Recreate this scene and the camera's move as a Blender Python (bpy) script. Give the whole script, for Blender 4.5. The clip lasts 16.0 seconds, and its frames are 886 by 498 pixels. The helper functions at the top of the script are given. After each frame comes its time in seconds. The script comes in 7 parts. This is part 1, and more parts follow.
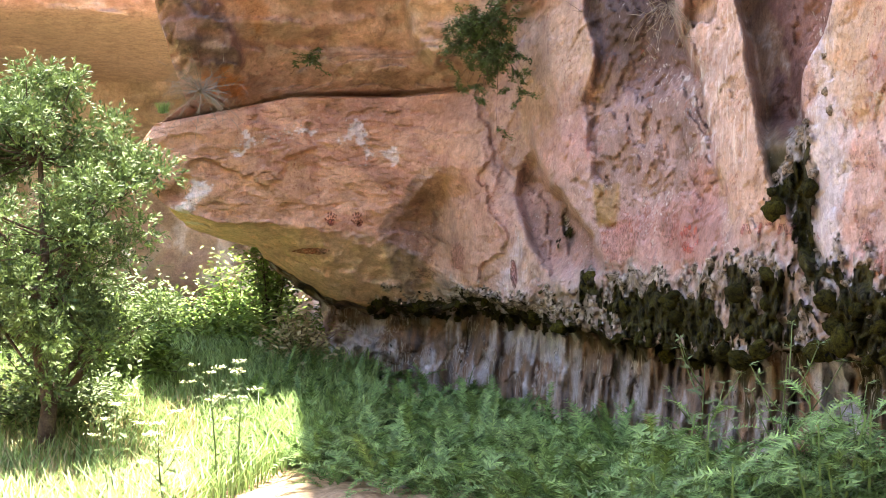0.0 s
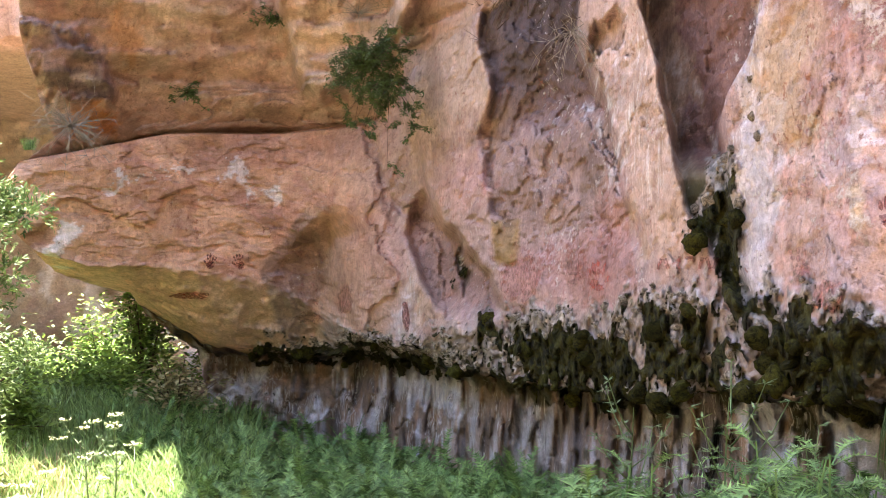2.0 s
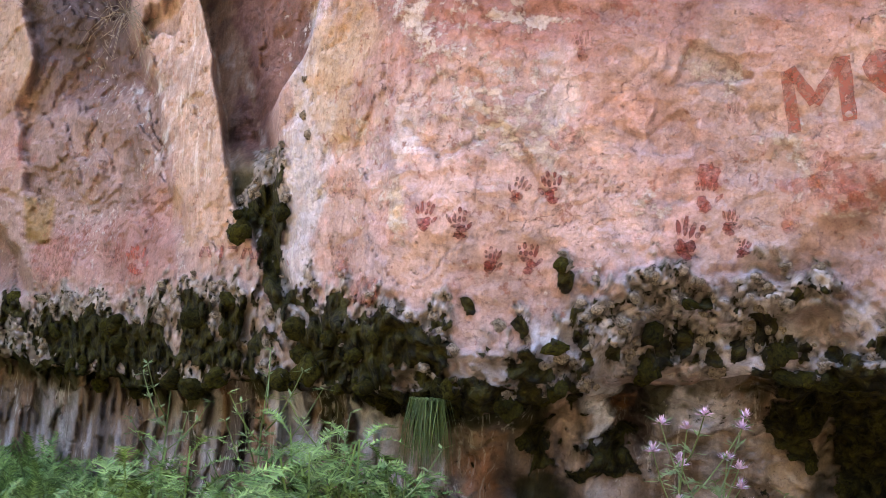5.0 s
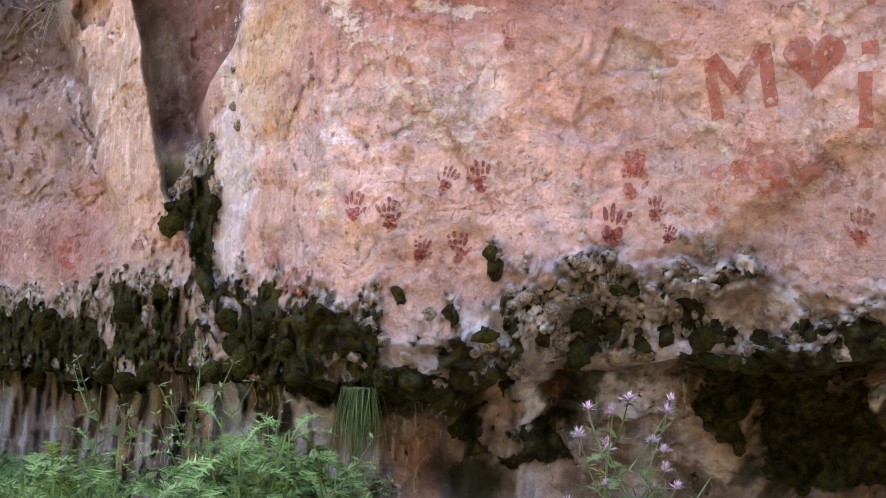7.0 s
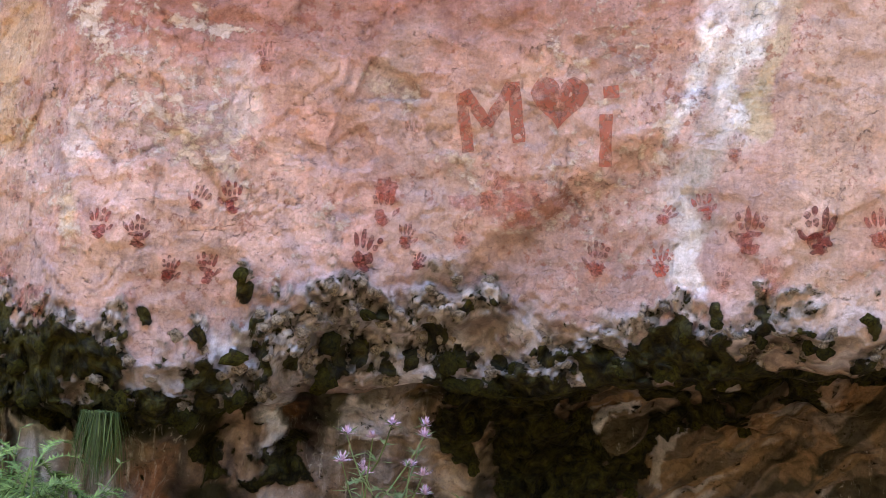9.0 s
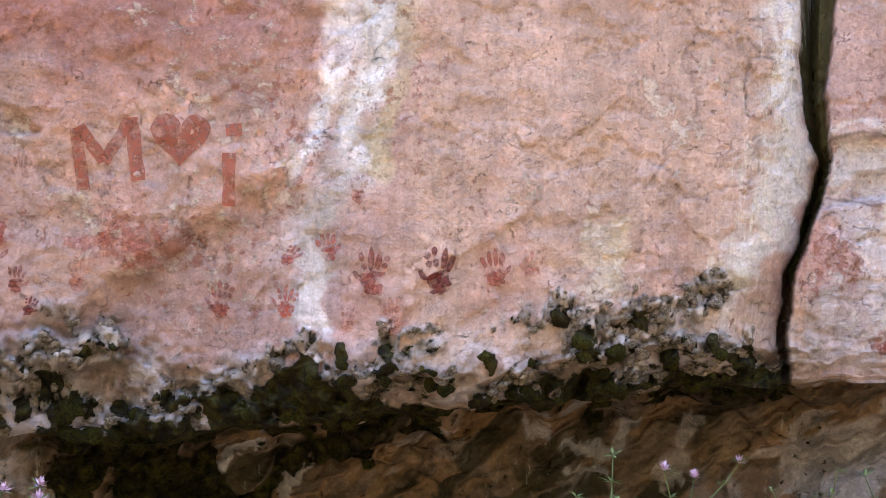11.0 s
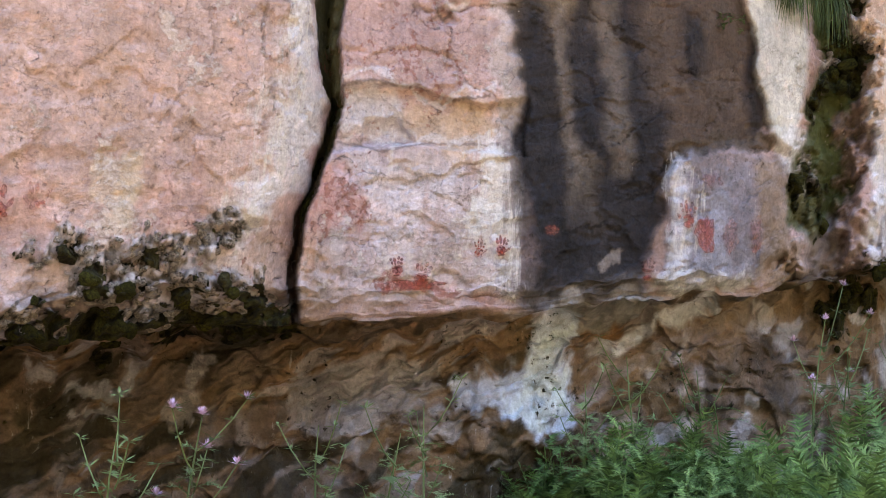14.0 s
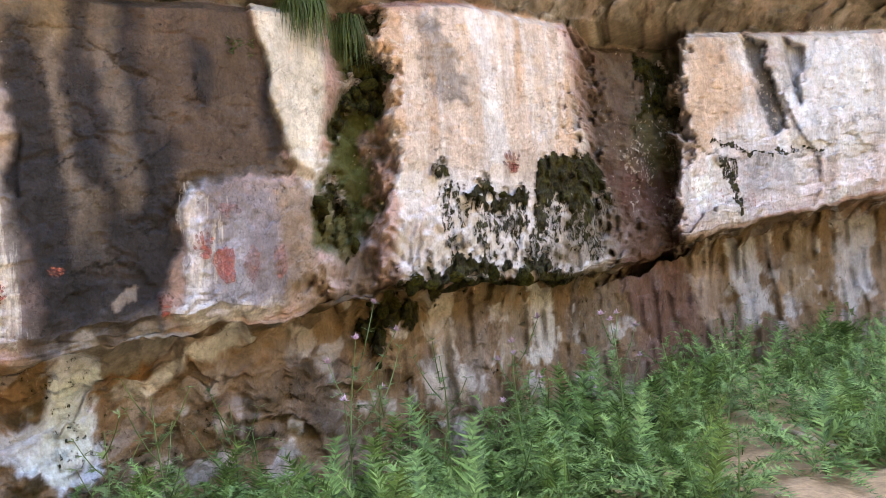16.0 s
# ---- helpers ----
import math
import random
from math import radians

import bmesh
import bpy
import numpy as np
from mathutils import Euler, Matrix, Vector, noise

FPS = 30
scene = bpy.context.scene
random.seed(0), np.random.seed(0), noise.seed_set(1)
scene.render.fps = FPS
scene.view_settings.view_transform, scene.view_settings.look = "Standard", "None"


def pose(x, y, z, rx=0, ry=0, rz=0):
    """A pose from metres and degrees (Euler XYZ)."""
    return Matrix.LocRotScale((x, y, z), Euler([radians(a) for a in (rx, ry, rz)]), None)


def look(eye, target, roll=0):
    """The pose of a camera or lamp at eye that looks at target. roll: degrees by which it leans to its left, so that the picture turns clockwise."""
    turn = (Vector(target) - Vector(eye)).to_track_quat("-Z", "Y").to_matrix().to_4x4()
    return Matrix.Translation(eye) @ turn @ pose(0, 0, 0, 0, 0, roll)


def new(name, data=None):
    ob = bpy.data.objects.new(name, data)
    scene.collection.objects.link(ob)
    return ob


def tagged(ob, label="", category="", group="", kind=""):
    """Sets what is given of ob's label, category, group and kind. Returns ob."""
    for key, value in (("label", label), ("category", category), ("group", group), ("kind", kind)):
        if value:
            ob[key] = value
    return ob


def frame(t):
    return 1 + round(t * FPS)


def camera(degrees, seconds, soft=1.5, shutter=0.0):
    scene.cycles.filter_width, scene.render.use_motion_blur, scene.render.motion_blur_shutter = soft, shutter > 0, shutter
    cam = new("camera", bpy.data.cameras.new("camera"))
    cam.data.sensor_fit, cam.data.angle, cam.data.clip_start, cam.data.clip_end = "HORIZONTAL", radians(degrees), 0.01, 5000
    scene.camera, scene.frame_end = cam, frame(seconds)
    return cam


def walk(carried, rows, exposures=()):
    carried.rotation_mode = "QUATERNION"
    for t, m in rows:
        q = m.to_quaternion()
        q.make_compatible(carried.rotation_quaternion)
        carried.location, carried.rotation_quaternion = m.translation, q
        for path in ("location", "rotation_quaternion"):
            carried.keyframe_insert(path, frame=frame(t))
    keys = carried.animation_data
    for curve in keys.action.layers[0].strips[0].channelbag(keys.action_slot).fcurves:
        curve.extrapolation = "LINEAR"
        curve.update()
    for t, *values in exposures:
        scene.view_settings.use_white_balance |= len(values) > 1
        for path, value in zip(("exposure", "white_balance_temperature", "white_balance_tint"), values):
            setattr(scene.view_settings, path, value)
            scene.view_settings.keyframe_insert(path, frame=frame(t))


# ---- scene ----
cam = camera(37.6, 16.0, soft=0.7)
EYE = 1.55
# seconds, x, y, z over the standing place, yaw, pitch, roll
PATH = [
    (0.0, 0.33, -0.518, 0.054, 4.24, -0.92, -0.08), (0.5, 0.115, -0.381, 0.042, -0.01, 0.0, -0.0),
    (1.0, 0.109, -0.196, 0.042, -0.59, 0.08, 0.51), (1.5, 0.149, -0.042, 0.029, 1.59, 1.48, 1.38),
    (2.0, 0.131, 0.029, 0.01, -1.43, 1.06, 0.52), (2.5, 0.022, 0.028, 0.024, -5.09, 1.35, -0.06),
    (3.0, -0.002, 0.034, -0.013, -10.48, 1.94, -1.91), (3.5, -0.003, 0.013, -0.003, -16.57, 1.4, -3.33),
    (4.0, 0.001, 0.001, -0.0, -17.8, 1.22, -3.32), (4.5, 0.002, -0.024, -0.011, -19.39, 1.27, -3.19),
    (5.0, 0.014, -0.046, -0.015, -22.18, 1.19, -3.03), (7.5, 0.076, -0.099, -0.004, -25.3, 0.63, -2.47),
    (8.0, 0.053, -0.101, 0.003, -27.96, 0.58, -3.49), (8.5, -0.042, -0.078, 0.011, -32.31, 1.3, -3.26),
    (9.0, -0.217, 0.034, 0.015, -38.67, 2.15, -3.53), (11.5, -0.177, 0.14, 0.198, -60.43, 1.49, -2.7),
    (12.0, -0.157, 0.197, 0.197, -66.5, 0.93, -3.7), (12.5, -0.148, 0.173, 0.163, -70.63, 4.59, -2.8),
    (13.0, -0.142, 0.157, 0.146, -72.81, 4.82, -0.82), (13.5, -0.153, 0.121, 0.136, -74.64, 3.85, -1.24),
    (14.0, -0.149, 0.097, 0.14, -76.36, 1.63, -2.61), (14.5, -0.172, 0.072, 0.178, -80.98, 3.26, -2.51),
    (15.0, -0.134, -0.059, 0.185, -83.92, 3.28, -2.72), (15.5, -0.046, -0.27, 0.245, -87.83, 4.47, -0.86),
    (16.0, 0.086, -0.413, 0.248, -92.62, 2.28, 1.91)]
walk(cam, [(t, pose(x, y, EYE + z, 90 + p, r, w)) for t, x, y, z, w, p, r in PATH],
     exposures=[(0.0, 3.46, 7150, 12), (3.0, 3.42, 7050, 12), (7.5, 3.29, 6850, 9), (9.0, 3.23, 6900, 10), (12.0, 3.20, 6750, 8), (13.4, 3.12, 6750, 8), (14.5, 3.36, 7050, 8), (16.0, 3.56, 7600, 8)])

# ---------------------------------------------------------------- light
SUN_BEARING, SUN_HEIGHT = -9.0, 80.0      # degrees to the right of ahead, degrees up: behind the cliff
world = bpy.data.worlds.new("sky")
scene.world = world
world.use_nodes = True
wn = world.node_tree
sky = wn.nodes.new("ShaderNodeTexSky")
sky.sky_type, sky.sun_disc = "NISHITA", False
sky.sun_elevation, sky.sun_rotation = radians(SUN_HEIGHT), radians(SUN_BEARING)
wn.links.new(sky.outputs[0], wn.nodes["Background"].inputs[0])
wn.nodes["Background"].inputs[1].default_value = 0.15
sun = new("sun", bpy.data.lights.new("sun", "SUN"))
sun.data.energy, sun.data.angle, sun.data.color = 5.0, radians(0.5), (1.0, 0.95, 0.86)
sb, sh = radians(SUN_BEARING), radians(SUN_HEIGHT)
sun.matrix_world = look((30 * math.sin(sb) * math.cos(sh), 30 * math.cos(sb) * math.cos(sh), 30 * math.sin(sh)), (0, 0, 0))


# ---------------------------------------------------------------- numbers
_g = np.random.RandomState(7).normal(size=(256, 3))
GRAD = (_g / np.linalg.norm(_g, axis=1)[:, None]).astype(np.float32)
PERM = np.tile(np.random.RandomState(8).permutation(256).astype(np.int32), 3)
TURN = np.array([[0.36, 0.48, -0.8], [-0.8, 0.6, 0.0], [0.48, 0.64, 0.6]])


def vnoise(p, freq, seed=0):
    """Gradient noise, about -1 to 1, at points p (n, 3)."""
    total = np.empty(len(p))
    gx_, gy_, gz_ = (np.ascontiguousarray(GRAD[:, k]) * np.float32(1.9) for k in range(3))
    for s in range(0, len(p), 32768):
        q = ((p[s:s + 32768] * freq) @ TURN.T + 1000.0 + 0.37 * seed).astype(np.float32).T
        i = np.floor(q)
        f = q - i
        i = i.astype(np.int32) & 255
        w = f * f * f * (f * (f * 6 - 15) + 10)
        out = 0
        for dx in (0, 1):
            a, fx, wx = PERM[i[0] + (dx + seed % 97)], f[0] - dx, w[0] if dx else 1 - w[0]
            for dy in (0, 1):
                b, fy, wy = PERM[a + i[1] + dy], f[1] - dy, wx * (w[1] if dy else 1 - w[1])
                for dz in (0, 1):
                    h = PERM[b + i[2] + dz]
                    out = out + wy * (w[2] if dz else 1 - w[2]) * (gx_[h] * fx + gy_[h] * fy + gz_[h] * (f[2] - dz))
        total[s:s + 32768] = out
    return total


def fbm(p, freq, octaves=4, seed=0, gain=0.5):
    a, s = 1.0, 0
    for k in range(octaves):
        s = s + a * vnoise(p, freq * 2.03 ** k, seed + k)
        a *= gain
    return s


def cells(p, freq, seed=0):
    """Cellular noise: a random value for each point's cell (-1 to 1), another one, and how far the cell's edge is."""
    val, val2, gap = (np.empty(len(p)) for _ in range(3))
    for s in range(0, len(p), 32768):
        q = ((p[s:s + 32768] * freq) @ TURN.T + 500.0).astype(np.float32)
        i = np.floor(q)
        k = i.astype(np.int32) & 255
        f = q - i - 0.5
        d1, d2 = np.full(len(q), 9.0, np.float32), np.full(len(q), 9.0, np.float32)
        best = np.zeros(len(q), np.int32)
        for dx in (-1, 0, 1):
            a = PERM[k[:, 0] + (dx + 1 + seed % 97)]
            for dy in (-1, 0, 1):
                b = PERM[a + k[:, 1] + dy + 1]
                for dz in (-1, 0, 1):
                    h = PERM[b + k[:, 2] + dz + 1]
                    c = f - 0.42 * GRAD[h]
                    d = (c[:, 0] - dx) ** 2 + (c[:, 1] - dy) ** 2 + (c[:, 2] - dz) ** 2
                    hit = d < d1
                    d2 = np.where(hit, d1, np.minimum(d2, d))
                    best = np.where(hit, h, best)
                    d1 = np.where(hit, d, d1)
        val[s:s + 32768], val2[s:s + 32768] = best / 127.5 - 1, ((best * 37) & 255) / 127.5 - 1
        gap[s:s + 32768] = np.sqrt(d2) - np.sqrt(d1)
    return val, val2, gap


def smooth(a, b, x):
    t = np.clip((x - a) / (b - a), 0, 1)
    return t * t * (3 - 2 * t)


def table(u, rows):
    """Interpolates rows of (u, value)."""
    return np.interp(u, [r[0] for r in rows], [r[1] for r in rows])


# ---------------------------------------------------------------- the plan of the cliff
# u: bearing in degrees to the right of ahead, seen from the standing place.
FACE_R = [(-20, 13.0), (-12, 13.3), (-5, 13.6), (-3, 13.3), (0, 12.2), (4.3, 10.4), (8, 8.9), (12, 7.5), (14.5, 6.8), (16.5, 6.4),
          (20, 5.8), (23, 5.6), (27, 5.65), (33, 5.6), (39, 5.55), (46, 5.35), (53, 5.2), (61, 5.4), (70, 5.9), (74, 6.0),
          (78, 6.1), (82, 6.4), (86, 6.7), (90, 7.3), (94, 7.95), (97, 8.7), (100.6, 10.2), (105.3, 12.0), (112, 14.5), (125, 19)]
LIP_Z = [(-17, 1.5), (-13, 1.42), (-11, 1.2), (-8, 0.76), (-5, 0.65), (-1, 0.82), (2, 0.75), (5, 0.72), (9, 0.75), (13.5, 0.92), (20, 1.0),
         (25, 1.0), (29, 1.1), (36, 1.15), (45, 1.22), (52, 1.36), (58, 1.42), (64, 1.5), (69, 1.52), (74, 1.55), (80, 1.63),
         (88, 1.73), (94, 1.87), (101.5, 2.0), (105, 2.28), (113, 2.8), (125, 3.4)]
BAND_Z = [(-17, 1.9), (-13, 1.66), (-9, 1.6), (-5, 1.4), (-2, 0.95), (0.6, 0.93), (4, 1.2), (8, 1.2), (11, 1.45), (14, 1.44), (17, 1.35),
          (21, 1.34), (26, 1.22), (28.5, 1.5), (38, 1.62), (43, 1.47), (50, 1.5), (55, 1.56), (62, 1.68), (69, 1.66), (74, 1.65), (80, 1.72),
          (88, 1.82), (94, 2.3), (101, 2.6), (105, 2.4), (113, 2.95), (125, 3.6)]
TOP_Z = [(-17, 2.35), (-16, 2.7), (-13, 2.85), (-10, 3.02), (-1, 3.08), (2, 3.6), (10, 3.8), (20, 4.2), (60, 4.0), (70, 3.7), (77, 3.3), (84, 3.33),
         (90, 3.45), (96, 3.72), (101, 3.9), (113, 4.55), (125, 5.2)]


def ground_z(x, y):
    bank = 0.9 * np.exp(-((x + 4.6) ** 2 + (y - 14.0) ** 2) / 9.0)
    return 0.07 * x - 0.03 * y + bank


# ---------------------------------------------------------------- materials
def nodes_of(name, rough=0.9):
    m = bpy.data.materials.new(name)
    m.use_nodes = True
    t = m.node_tree
    b = t.nodes["Principled BSDF"]
    b.inputs["Roughness"].default_value = rough
    b.inputs["Specular IOR Level"].default_value = 0.12
    return m, t, b


def noise_node(t, scale, detail=5.0, rough=0.6, stretch=None):
    c = t.nodes.new("ShaderNodeTexCoord")
    n = t.nodes.new("ShaderNodeTexNoise")
    n.inputs["Scale"].default_value, n.inputs["Detail"].default_value, n.inputs["Roughness"].default_value = scale, detail, rough
    if stretch:
        mp = t.nodes.new("ShaderNodeMapping")
        mp.inputs["Scale"].default_value = stretch
        t.links.new(c.outputs["Object"], mp.inputs[0])
        t.links.new(mp.outputs[0], n.inputs["Vector"])
    else:
        t.links.new(c.outputs["Object"], n.inputs["Vector"])
    return n.outputs["Fac"]


def ramp(t, value, a, b, lo, hi):
    n = t.nodes.new("ShaderNodeMapRange")
    n.inputs["From Min"].default_value, n.inputs["From Max"].default_value = a, b
    n.inputs["To Min"].default_value, n.inputs["To Max"].default_value = lo, hi
    t.links.new(value, n.inputs["Value"])
    return n.outputs[0]


def math_node(t, op, a, b):
    n = t.nodes.new("ShaderNodeMath")
    n.operation = op
    for i, v in enumerate((a, b)):
        if isinstance(v, (int, float)):
            n.inputs[i].default_value = v
        else:
            t.links.new(v, n.inputs[i])
    return n.outputs[0]


def mixed(t, fac, a, b, kind="MIX"):
    n = t.nodes.new("ShaderNodeMix")
    n.data_type, n.blend_type = "RGBA", kind
    for i, v in ((0, fac), (6, a), (7, b)):
        if isinstance(v, (int, float)):
            n.inputs[i].default_value = v
        elif isinstance(v, tuple):
            n.inputs[i].default_value = (*v, 1)
        else:
            t.links.new(v, n.inputs[i])
    return n.outputs[2]


def bump(t, b, height, strength, distance):
    n = t.nodes.new("ShaderNodeBump")
    n.inputs["Strength"].default_value, n.inputs["Distance"].default_value = strength, distance
    t.links.new(height, n.inputs["Height"])
    t.links.new(n.outputs[0], b.inputs["Normal"])


def scaled(t, colour, value):
    n = t.nodes.new("ShaderNodeVectorMath")
    n.operation = "SCALE"
    t.links.new(colour, n.inputs[0])
    t.links.new(value, n.inputs["Scale"])
    return n.outputs[0]


def rock_material(name):
    """Sandstone whose stains, with some light and shade, lie in the mesh's tone attribute; the marks attribute says
    where pale flakes (red channel), mineral drips (green), iron-red scabs (blue), dark lichen and moss and darkened
    tufa gaps (alpha) lie, and fine noise gives those their ragged edges."""
    m, t, b = nodes_of(name, 0.92)
    at, mk, sp = t.nodes.new("ShaderNodeAttribute"), t.nodes.new("ShaderNodeAttribute"), t.nodes.new("ShaderNodeSeparateColor")
    at.attribute_name, mk.attribute_name = "tone", "marks"
    t.links.new(mk.outputs["Color"], sp.inputs[0])
    broad, grain, mid = noise_node(t, 4.0, 8, 0.62), noise_node(t, 70.0, 6, 0.75), noise_node(t, 14.0, 9, 0.72)
    drip = noise_node(t, 30.0, 6, 0.66, (1, 1, 0.10))
    v = math_node(t, "MULTIPLY", ramp(t, broad, 0.35, 0.65, 0.86, 1.14), ramp(t, grain, 0.35, 0.65, 0.86, 1.14))
    v = math_node(t, "MULTIPLY", v, math_node(t, "MULTIPLY", ramp(t, drip, 0.38, 0.62, 0.93, 1.07), ramp(t, mid, 0.36, 0.64, 0.84, 1.16)))
    c = scaled(t, at.outputs["Color"], v)
    c = mixed(t, ramp(t, noise_node(t, 7.0, 8, 0.7), 0.54, 0.66, 0.0, 0.30), c, scaled_rgb(t, c, (1.0, 0.76, 0.68)))
    c = mixed(t, ramp(t, noise_node(t, 5.0, 8, 0.7, (1, 1, 1.6)), 0.55, 0.68, 0.0, 0.30), c, scaled_rgb(t, c, (1.08, 1.12, 1.12)))

    def ragged(mask, fine, width=0.07):
        """Where mask and noise together pass one half."""
        k = math_node(t, "ADD", mask, math_node(t, "MULTIPLY", math_node(t, "SUBTRACT", fine, 0.5), 1.7))
        return ramp(t, k, 0.5 - width, 0.5 + width, 0.0, 1.0)
    flake = ragged(sp.outputs[0], noise_node(t, 17.0, 9, 0.66, (1, 1, 1.25)))
    veil = ragged(sp.outputs[1], drip, 0.16)
    scab = ragged(sp.outputs[2], noise_node(t, 21.0, 8, 0.66), 0.06)
    spot = ragged(mk.outputs["Alpha"], noise_node(t, 19.0, 8, 0.7), 0.05)
    shade = ramp(t, grain, 0.3, 0.7, 0.72, 1.12)
    rgb = []
    for k in ((0.68, 0.595, 0.555), (0.70, 0.66, 0.64), (0.30, 0.105, 0.080)):
        n = t.nodes.new("ShaderNodeRGB")
        n.outputs[0].default_value = (*k, 1)
        rgb.append(scaled(t, n.outputs[0], shade))
    c = mixed(t, math_node(t, "MULTIPLY", scab, 0.6), c, rgb[2])
    c = mixed(t, math_node(t, "MULTIPLY", flake, 0.66), c, rgb[0])
    c = mixed(t, math_node(t, "MULTIPLY", veil, 0.78), c, rgb[1])
    cushion = mixed(t, ramp(t, noise_node(t, 15.0, 8, 0.7), 0.42, 0.64, 0.0, 1.0), (0.006, 0.0055, 0.002), (0.062, 0.058, 0.011))
    c = mixed(t, math_node(t, "MULTIPLY", spot, 0.95), c, cushion)
    # fine cracks: edges of stretched cells, bent by noise, here and there only
    co, mp, warp = t.nodes.new("ShaderNodeTexCoord"), t.nodes.new("ShaderNodeMapping"), t.nodes.new("ShaderNodeTexNoise")
    mp.inputs["Scale"].default_value = (1, 1, 1.9)
    warp.inputs["Scale"].default_value, warp.inputs["Detail"].default_value = 3.0, 6
    t.links.new(co.outputs["Object"], mp.inputs[0])
    t.links.new(mp.outputs[0], warp.inputs["Vector"])
    bent = mixed(t, 0.75, mp.outputs[0], warp.outputs["Color"], "ADD")
    vo = t.nodes.new("ShaderNodeTexVoronoi")
    vo.feature = "DISTANCE_TO_EDGE"
    vo.inputs["Scale"].default_value = 3.6
    t.links.new(bent, vo.inputs["Vector"])
    line = math_node(t, "MULTIPLY", ramp(t, vo.outputs["Distance"], 0.0, 0.010, 1.0, 0.0), ramp(t, noise_node(t, 5.1, 4), 0.55, 0.62, 0.0, 1.0))
    pit = math_node(t, "MULTIPLY", ramp(t, noise_node(t, 34.0, 3, 0.6), 0.64, 0.68, 0.0, 1.0), ramp(t, broad, 0.48, 0.6, 0.0, 1.0))
    c = scaled(t, c, math_node(t, "SUBTRACT", 1.0, math_node(t, "ADD", math_node(t, "MULTIPLY", line, 0.45), math_node(t, "MULTIPLY", pit, 0.4))))
    # sheets that have flaked away one below the other: each level a tint of its own, with a dark broken rim
    scarp = 0.0
    for scale, steps, seed, deep_ in ((2.3, 6.0, 0.31, 1.0), (6.5, 5.0, 0.77, 0.5), (15.0, 4.0, 0.13, 0.25)):
        lv = math_node(t, "MULTIPLY", noise_node(t, scale, 7, 0.58, (1, 1, 1.5)), steps)
        level = math_node(t, "FLOOR", lv, 0.0)
        wn_ = t.nodes.new("ShaderNodeTexWhiteNoise")
        wn_.noise_dimensions = "1D"
        t.links.new(math_node(t, "ADD", level, seed), wn_.inputs["W"])
        rim_ = math_node(t, "MULTIPLY", ramp(t, math_node(t, "SUBTRACT", lv, level), 0.0, 0.05, 1.0, 0.0), ramp(t, noise_node(t, scale * 1.7, 3), 0.44, 0.56, 0.0, 1.0))
        tint = math_node(t, "MULTIPLY", ramp(t, wn_.outputs["Value"], 0.0, 1.0, 0.90, 1.10), math_node(t, "SUBTRACT", 1.0, math_node(t, "MULTIPLY", rim_, 0.34)))
        c = scaled(t, c, tint)
        scarp = math_node(t, "ADD", math_node(t, "MULTIPLY", level, deep_), scarp)
    t.links.new(c, b.inputs["Base Color"])
    h = math_node(t, "ADD", math_node(t, "MULTIPLY", noise_node(t, 24.0, 9, 0.66), 0.7), math_node(t, "MULTIPLY", noise_node(t, 80.0, 4, 0.6), 0.12))
    h = math_node(t, "ADD", h, math_node(t, "MULTIPLY", noise_node(t, 9.0, 6, 0.62, (0.35, 0.35, 2.2)), 0.35))
    h = math_node(t, "ADD", h, math_node(t, "MULTIPLY", noise_node(t, 9.0, 5, 0.6), 0.8))
    h = math_node(t, "SUBTRACT", h, math_node(t, "ADD", math_node(t, "MULTIPLY", pit, 0.3), math_node(t, "MULTIPLY", line, 0.6)))
    h = math_node(t, "ADD", h, math_node(t, "SUBTRACT", math_node(t, "MULTIPLY", flake, 0.16), math_node(t, "MULTIPLY", scab, 0.10)))
    h = math_node(t, "ADD", h, math_node(t, "MULTIPLY", scarp, 0.5))
    h = math_node(t, "ADD", h, math_node(t, "MULTIPLY", spot, math_node(t, "MULTIPLY", noise_node(t, 22.0, 4, 0.6), 2.2)))
    bump(t, b, h, 1.0, 0.029)
    return m


def scaled_rgb(t, colour, k):
    n = t.nodes.new("ShaderNodeVectorMath")
    n.operation = "MULTIPLY"
    t.links.new(colour, n.inputs[0])
    n.inputs[1].default_value = k
    return n.outputs[0]


def mottled(name, a, b_, scale=6.0, rough=0.9, relief=0.4, distance=0.02, random_tint=0.25):
    """Two colours by noise, varied from object to object."""
    m, t, b = nodes_of(name, rough)
    info = t.nodes.new("ShaderNodeObjectInfo")
    c = mixed(t, ramp(t, noise_node(t, scale, 6, 0.65), 0.35, 0.65, 0.0, 1.0), a, b_)
    v = math_node(t, "MULTIPLY", ramp(t, info.outputs["Random"], 0, 1, 1 - random_tint, 1 + random_tint), ramp(t, noise_node(t, scale * 7, 4), 0.3, 0.7, 0.7, 1.3))
    t.links.new(scaled(t, c, v), b.inputs["Base Color"])
    if relief:
        bump(t, b, noise_node(t, scale * 5, 6, 0.7), relief, distance)
    return m


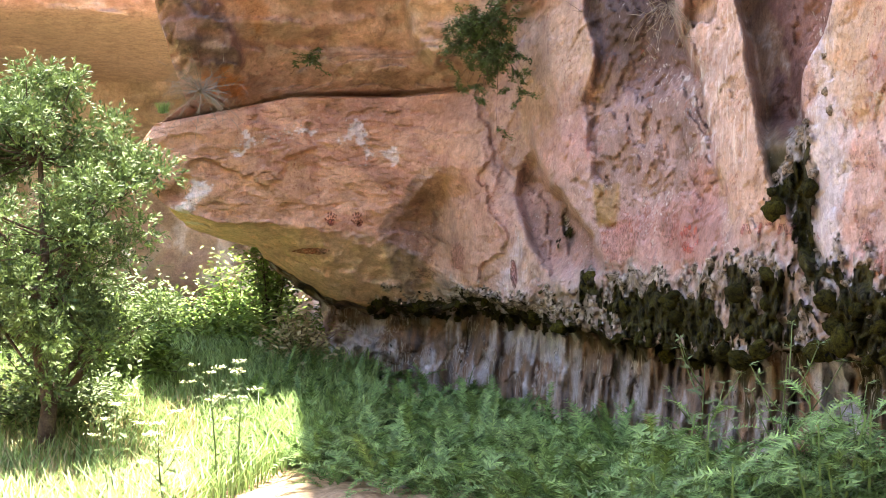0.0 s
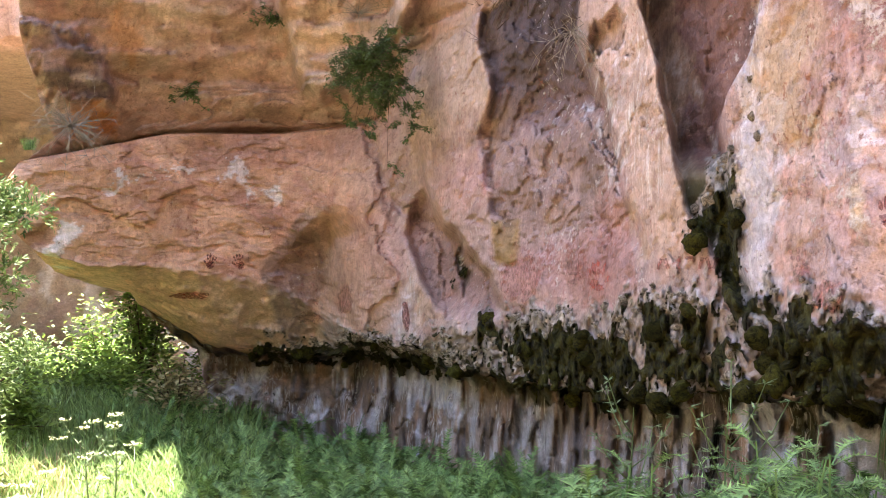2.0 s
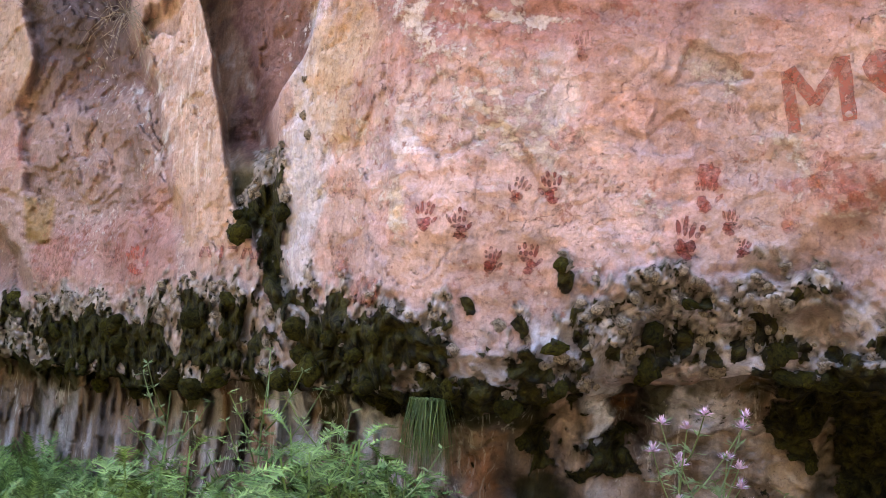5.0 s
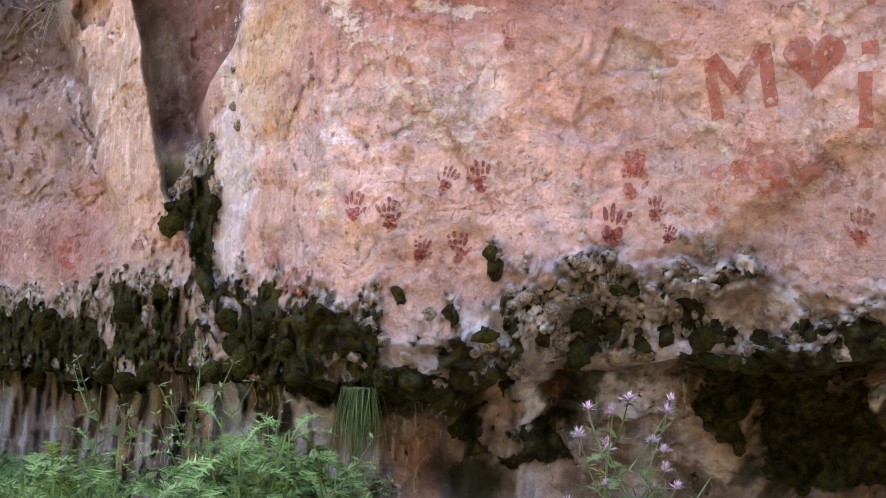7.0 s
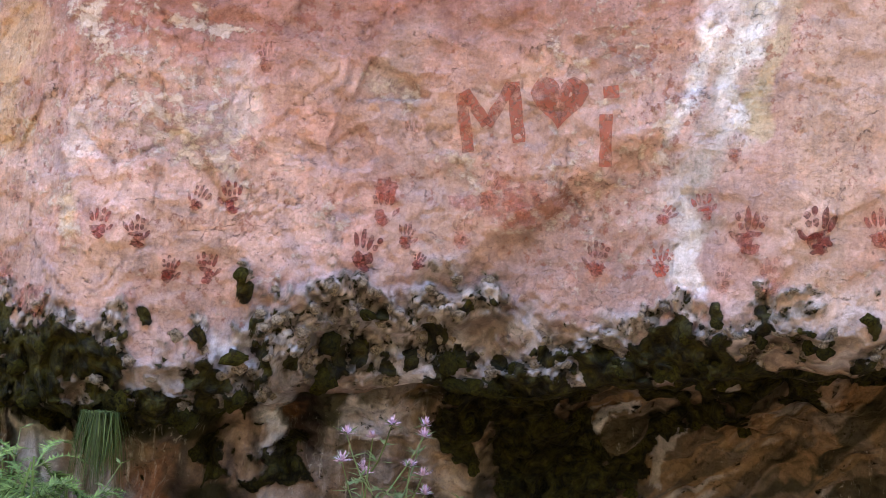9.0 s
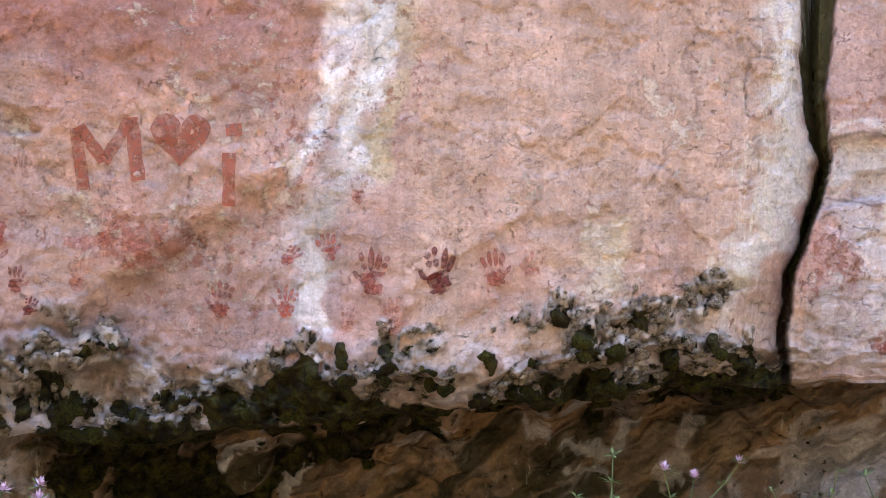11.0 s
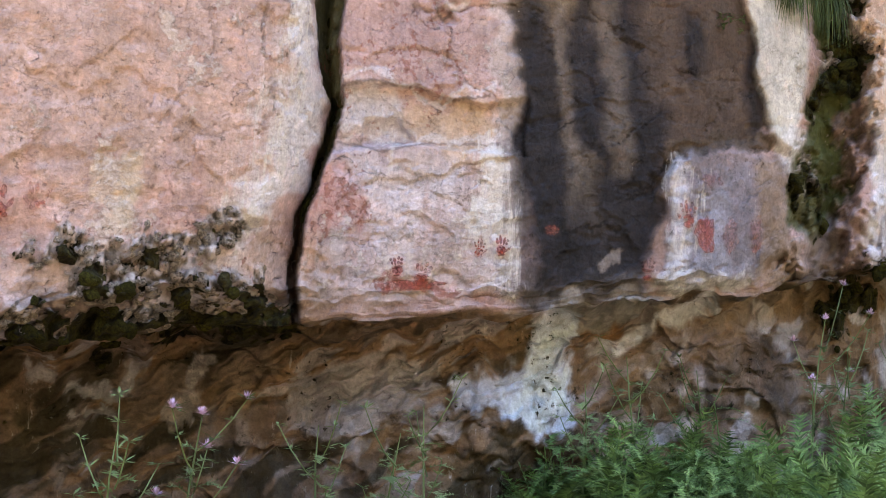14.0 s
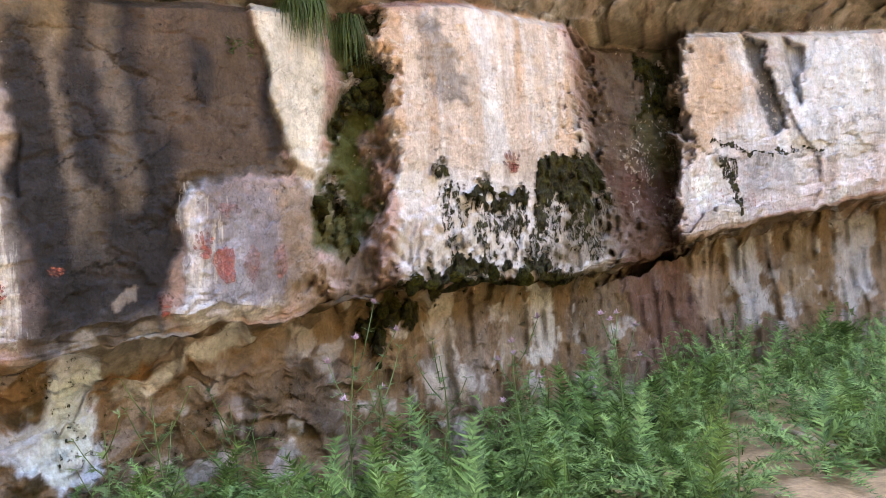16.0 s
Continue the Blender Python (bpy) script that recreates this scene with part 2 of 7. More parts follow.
def leaf_material(name, a, b_, through_light=0.3, spread=0.3, islands=False):
    m, t, b = nodes_of(name, 0.6)
    info = t.nodes.new("ShaderNodeNewGeometry" if islands else "ShaderNodeObjectInfo")
    rnd = info.outputs["Random Per Island" if islands else "Random"]
    c = mixed(t, ramp(t, noise_node(t, 9.0, 4), 0.35, 0.65, 0, 1), a, b_)
    c = scaled(t, c, ramp(t, rnd, 0, 1, 1 - spread, 1 + spread))
    t.links.new(c, b.inputs["Base Color"])
    b.inputs["Specular IOR Level"].default_value = 0.3
    tr = t.nodes.new("ShaderNodeBsdfTranslucent")
    t.links.new(c, tr.inputs["Color"])
    mx = t.nodes.new("ShaderNodeMixShader")
    mx.inputs[0].default_value = through_light
    t.links.new(b.outputs[0], mx.inputs[1])
    t.links.new(tr.outputs[0], mx.inputs[2])
    t.links.new(mx.outputs[0], t.nodes["Material Output"].inputs["Surface"])
    return m


def paint_material(name, colour, cover, scale=30.0):
    """Old pigment, rubbed thin in places so that the stone shows between."""
    m, t, b = nodes_of(name, 0.95)
    info = t.nodes.new("ShaderNodeObjectInfo")
    rgb = t.nodes.new("ShaderNodeRGB")
    rgb.outputs[0].default_value = (*colour, 1)
    t.links.new(scaled(t, rgb.outputs[0], ramp(t, info.outputs["Random"], 0, 1, 0.75, 1.3)), b.inputs["Base Color"])
    tr = t.nodes.new("ShaderNodeBsdfTransparent")
    mx = t.nodes.new("ShaderNodeMixShader")
    t.links.new(ramp(t, noise_node(t, scale, 5, 0.7), 0.62 - 0.5 * cover, 0.82 - 0.5 * cover, 0.08, min(1.0, cover + 0.15)), mx.inputs[0])
    t.links.new(tr.outputs[0], mx.inputs[1])
    t.links.new(b.outputs[0], mx.inputs[2])
    t.links.new(mx.outputs[0], t.nodes["Material Output"].inputs["Surface"])
    return m


ROCK = rock_material("sandstone")
MOSS = mottled("moss", (0.007, 0.006, 0.002), (0.066, 0.062, 0.010), 2.6, 1.0, 1.0, 0.025, 0.45)
MOSS_FUZZ = leaf_material("moss_fuzz", (0.018, 0.018, 0.004), (0.062, 0.062, 0.012), 0.0, 0.7, True)
TUFA = mottled("tufa", (0.085, 0.066, 0.05), (0.50, 0.42, 0.345), 2.6, 0.95, 1.0, 0.02, 0.35)
TUFA_CRUST = mottled("tufa_crust", (0.085, 0.066, 0.05), (0.50, 0.42, 0.345), 60, 0.95, 1.0, 0.03, 0.0)
SCRUB = mottled("scrub_slope", (0.06, 0.075, 0.035), (0.14, 0.10, 0.06), 0.8, 0.95, 0.5, 0.2, 0.0)
DIRT = mottled("sandy_soil", (0.30, 0.21, 0.14), (0.20, 0.14, 0.09), 3, 0.95, 0.6, 0.03, 0.0)
FERN_LEAF = leaf_material("fern_leaf", (0.18, 0.285, 0.090), (0.055, 0.11, 0.036), 0.3, 0.6, True)
WEED_LEAF = leaf_material("weed_leaf", (0.16, 0.22, 0.10), (0.10, 0.15, 0.06), 0.25, 0.3)
# meadow colour is raised for sunlight; ledge grass is the darker tone for shade
GRASS = leaf_material("meadow_grass", (0.25, 0.36, 0.13), (0.16, 0.25, 0.08), 0.35, 0.4, True)
HANG_GRASS = leaf_material("ledge_grass", (0.095, 0.135, 0.045), (0.045, 0.075, 0.022), 0.25, 0.5, True)
DRY_GRASS = leaf_material("dry_grass", (0.42, 0.36, 0.20), (0.25, 0.22, 0.10), 0.25, 0.35, True)
TREE_LEAF = leaf_material("juniper_leaf", (0.12, 0.18, 0.055), (0.055, 0.09, 0.035), 0.25, 0.5, True)
BUSH_LEAF = leaf_material("bush_leaf", (0.20, 0.30, 0.06), (0.12, 0.20, 0.05), 0.35, 0.45, True)
CLIFF_LEAF = leaf_material("cliff_shrub_leaf", (0.10, 0.145, 0.05), (0.06, 0.095, 0.035), 0.2, 0.4, True)
BARK = mottled("bark", (0.045, 0.03, 0.022), (0.12, 0.09, 0.07), 12, 0.95, 0.8, 0.02)
DEAD_WOOD = mottled("dead_wood", (0.32, 0.27, 0.22), (0.20, 0.16, 0.13), 14, 0.9, 0.5, 0.01)
PETAL = mottled("thistle_petal", (0.44, 0.30, 0.44), (0.56, 0.42, 0.55), 20, 0.8, 0.0)
UMBEL = mottled("cream_umbel", (0.75, 0.72, 0.50), (0.60, 0.60, 0.35), 20, 0.8, 0.0)
RED_PAINT = paint_material("dark_red_pigment", (0.17, 0.034, 0.030), 0.60, 34)
WORN_PAINT = paint_material("worn_red_pigment", (0.25, 0.06, 0.045), 0.55, 40)
FAINT_PAINT = paint_material("faint_red_pigment", (0.32, 0.10, 0.07), 0.38, 30)
CLAY_PAINT = paint_material("clay_red_pigment", (0.28, 0.092, 0.068), 0.58, 24)


def grid_mesh(name, X, Y, Z):
    h, w = X.shape
    me = bpy.data.meshes.new(name)
    co = np.stack([X, Y, Z], -1).reshape(-1, 3).astype(np.float32)
    i = np.arange(h * w).reshape(h, w)
    f = np.stack([i[:-1, :-1], i[:-1, 1:], i[1:, 1:], i[1:, :-1]], -1).reshape(-1, 4)
    me.vertices.add(len(co))
    me.vertices.foreach_set("co", co.ravel())
    me.loops.add(f.size)
    me.loops.foreach_set("vertex_index", f.ravel().astype(np.int32))
    me.polygons.add(len(f))
    me.polygons.foreach_set("loop_start", np.arange(0, f.size, 4, dtype=np.int32))
    me.polygons.foreach_set("use_smooth", np.ones(len(f), dtype=bool))
    me.update(calc_edges=True)
    return me


# ---------------------------------------------------------------- the cliff: profile from foot to top, lofted along the bearing
def level_tables(u):
    """Rows of (distance, height) along the bearings u, from the foot under the overhang to the top."""
    r, lip, band, top = table(u, FACE_R), table(u, LIP_Z), table(u, BAND_Z), table(u, TOP_Z)
    su, cu = np.sin(np.radians(u)), np.cos(np.radians(u))
    g = ground_z(r * su, r * cu)
    along = np.stack([r * su, r * cu, 0 * u], -1)
    jag = 0.07 * fbm(along, 1.6, 4, 5)
    calm = table(u, [(-17, 0.4), (-3, 0.8), (60, 1.0), (68, 0.6), (71, 0.15), (78, 0.2), (84, 0.5), (104, 0.5), (106, 0.2), (125, 0.3)])
    lip, band = lip + jag * calm, band + 0.9 * jag * calm + 0.03 * calm * vnoise(along, 6, 9)
    cut = table(u, [(-17, 2.6), (-10, 1.8), (-5, 1.2), (0, 0.9), (8, 0.55), (18, 0.4), (26, 0.32), (35, 0.34), (42, 0.9), (62, 1.2), (70, 0.8), (76, 0.5), (92, 0.5), (95, 0.6), (105, 0.9), (125, 1.2)])
    low = table(u, [(-17, 2.2), (-12, 1.7), (-6, 1.1), (-3, 0.45), (5, 0.15), (28, 0.12), (31, 0.22), (66, 0.22), (70, 0.05), (125, 0.06)])
    back = table(u, [(-17, 0.9), (-9, 0.6), (-1, 0.35), (1.5, 0.05), (70, 0.02), (76, 0.18), (125, 0.2)])
    jut = table(u, [(-17, 0.15), (-5, 0.5), (2, 0.2), (60, 0.3), (74, 0.35), (88, 0.9), (125, 1.6)])
    # unseen height added right of the block so that it blocks the sun
    high = table(u, [(-17, 0.8), (-9.5, 0.9), (-8, 90), (125, 90)])
    return [(r + cut * 0.9, g - 0.6), (r + cut * 0.8, g + 0.25 * (lip - g)), (r + cut * 0.95, g + 0.6 * (lip - g)), (r + cut, lip - 0.14), (r + cut * 0.8, lip - 0.02),
            (r + low * 1.0, lip - 0.02), (r + low * 0.75, lip + 0.05), (r, band), (r - 0.05, band + 0.4 * (top - band)), (r - 0.02, band + 0.8 * (top - band)), (r + 0.05, top - 0.03),
            (r + back, top + 0.03), (r + back * 0.9, top + 0.09), (r + back * 0.4 - jut * 0.5, top + 0.45), (r - jut, top + 1.2), (r - jut - 0.1, top + 1.5), (r - 0.6, top + 1.6 + 0.5 * high), (r + table(u, [(-17, 1.2), (-8, 1.4), (-4, 5), (125, 5)]), top + 1.7 + high)]


ROWS = [6, 34, 38, 20, 12, 24, 32, 84, 76, 38, 8, 8, 22, 24, 12, 6, 5]
U0, U1, DU = -21.0, 119.1, 0.09
COLS = np.arange(U0, U1 + 1e-6, DU)


def loft():
    lv = level_tables(COLS)
    rr, zz, vv = [], [], []
    for k, n in enumerate(ROWS):
        for j in range(n):
            t = j / n
            rr.append(lv[k][0] * (1 - t) + lv[k + 1][0] * t)
            zz.append(lv[k][1] * (1 - t) + lv[k + 1][1] * t)
            vv.append(k + t)
    rr.append(lv[-1][0]), zz.append(lv[-1][1]), vv.append(len(ROWS))
    return np.array(rr), np.array(zz), np.array(vv)


RAD, HGT, LVL = loft()
BRG = np.broadcast_to(COLS, RAD.shape).copy()
LV2 = np.broadcast_to(LVL[:, None], RAD.shape)
# the free end of the leaning block, where the cliff turns its back
END = [(0.0, -8.2), (0.74, -8.8), (1.1, -10.8), (1.39, -11.6), (1.48, -13.3), (1.62, -14.6), (1.96, -16.1), (2.3, -16.8), (2.7, -16.2), (2.95, -14.6), (3.3, -15.2), (3.9, -16.0), (7, -16.0)]
endu = np.interp(HGT, [e[0] for e in END], [e[1] for e in END])
past = np.maximum(endu - BRG, 0)
PU = np.where(past > 0, endu + 0.22 * past, BRG)
RAD = RAD + np.minimum(past * 0.9, 1.3) + 0.25 * np.minimum(past, 1) ** 2


def place(r, u, z):
    return np.stack([r * np.sin(np.radians(u)), r * np.cos(np.radians(u)), z], -1)


P0 = place(RAD, PU, HGT).reshape(-1, 3)
SH = RAD.shape
WARP_U = (0.10 * fbm(P0, 3.0, 5, 20, 0.62)).reshape(SH)     # metres
WARP_Z = (0.10 * fbm(P0, 3.0, 5, 30, 0.62)).reshape(SH)
FINE = fbm(P0, 9.0, 4, 40).reshape(SH)
KM = RAD * math.pi / 180


def near(pts, pad):
    us = [p[0] for p in pts]
    i0 = max(0, int((min(us) - pad - U0) / DU))
    i1 = min(SH[1], int((max(us) + pad - U0) / DU) + 2)
    return slice(i0, i1)


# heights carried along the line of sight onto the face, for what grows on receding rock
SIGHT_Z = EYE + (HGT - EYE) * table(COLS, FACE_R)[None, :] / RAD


def stroke(pts, width, soft=0.6, warp=0.6, lv=(4.9, 12.0), heights=HGT):
    """Mask of a ragged streak along points (bearing, height), width in metres (one, or one for each end)."""
    m = np.zeros(SH)
    c = near(pts, 4)
    U, Z, K = BRG[:, c] + warp * WARP_U[:, c] / KM[:, c], heights[:, c] + warp * WARP_Z[:, c], KM[:, c]
    w0, w1 = width if isinstance(width, tuple) else (width, width)
    n = len(pts) - 1
    best = np.zeros(U.shape)
    for k, ((ua, za), (ub, zb)) in enumerate(zip(pts, pts[1:])):
        bx, bz = (ub - ua) * K, zb - za
        ax, az = (U - ua) * K, Z - za
        t = np.clip((ax * bx + az * bz) / (bx * bx + bz * bz + 1e-9), 0, 1)
        d = np.hypot(ax - t * bx, az - t * bz)
        w = (w0 + (w1 - w0) * (k + t) / n) * 0.5
        best = np.maximum(best, 1 - smooth(1 - soft, 1 + soft, d / w))
    if soft >= 0.95:
        best = np.clip(best + 0.12 * FINE[:, c] * (best > 0.02), 0, 1)
    else:
        best = smooth(0.22, 0.78, best + 0.22 * FINE[:, c] * (best > 0.02) * (best < 0.999))
    m[:, c] = best * ((LV2[:, c] > lv[0]) & (LV2[:, c] < lv[1]))
    return m


def area(pts, soft=0.05, warp=1.0, lv=(4.9, 12.0), heights=HGT):
    """Mask of a ragged patch inside the outline (bearing, height); soft in metres."""
    m = np.zeros(SH)
    c = near(pts, 3)
    U, Z, K = BRG[:, c] + warp * WARP_U[:, c] / KM[:, c], heights[:, c] + warp * WARP_Z[:, c], KM[:, c]
    inside, dist = np.zeros(U.shape, bool), np.full(U.shape, 9.0)
    for (ua, za), (ub, zb) in zip(pts, pts[1:] + pts[:1]):
        cross = ((za > Z) != (zb > Z)) & (U < (ub - ua) * (Z - za) / (zb - za + 1e-9) + ua)
        inside ^= cross
        bx, bz, ax, az = (ub - ua) * K, zb - za, (U - ua) * K, Z - za
        t = np.clip((ax * bx + az * bz) / (bx * bx + bz * bz + 1e-9), 0, 1)
        dist = np.minimum(dist, np.hypot(ax - t * bx, az - t * bz))
    sd = np.where(inside, dist, -dist)
    inner = smooth(-soft, soft, sd + 0.4 * soft * FINE[:, c])
    m[:, c] = inner * ((LV2[:, c] > lv[0]) & (LV2[:, c] < lv[1]))
    return m


def edge(rows):
    """A line of bearings by height."""
    return np.interp(HGT, [r[0] for r in rows], [r[1] for r in rows])


face = smooth(6.0, 7.0, LV2) * (1 - smooth(11.0, 11.6, LV2))
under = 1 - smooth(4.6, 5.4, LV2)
crust = smooth(4.9, 5.6, LV2) * (1 - smooth(6.85, 7.15, LV2 - 0.12 * FINE))
upper = smooth(11.0, 11.6, LV2)

# ---- relief (positive: deeper)
deep = 0.10 * fbm(P0, 0.7, 3, 1).reshape(SH) + 0.03 * fbm(P0, 2.6, 4, 2).reshape(SH) + 0.006 * fbm(P0, 11.0, 3, 3).reshape(SH)
calm_u = table(COLS, [(-21, 0.7), (0, 0.9), (15, 0.9), (18, 0.4), (66, 0.35), (70, 0.4), (78, 0.5), (122, 0.7)])[None, :]
deep = deep * calm_u
chips = np.maximum(fbm(P0 * np.array([1, 1, 1.7]), 3.3, 4, 12).reshape(SH) - 0.25, 0)
deep += face * 0.035 * smooth(0.0, 0.10, chips) * table(COLS, [(-21, 0.5), (16, 0.6), (20, 0.35), (40, 0.3), (122, 0.5)])[None, :]
# thin scaling: low sharp steps
for f_, d_, s_ in ((0.8, 0.012, 13), (1.9, 0.007, 14), (4.5, 0.004, 15)):
    st_ = fbm(P0 * np.array([1, 1, 1.5]), f_, 4, s_).reshape(SH) * 2.2
    deep += face * table(COLS, [(-21, 0.9), (44, 0.9), (52, 0.35), (68, 0.35), (69, 0.3), (91, 0.6), (104, 1.0), (122, 1.2)])[None, :] * d_ * (np.floor(st_) + smooth(0.85, 1.0, st_ - np.floor(st_)))
# sheets and blocks between joints: each its own depth, with a dark seam
sel = (LV2 > 5.5) & (LV2 < 14.5)
wp = P0 + 0.10 * np.stack([fbm(P0, 2.5, 4, 16), fbm(P0, 2.5, 4, 17), fbm(P0, 2.5, 4, 18)], -1)
sheet, seam, sheet_tint = np.zeros(SH), np.zeros(SH), np.zeros(SH)
for f_, d_, s_, e_ in ((0.9, 0.030, 21, 0.02), (2.4, 0.014, 22, 0.03)):
    a_, t_, g_ = cells(wp[sel.ravel()] * np.array([1, 1, 1.5]), f_, s_)
    sheet[sel] += d_ * a_
    sheet_tint[sel] += 0.5 * t_
    seam[sel] = np.maximum(seam[sel], (1 - smooth(0.0, e_, g_)) * (t_ > 0.25))
deep += sheet * table(COLS, [(-21, 1.6), (0, 1.4), (14, 1.1), (18, 0.45), (66, 0.35), (70, 0.3), (79, 0.5), (91, 0.5), (103, 0.7), (105, 2.0), (122, 2.0)])[None, :] + 0.010 * seam
low_sel = LV2 < 5.2
chunk, chunk_tint, chunk_seam = np.zeros(SH), np.zeros(SH), np.zeros(SH)
for f_, d_, s_ in ((1.5, 0.13, 23), (3.6, 0.05, 24)):
    a_, t_, g_ = cells((0.8 * P0 + 0.2 * wp)[low_sel.ravel()] * np.array([1, 1, 2.0]), f_, s_)
    chunk[low_sel] += d_ * a_
    chunk_tint[low_sel] += 0.5 * t_
    chunk_seam[low_sel] = np.maximum(chunk_seam[low_sel], 1 - smooth(0.0, 0.06, g_))
# buttresses of the left part
b1l = edge([(0.8, 2.6), (1.25, 4.6), (1.53, 4.2), (1.99, 2.3), (2.32, 1.4), (2.71, 1.1), (3.16, 0.5), (3.9, 0.2), (6, 0)])
b1r = edge([(1.2, 4.45), (1.68, 4.62), (2.03, 4.43), (2.26, 4.02), (2.69, 3.69), (3.03, 4.2), (3.4, 4.0), (6, 3.4)])
arch = edge([(1.0, 2.4), (1.19, 2.0), (1.47, 1.0), (1.92, 0.33), (2.37, 1.08), (2.6, 1.25), (6, 2)])
b2l = edge([(1.2, 11.2), (1.48, 11.4), (1.76, 11.2), (2.05, 10.5), (2.66, 9.6), (3.19, 8.5), (6, 7.5)])
b2r = edge([(1.3, 16.2), (1.41, 15.3), (1.62, 13.9), (1.9, 13.0), (2.24, 12.5), (2.65, 12.0), (2.99, 11.4), (4, 10.6)])
sl = edge([(1.2, 16.5), (1.3, 16.4), (1.48, 15.9), (1.77, 15.1), (2.0, 14.9), (2.25, 14.7), (2.44, 14.8), (2.75, 16.1), (3.2, 16.9), (4, 17.5)])
wob = (0.05 * fbm(P0, 1.8, 2, 25)).reshape(SH) / KM
Uw = BRG + wob
on = smooth(5.5, 7.0, LV2) * (1 - smooth(13.5, 15, LV2))
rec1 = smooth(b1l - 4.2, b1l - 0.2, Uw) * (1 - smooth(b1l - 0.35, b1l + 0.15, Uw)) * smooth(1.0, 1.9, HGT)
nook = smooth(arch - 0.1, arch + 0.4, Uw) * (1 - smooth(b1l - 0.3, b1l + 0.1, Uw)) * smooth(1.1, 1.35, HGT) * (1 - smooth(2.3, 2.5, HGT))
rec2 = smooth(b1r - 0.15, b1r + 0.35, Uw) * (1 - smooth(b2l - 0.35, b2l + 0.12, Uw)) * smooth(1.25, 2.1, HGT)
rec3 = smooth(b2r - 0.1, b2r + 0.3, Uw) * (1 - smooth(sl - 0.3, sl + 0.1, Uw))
deep += on * (0.45 * rec1 + 0.32 * nook + 0.62 * rec2 * (0.5 + 0.5 * smooth(3, 9, Uw)) * (0.5 + 0.5 * smooth(2.52, 2.80, HGT + 0.03 * FINE)) + 0.9 * rec3 * smooth(1.15, 1.6, HGT) * (0.25 + 0.75 * smooth(2.05, 2.3, HGT)))
# joints between the blocks
crack = np.maximum(stroke([(69.5, 4.6), (69.54, 3.02), (69.46, 2.81), (69.8, 2.58)], (0.17, 0.07), 0.35, 0.15, (4.0, 14)),
                   stroke([(69.8, 2.58), (70.0, 2.52), (69.7, 2.35), (69.18, 2.16), (68.65, 1.98), (68.47, 1.77), (68.6, 1.4)], (0.06, 0.035), 0.35, 0.15, (4.0, 14)))
crack_u = edge([(1.4, 68.6), (1.77, 68.47), (1.98, 68.65), (2.16, 69.18), (2.35, 69.7), (2.52, 70.0), (2.58, 69.8), (2.81, 69.46), (4.6, 69.5)])
bend_u = edge([(1.4, 63.0), (1.76, 64.4), (1.96, 66.3), (2.22, 67.0), (2.48, 67.3), (2.74, 67.9), (3.01, 68.3), (4.6, 68.5)])
bend = np.clip((BRG - bend_u) / (crack_u - bend_u), 0, 1) ** 2 * (BRG < crack_u + 0.1) * smooth(4.9, 6.0, LV2)
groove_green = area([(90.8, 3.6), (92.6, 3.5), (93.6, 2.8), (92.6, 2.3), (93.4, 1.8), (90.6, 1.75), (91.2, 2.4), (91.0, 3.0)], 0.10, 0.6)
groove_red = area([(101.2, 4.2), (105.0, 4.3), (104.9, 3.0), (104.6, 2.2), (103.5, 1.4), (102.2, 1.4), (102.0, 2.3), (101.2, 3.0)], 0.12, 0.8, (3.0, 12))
hole = area([(2.5, 1.72), (3.0, 1.76), (3.5, 1.52), (2.9, 1.4)], 0.05, 0.5)
cave2 = stroke([(9.5, 3.08), (9.6, 3.05)], 0.16, 0.4)
blockd = (BRG > 69.3) & (BRG < 78.6) & (LV2 > 5) & (LV2 < 11)
dark_face = area([(77.6, 3.4), (87.8, 3.45), (88.9, 2.95), (90.0, 2.64), (88.6, 2.58), (86.4, 2.45), (85.5, 2.36), (84.6, 2.0), (83.9, 1.74), (83.8, 1.6), (79.4, 1.6), (79.41, 1.92), (79.05, 2.17), (78.2, 2.4), (78.3, 2.68), (77.9, 2.86), (77.64, 3.08)], 0.03, 0.35)
sliver = area([(87.9, 3.45), (90.7, 3.5), (90.9, 2.9), (90.7, 2.7), (90.45, 2.52), (89.5, 2.6), (89.2, 2.75)], 0.025, 0.15)
panel = area([(85.47, 2.35), (86.6, 2.44), (88.7, 2.50), (90.2, 2.46), (90.5, 2.05), (89.0, 1.80), (84.8, 1.70), (85.14, 1.85)], 0.03, 0.3)
deep += 0.055 * area([(69.9, 2.57), (71.5, 2.60), (73.6, 2.62), (75.2, 2.575), (76.7, 2.55), (78.6, 2.62), (78.6, 2.33), (76.0, 2.34), (73.7, 2.35), (71.4, 2.31), (69.7, 2.28)], 0.010, 0.12)
deep += 0.04 * area([(71.2, 2.44), (72.6, 2.47), (73.3, 2.40), (73.6, 2.36), (71.2, 2.33)], 0.010, 0.12)
deep += 0.05 * area([(73.8, 2.93), (74.6, 3.0), (75.3, 2.94), (74.4, 2.915)], 0.012, 0.1)
deep += on * rec2 * (0.05 * np.round(2.0 * fbm(P0 * np.array([1, 1, 1.6]), 1.5, 3, 26)).reshape(SH))
deep += 0.24 * bend + 0.20 * crack + 0.35 * groove_green + 0.8 * groove_red + 0.18 * hole + 0.25 * cave2
for pts in ([(107.6, 4.3), (108.4, 4.2), (109.0, 3.7), (109.2, 3.4), (108.5, 3.3), (108.0, 3.8)], [(109.2, 4.35), (110.0, 4.2), (109.8, 3.62), (109.4, 3.75)], [(113.2, 4.6), (114.0, 4.6), (113.8, 3.8), (113.4, 3.9)]):
    deep += 0.22 * area(pts, 0.02, 0.4)
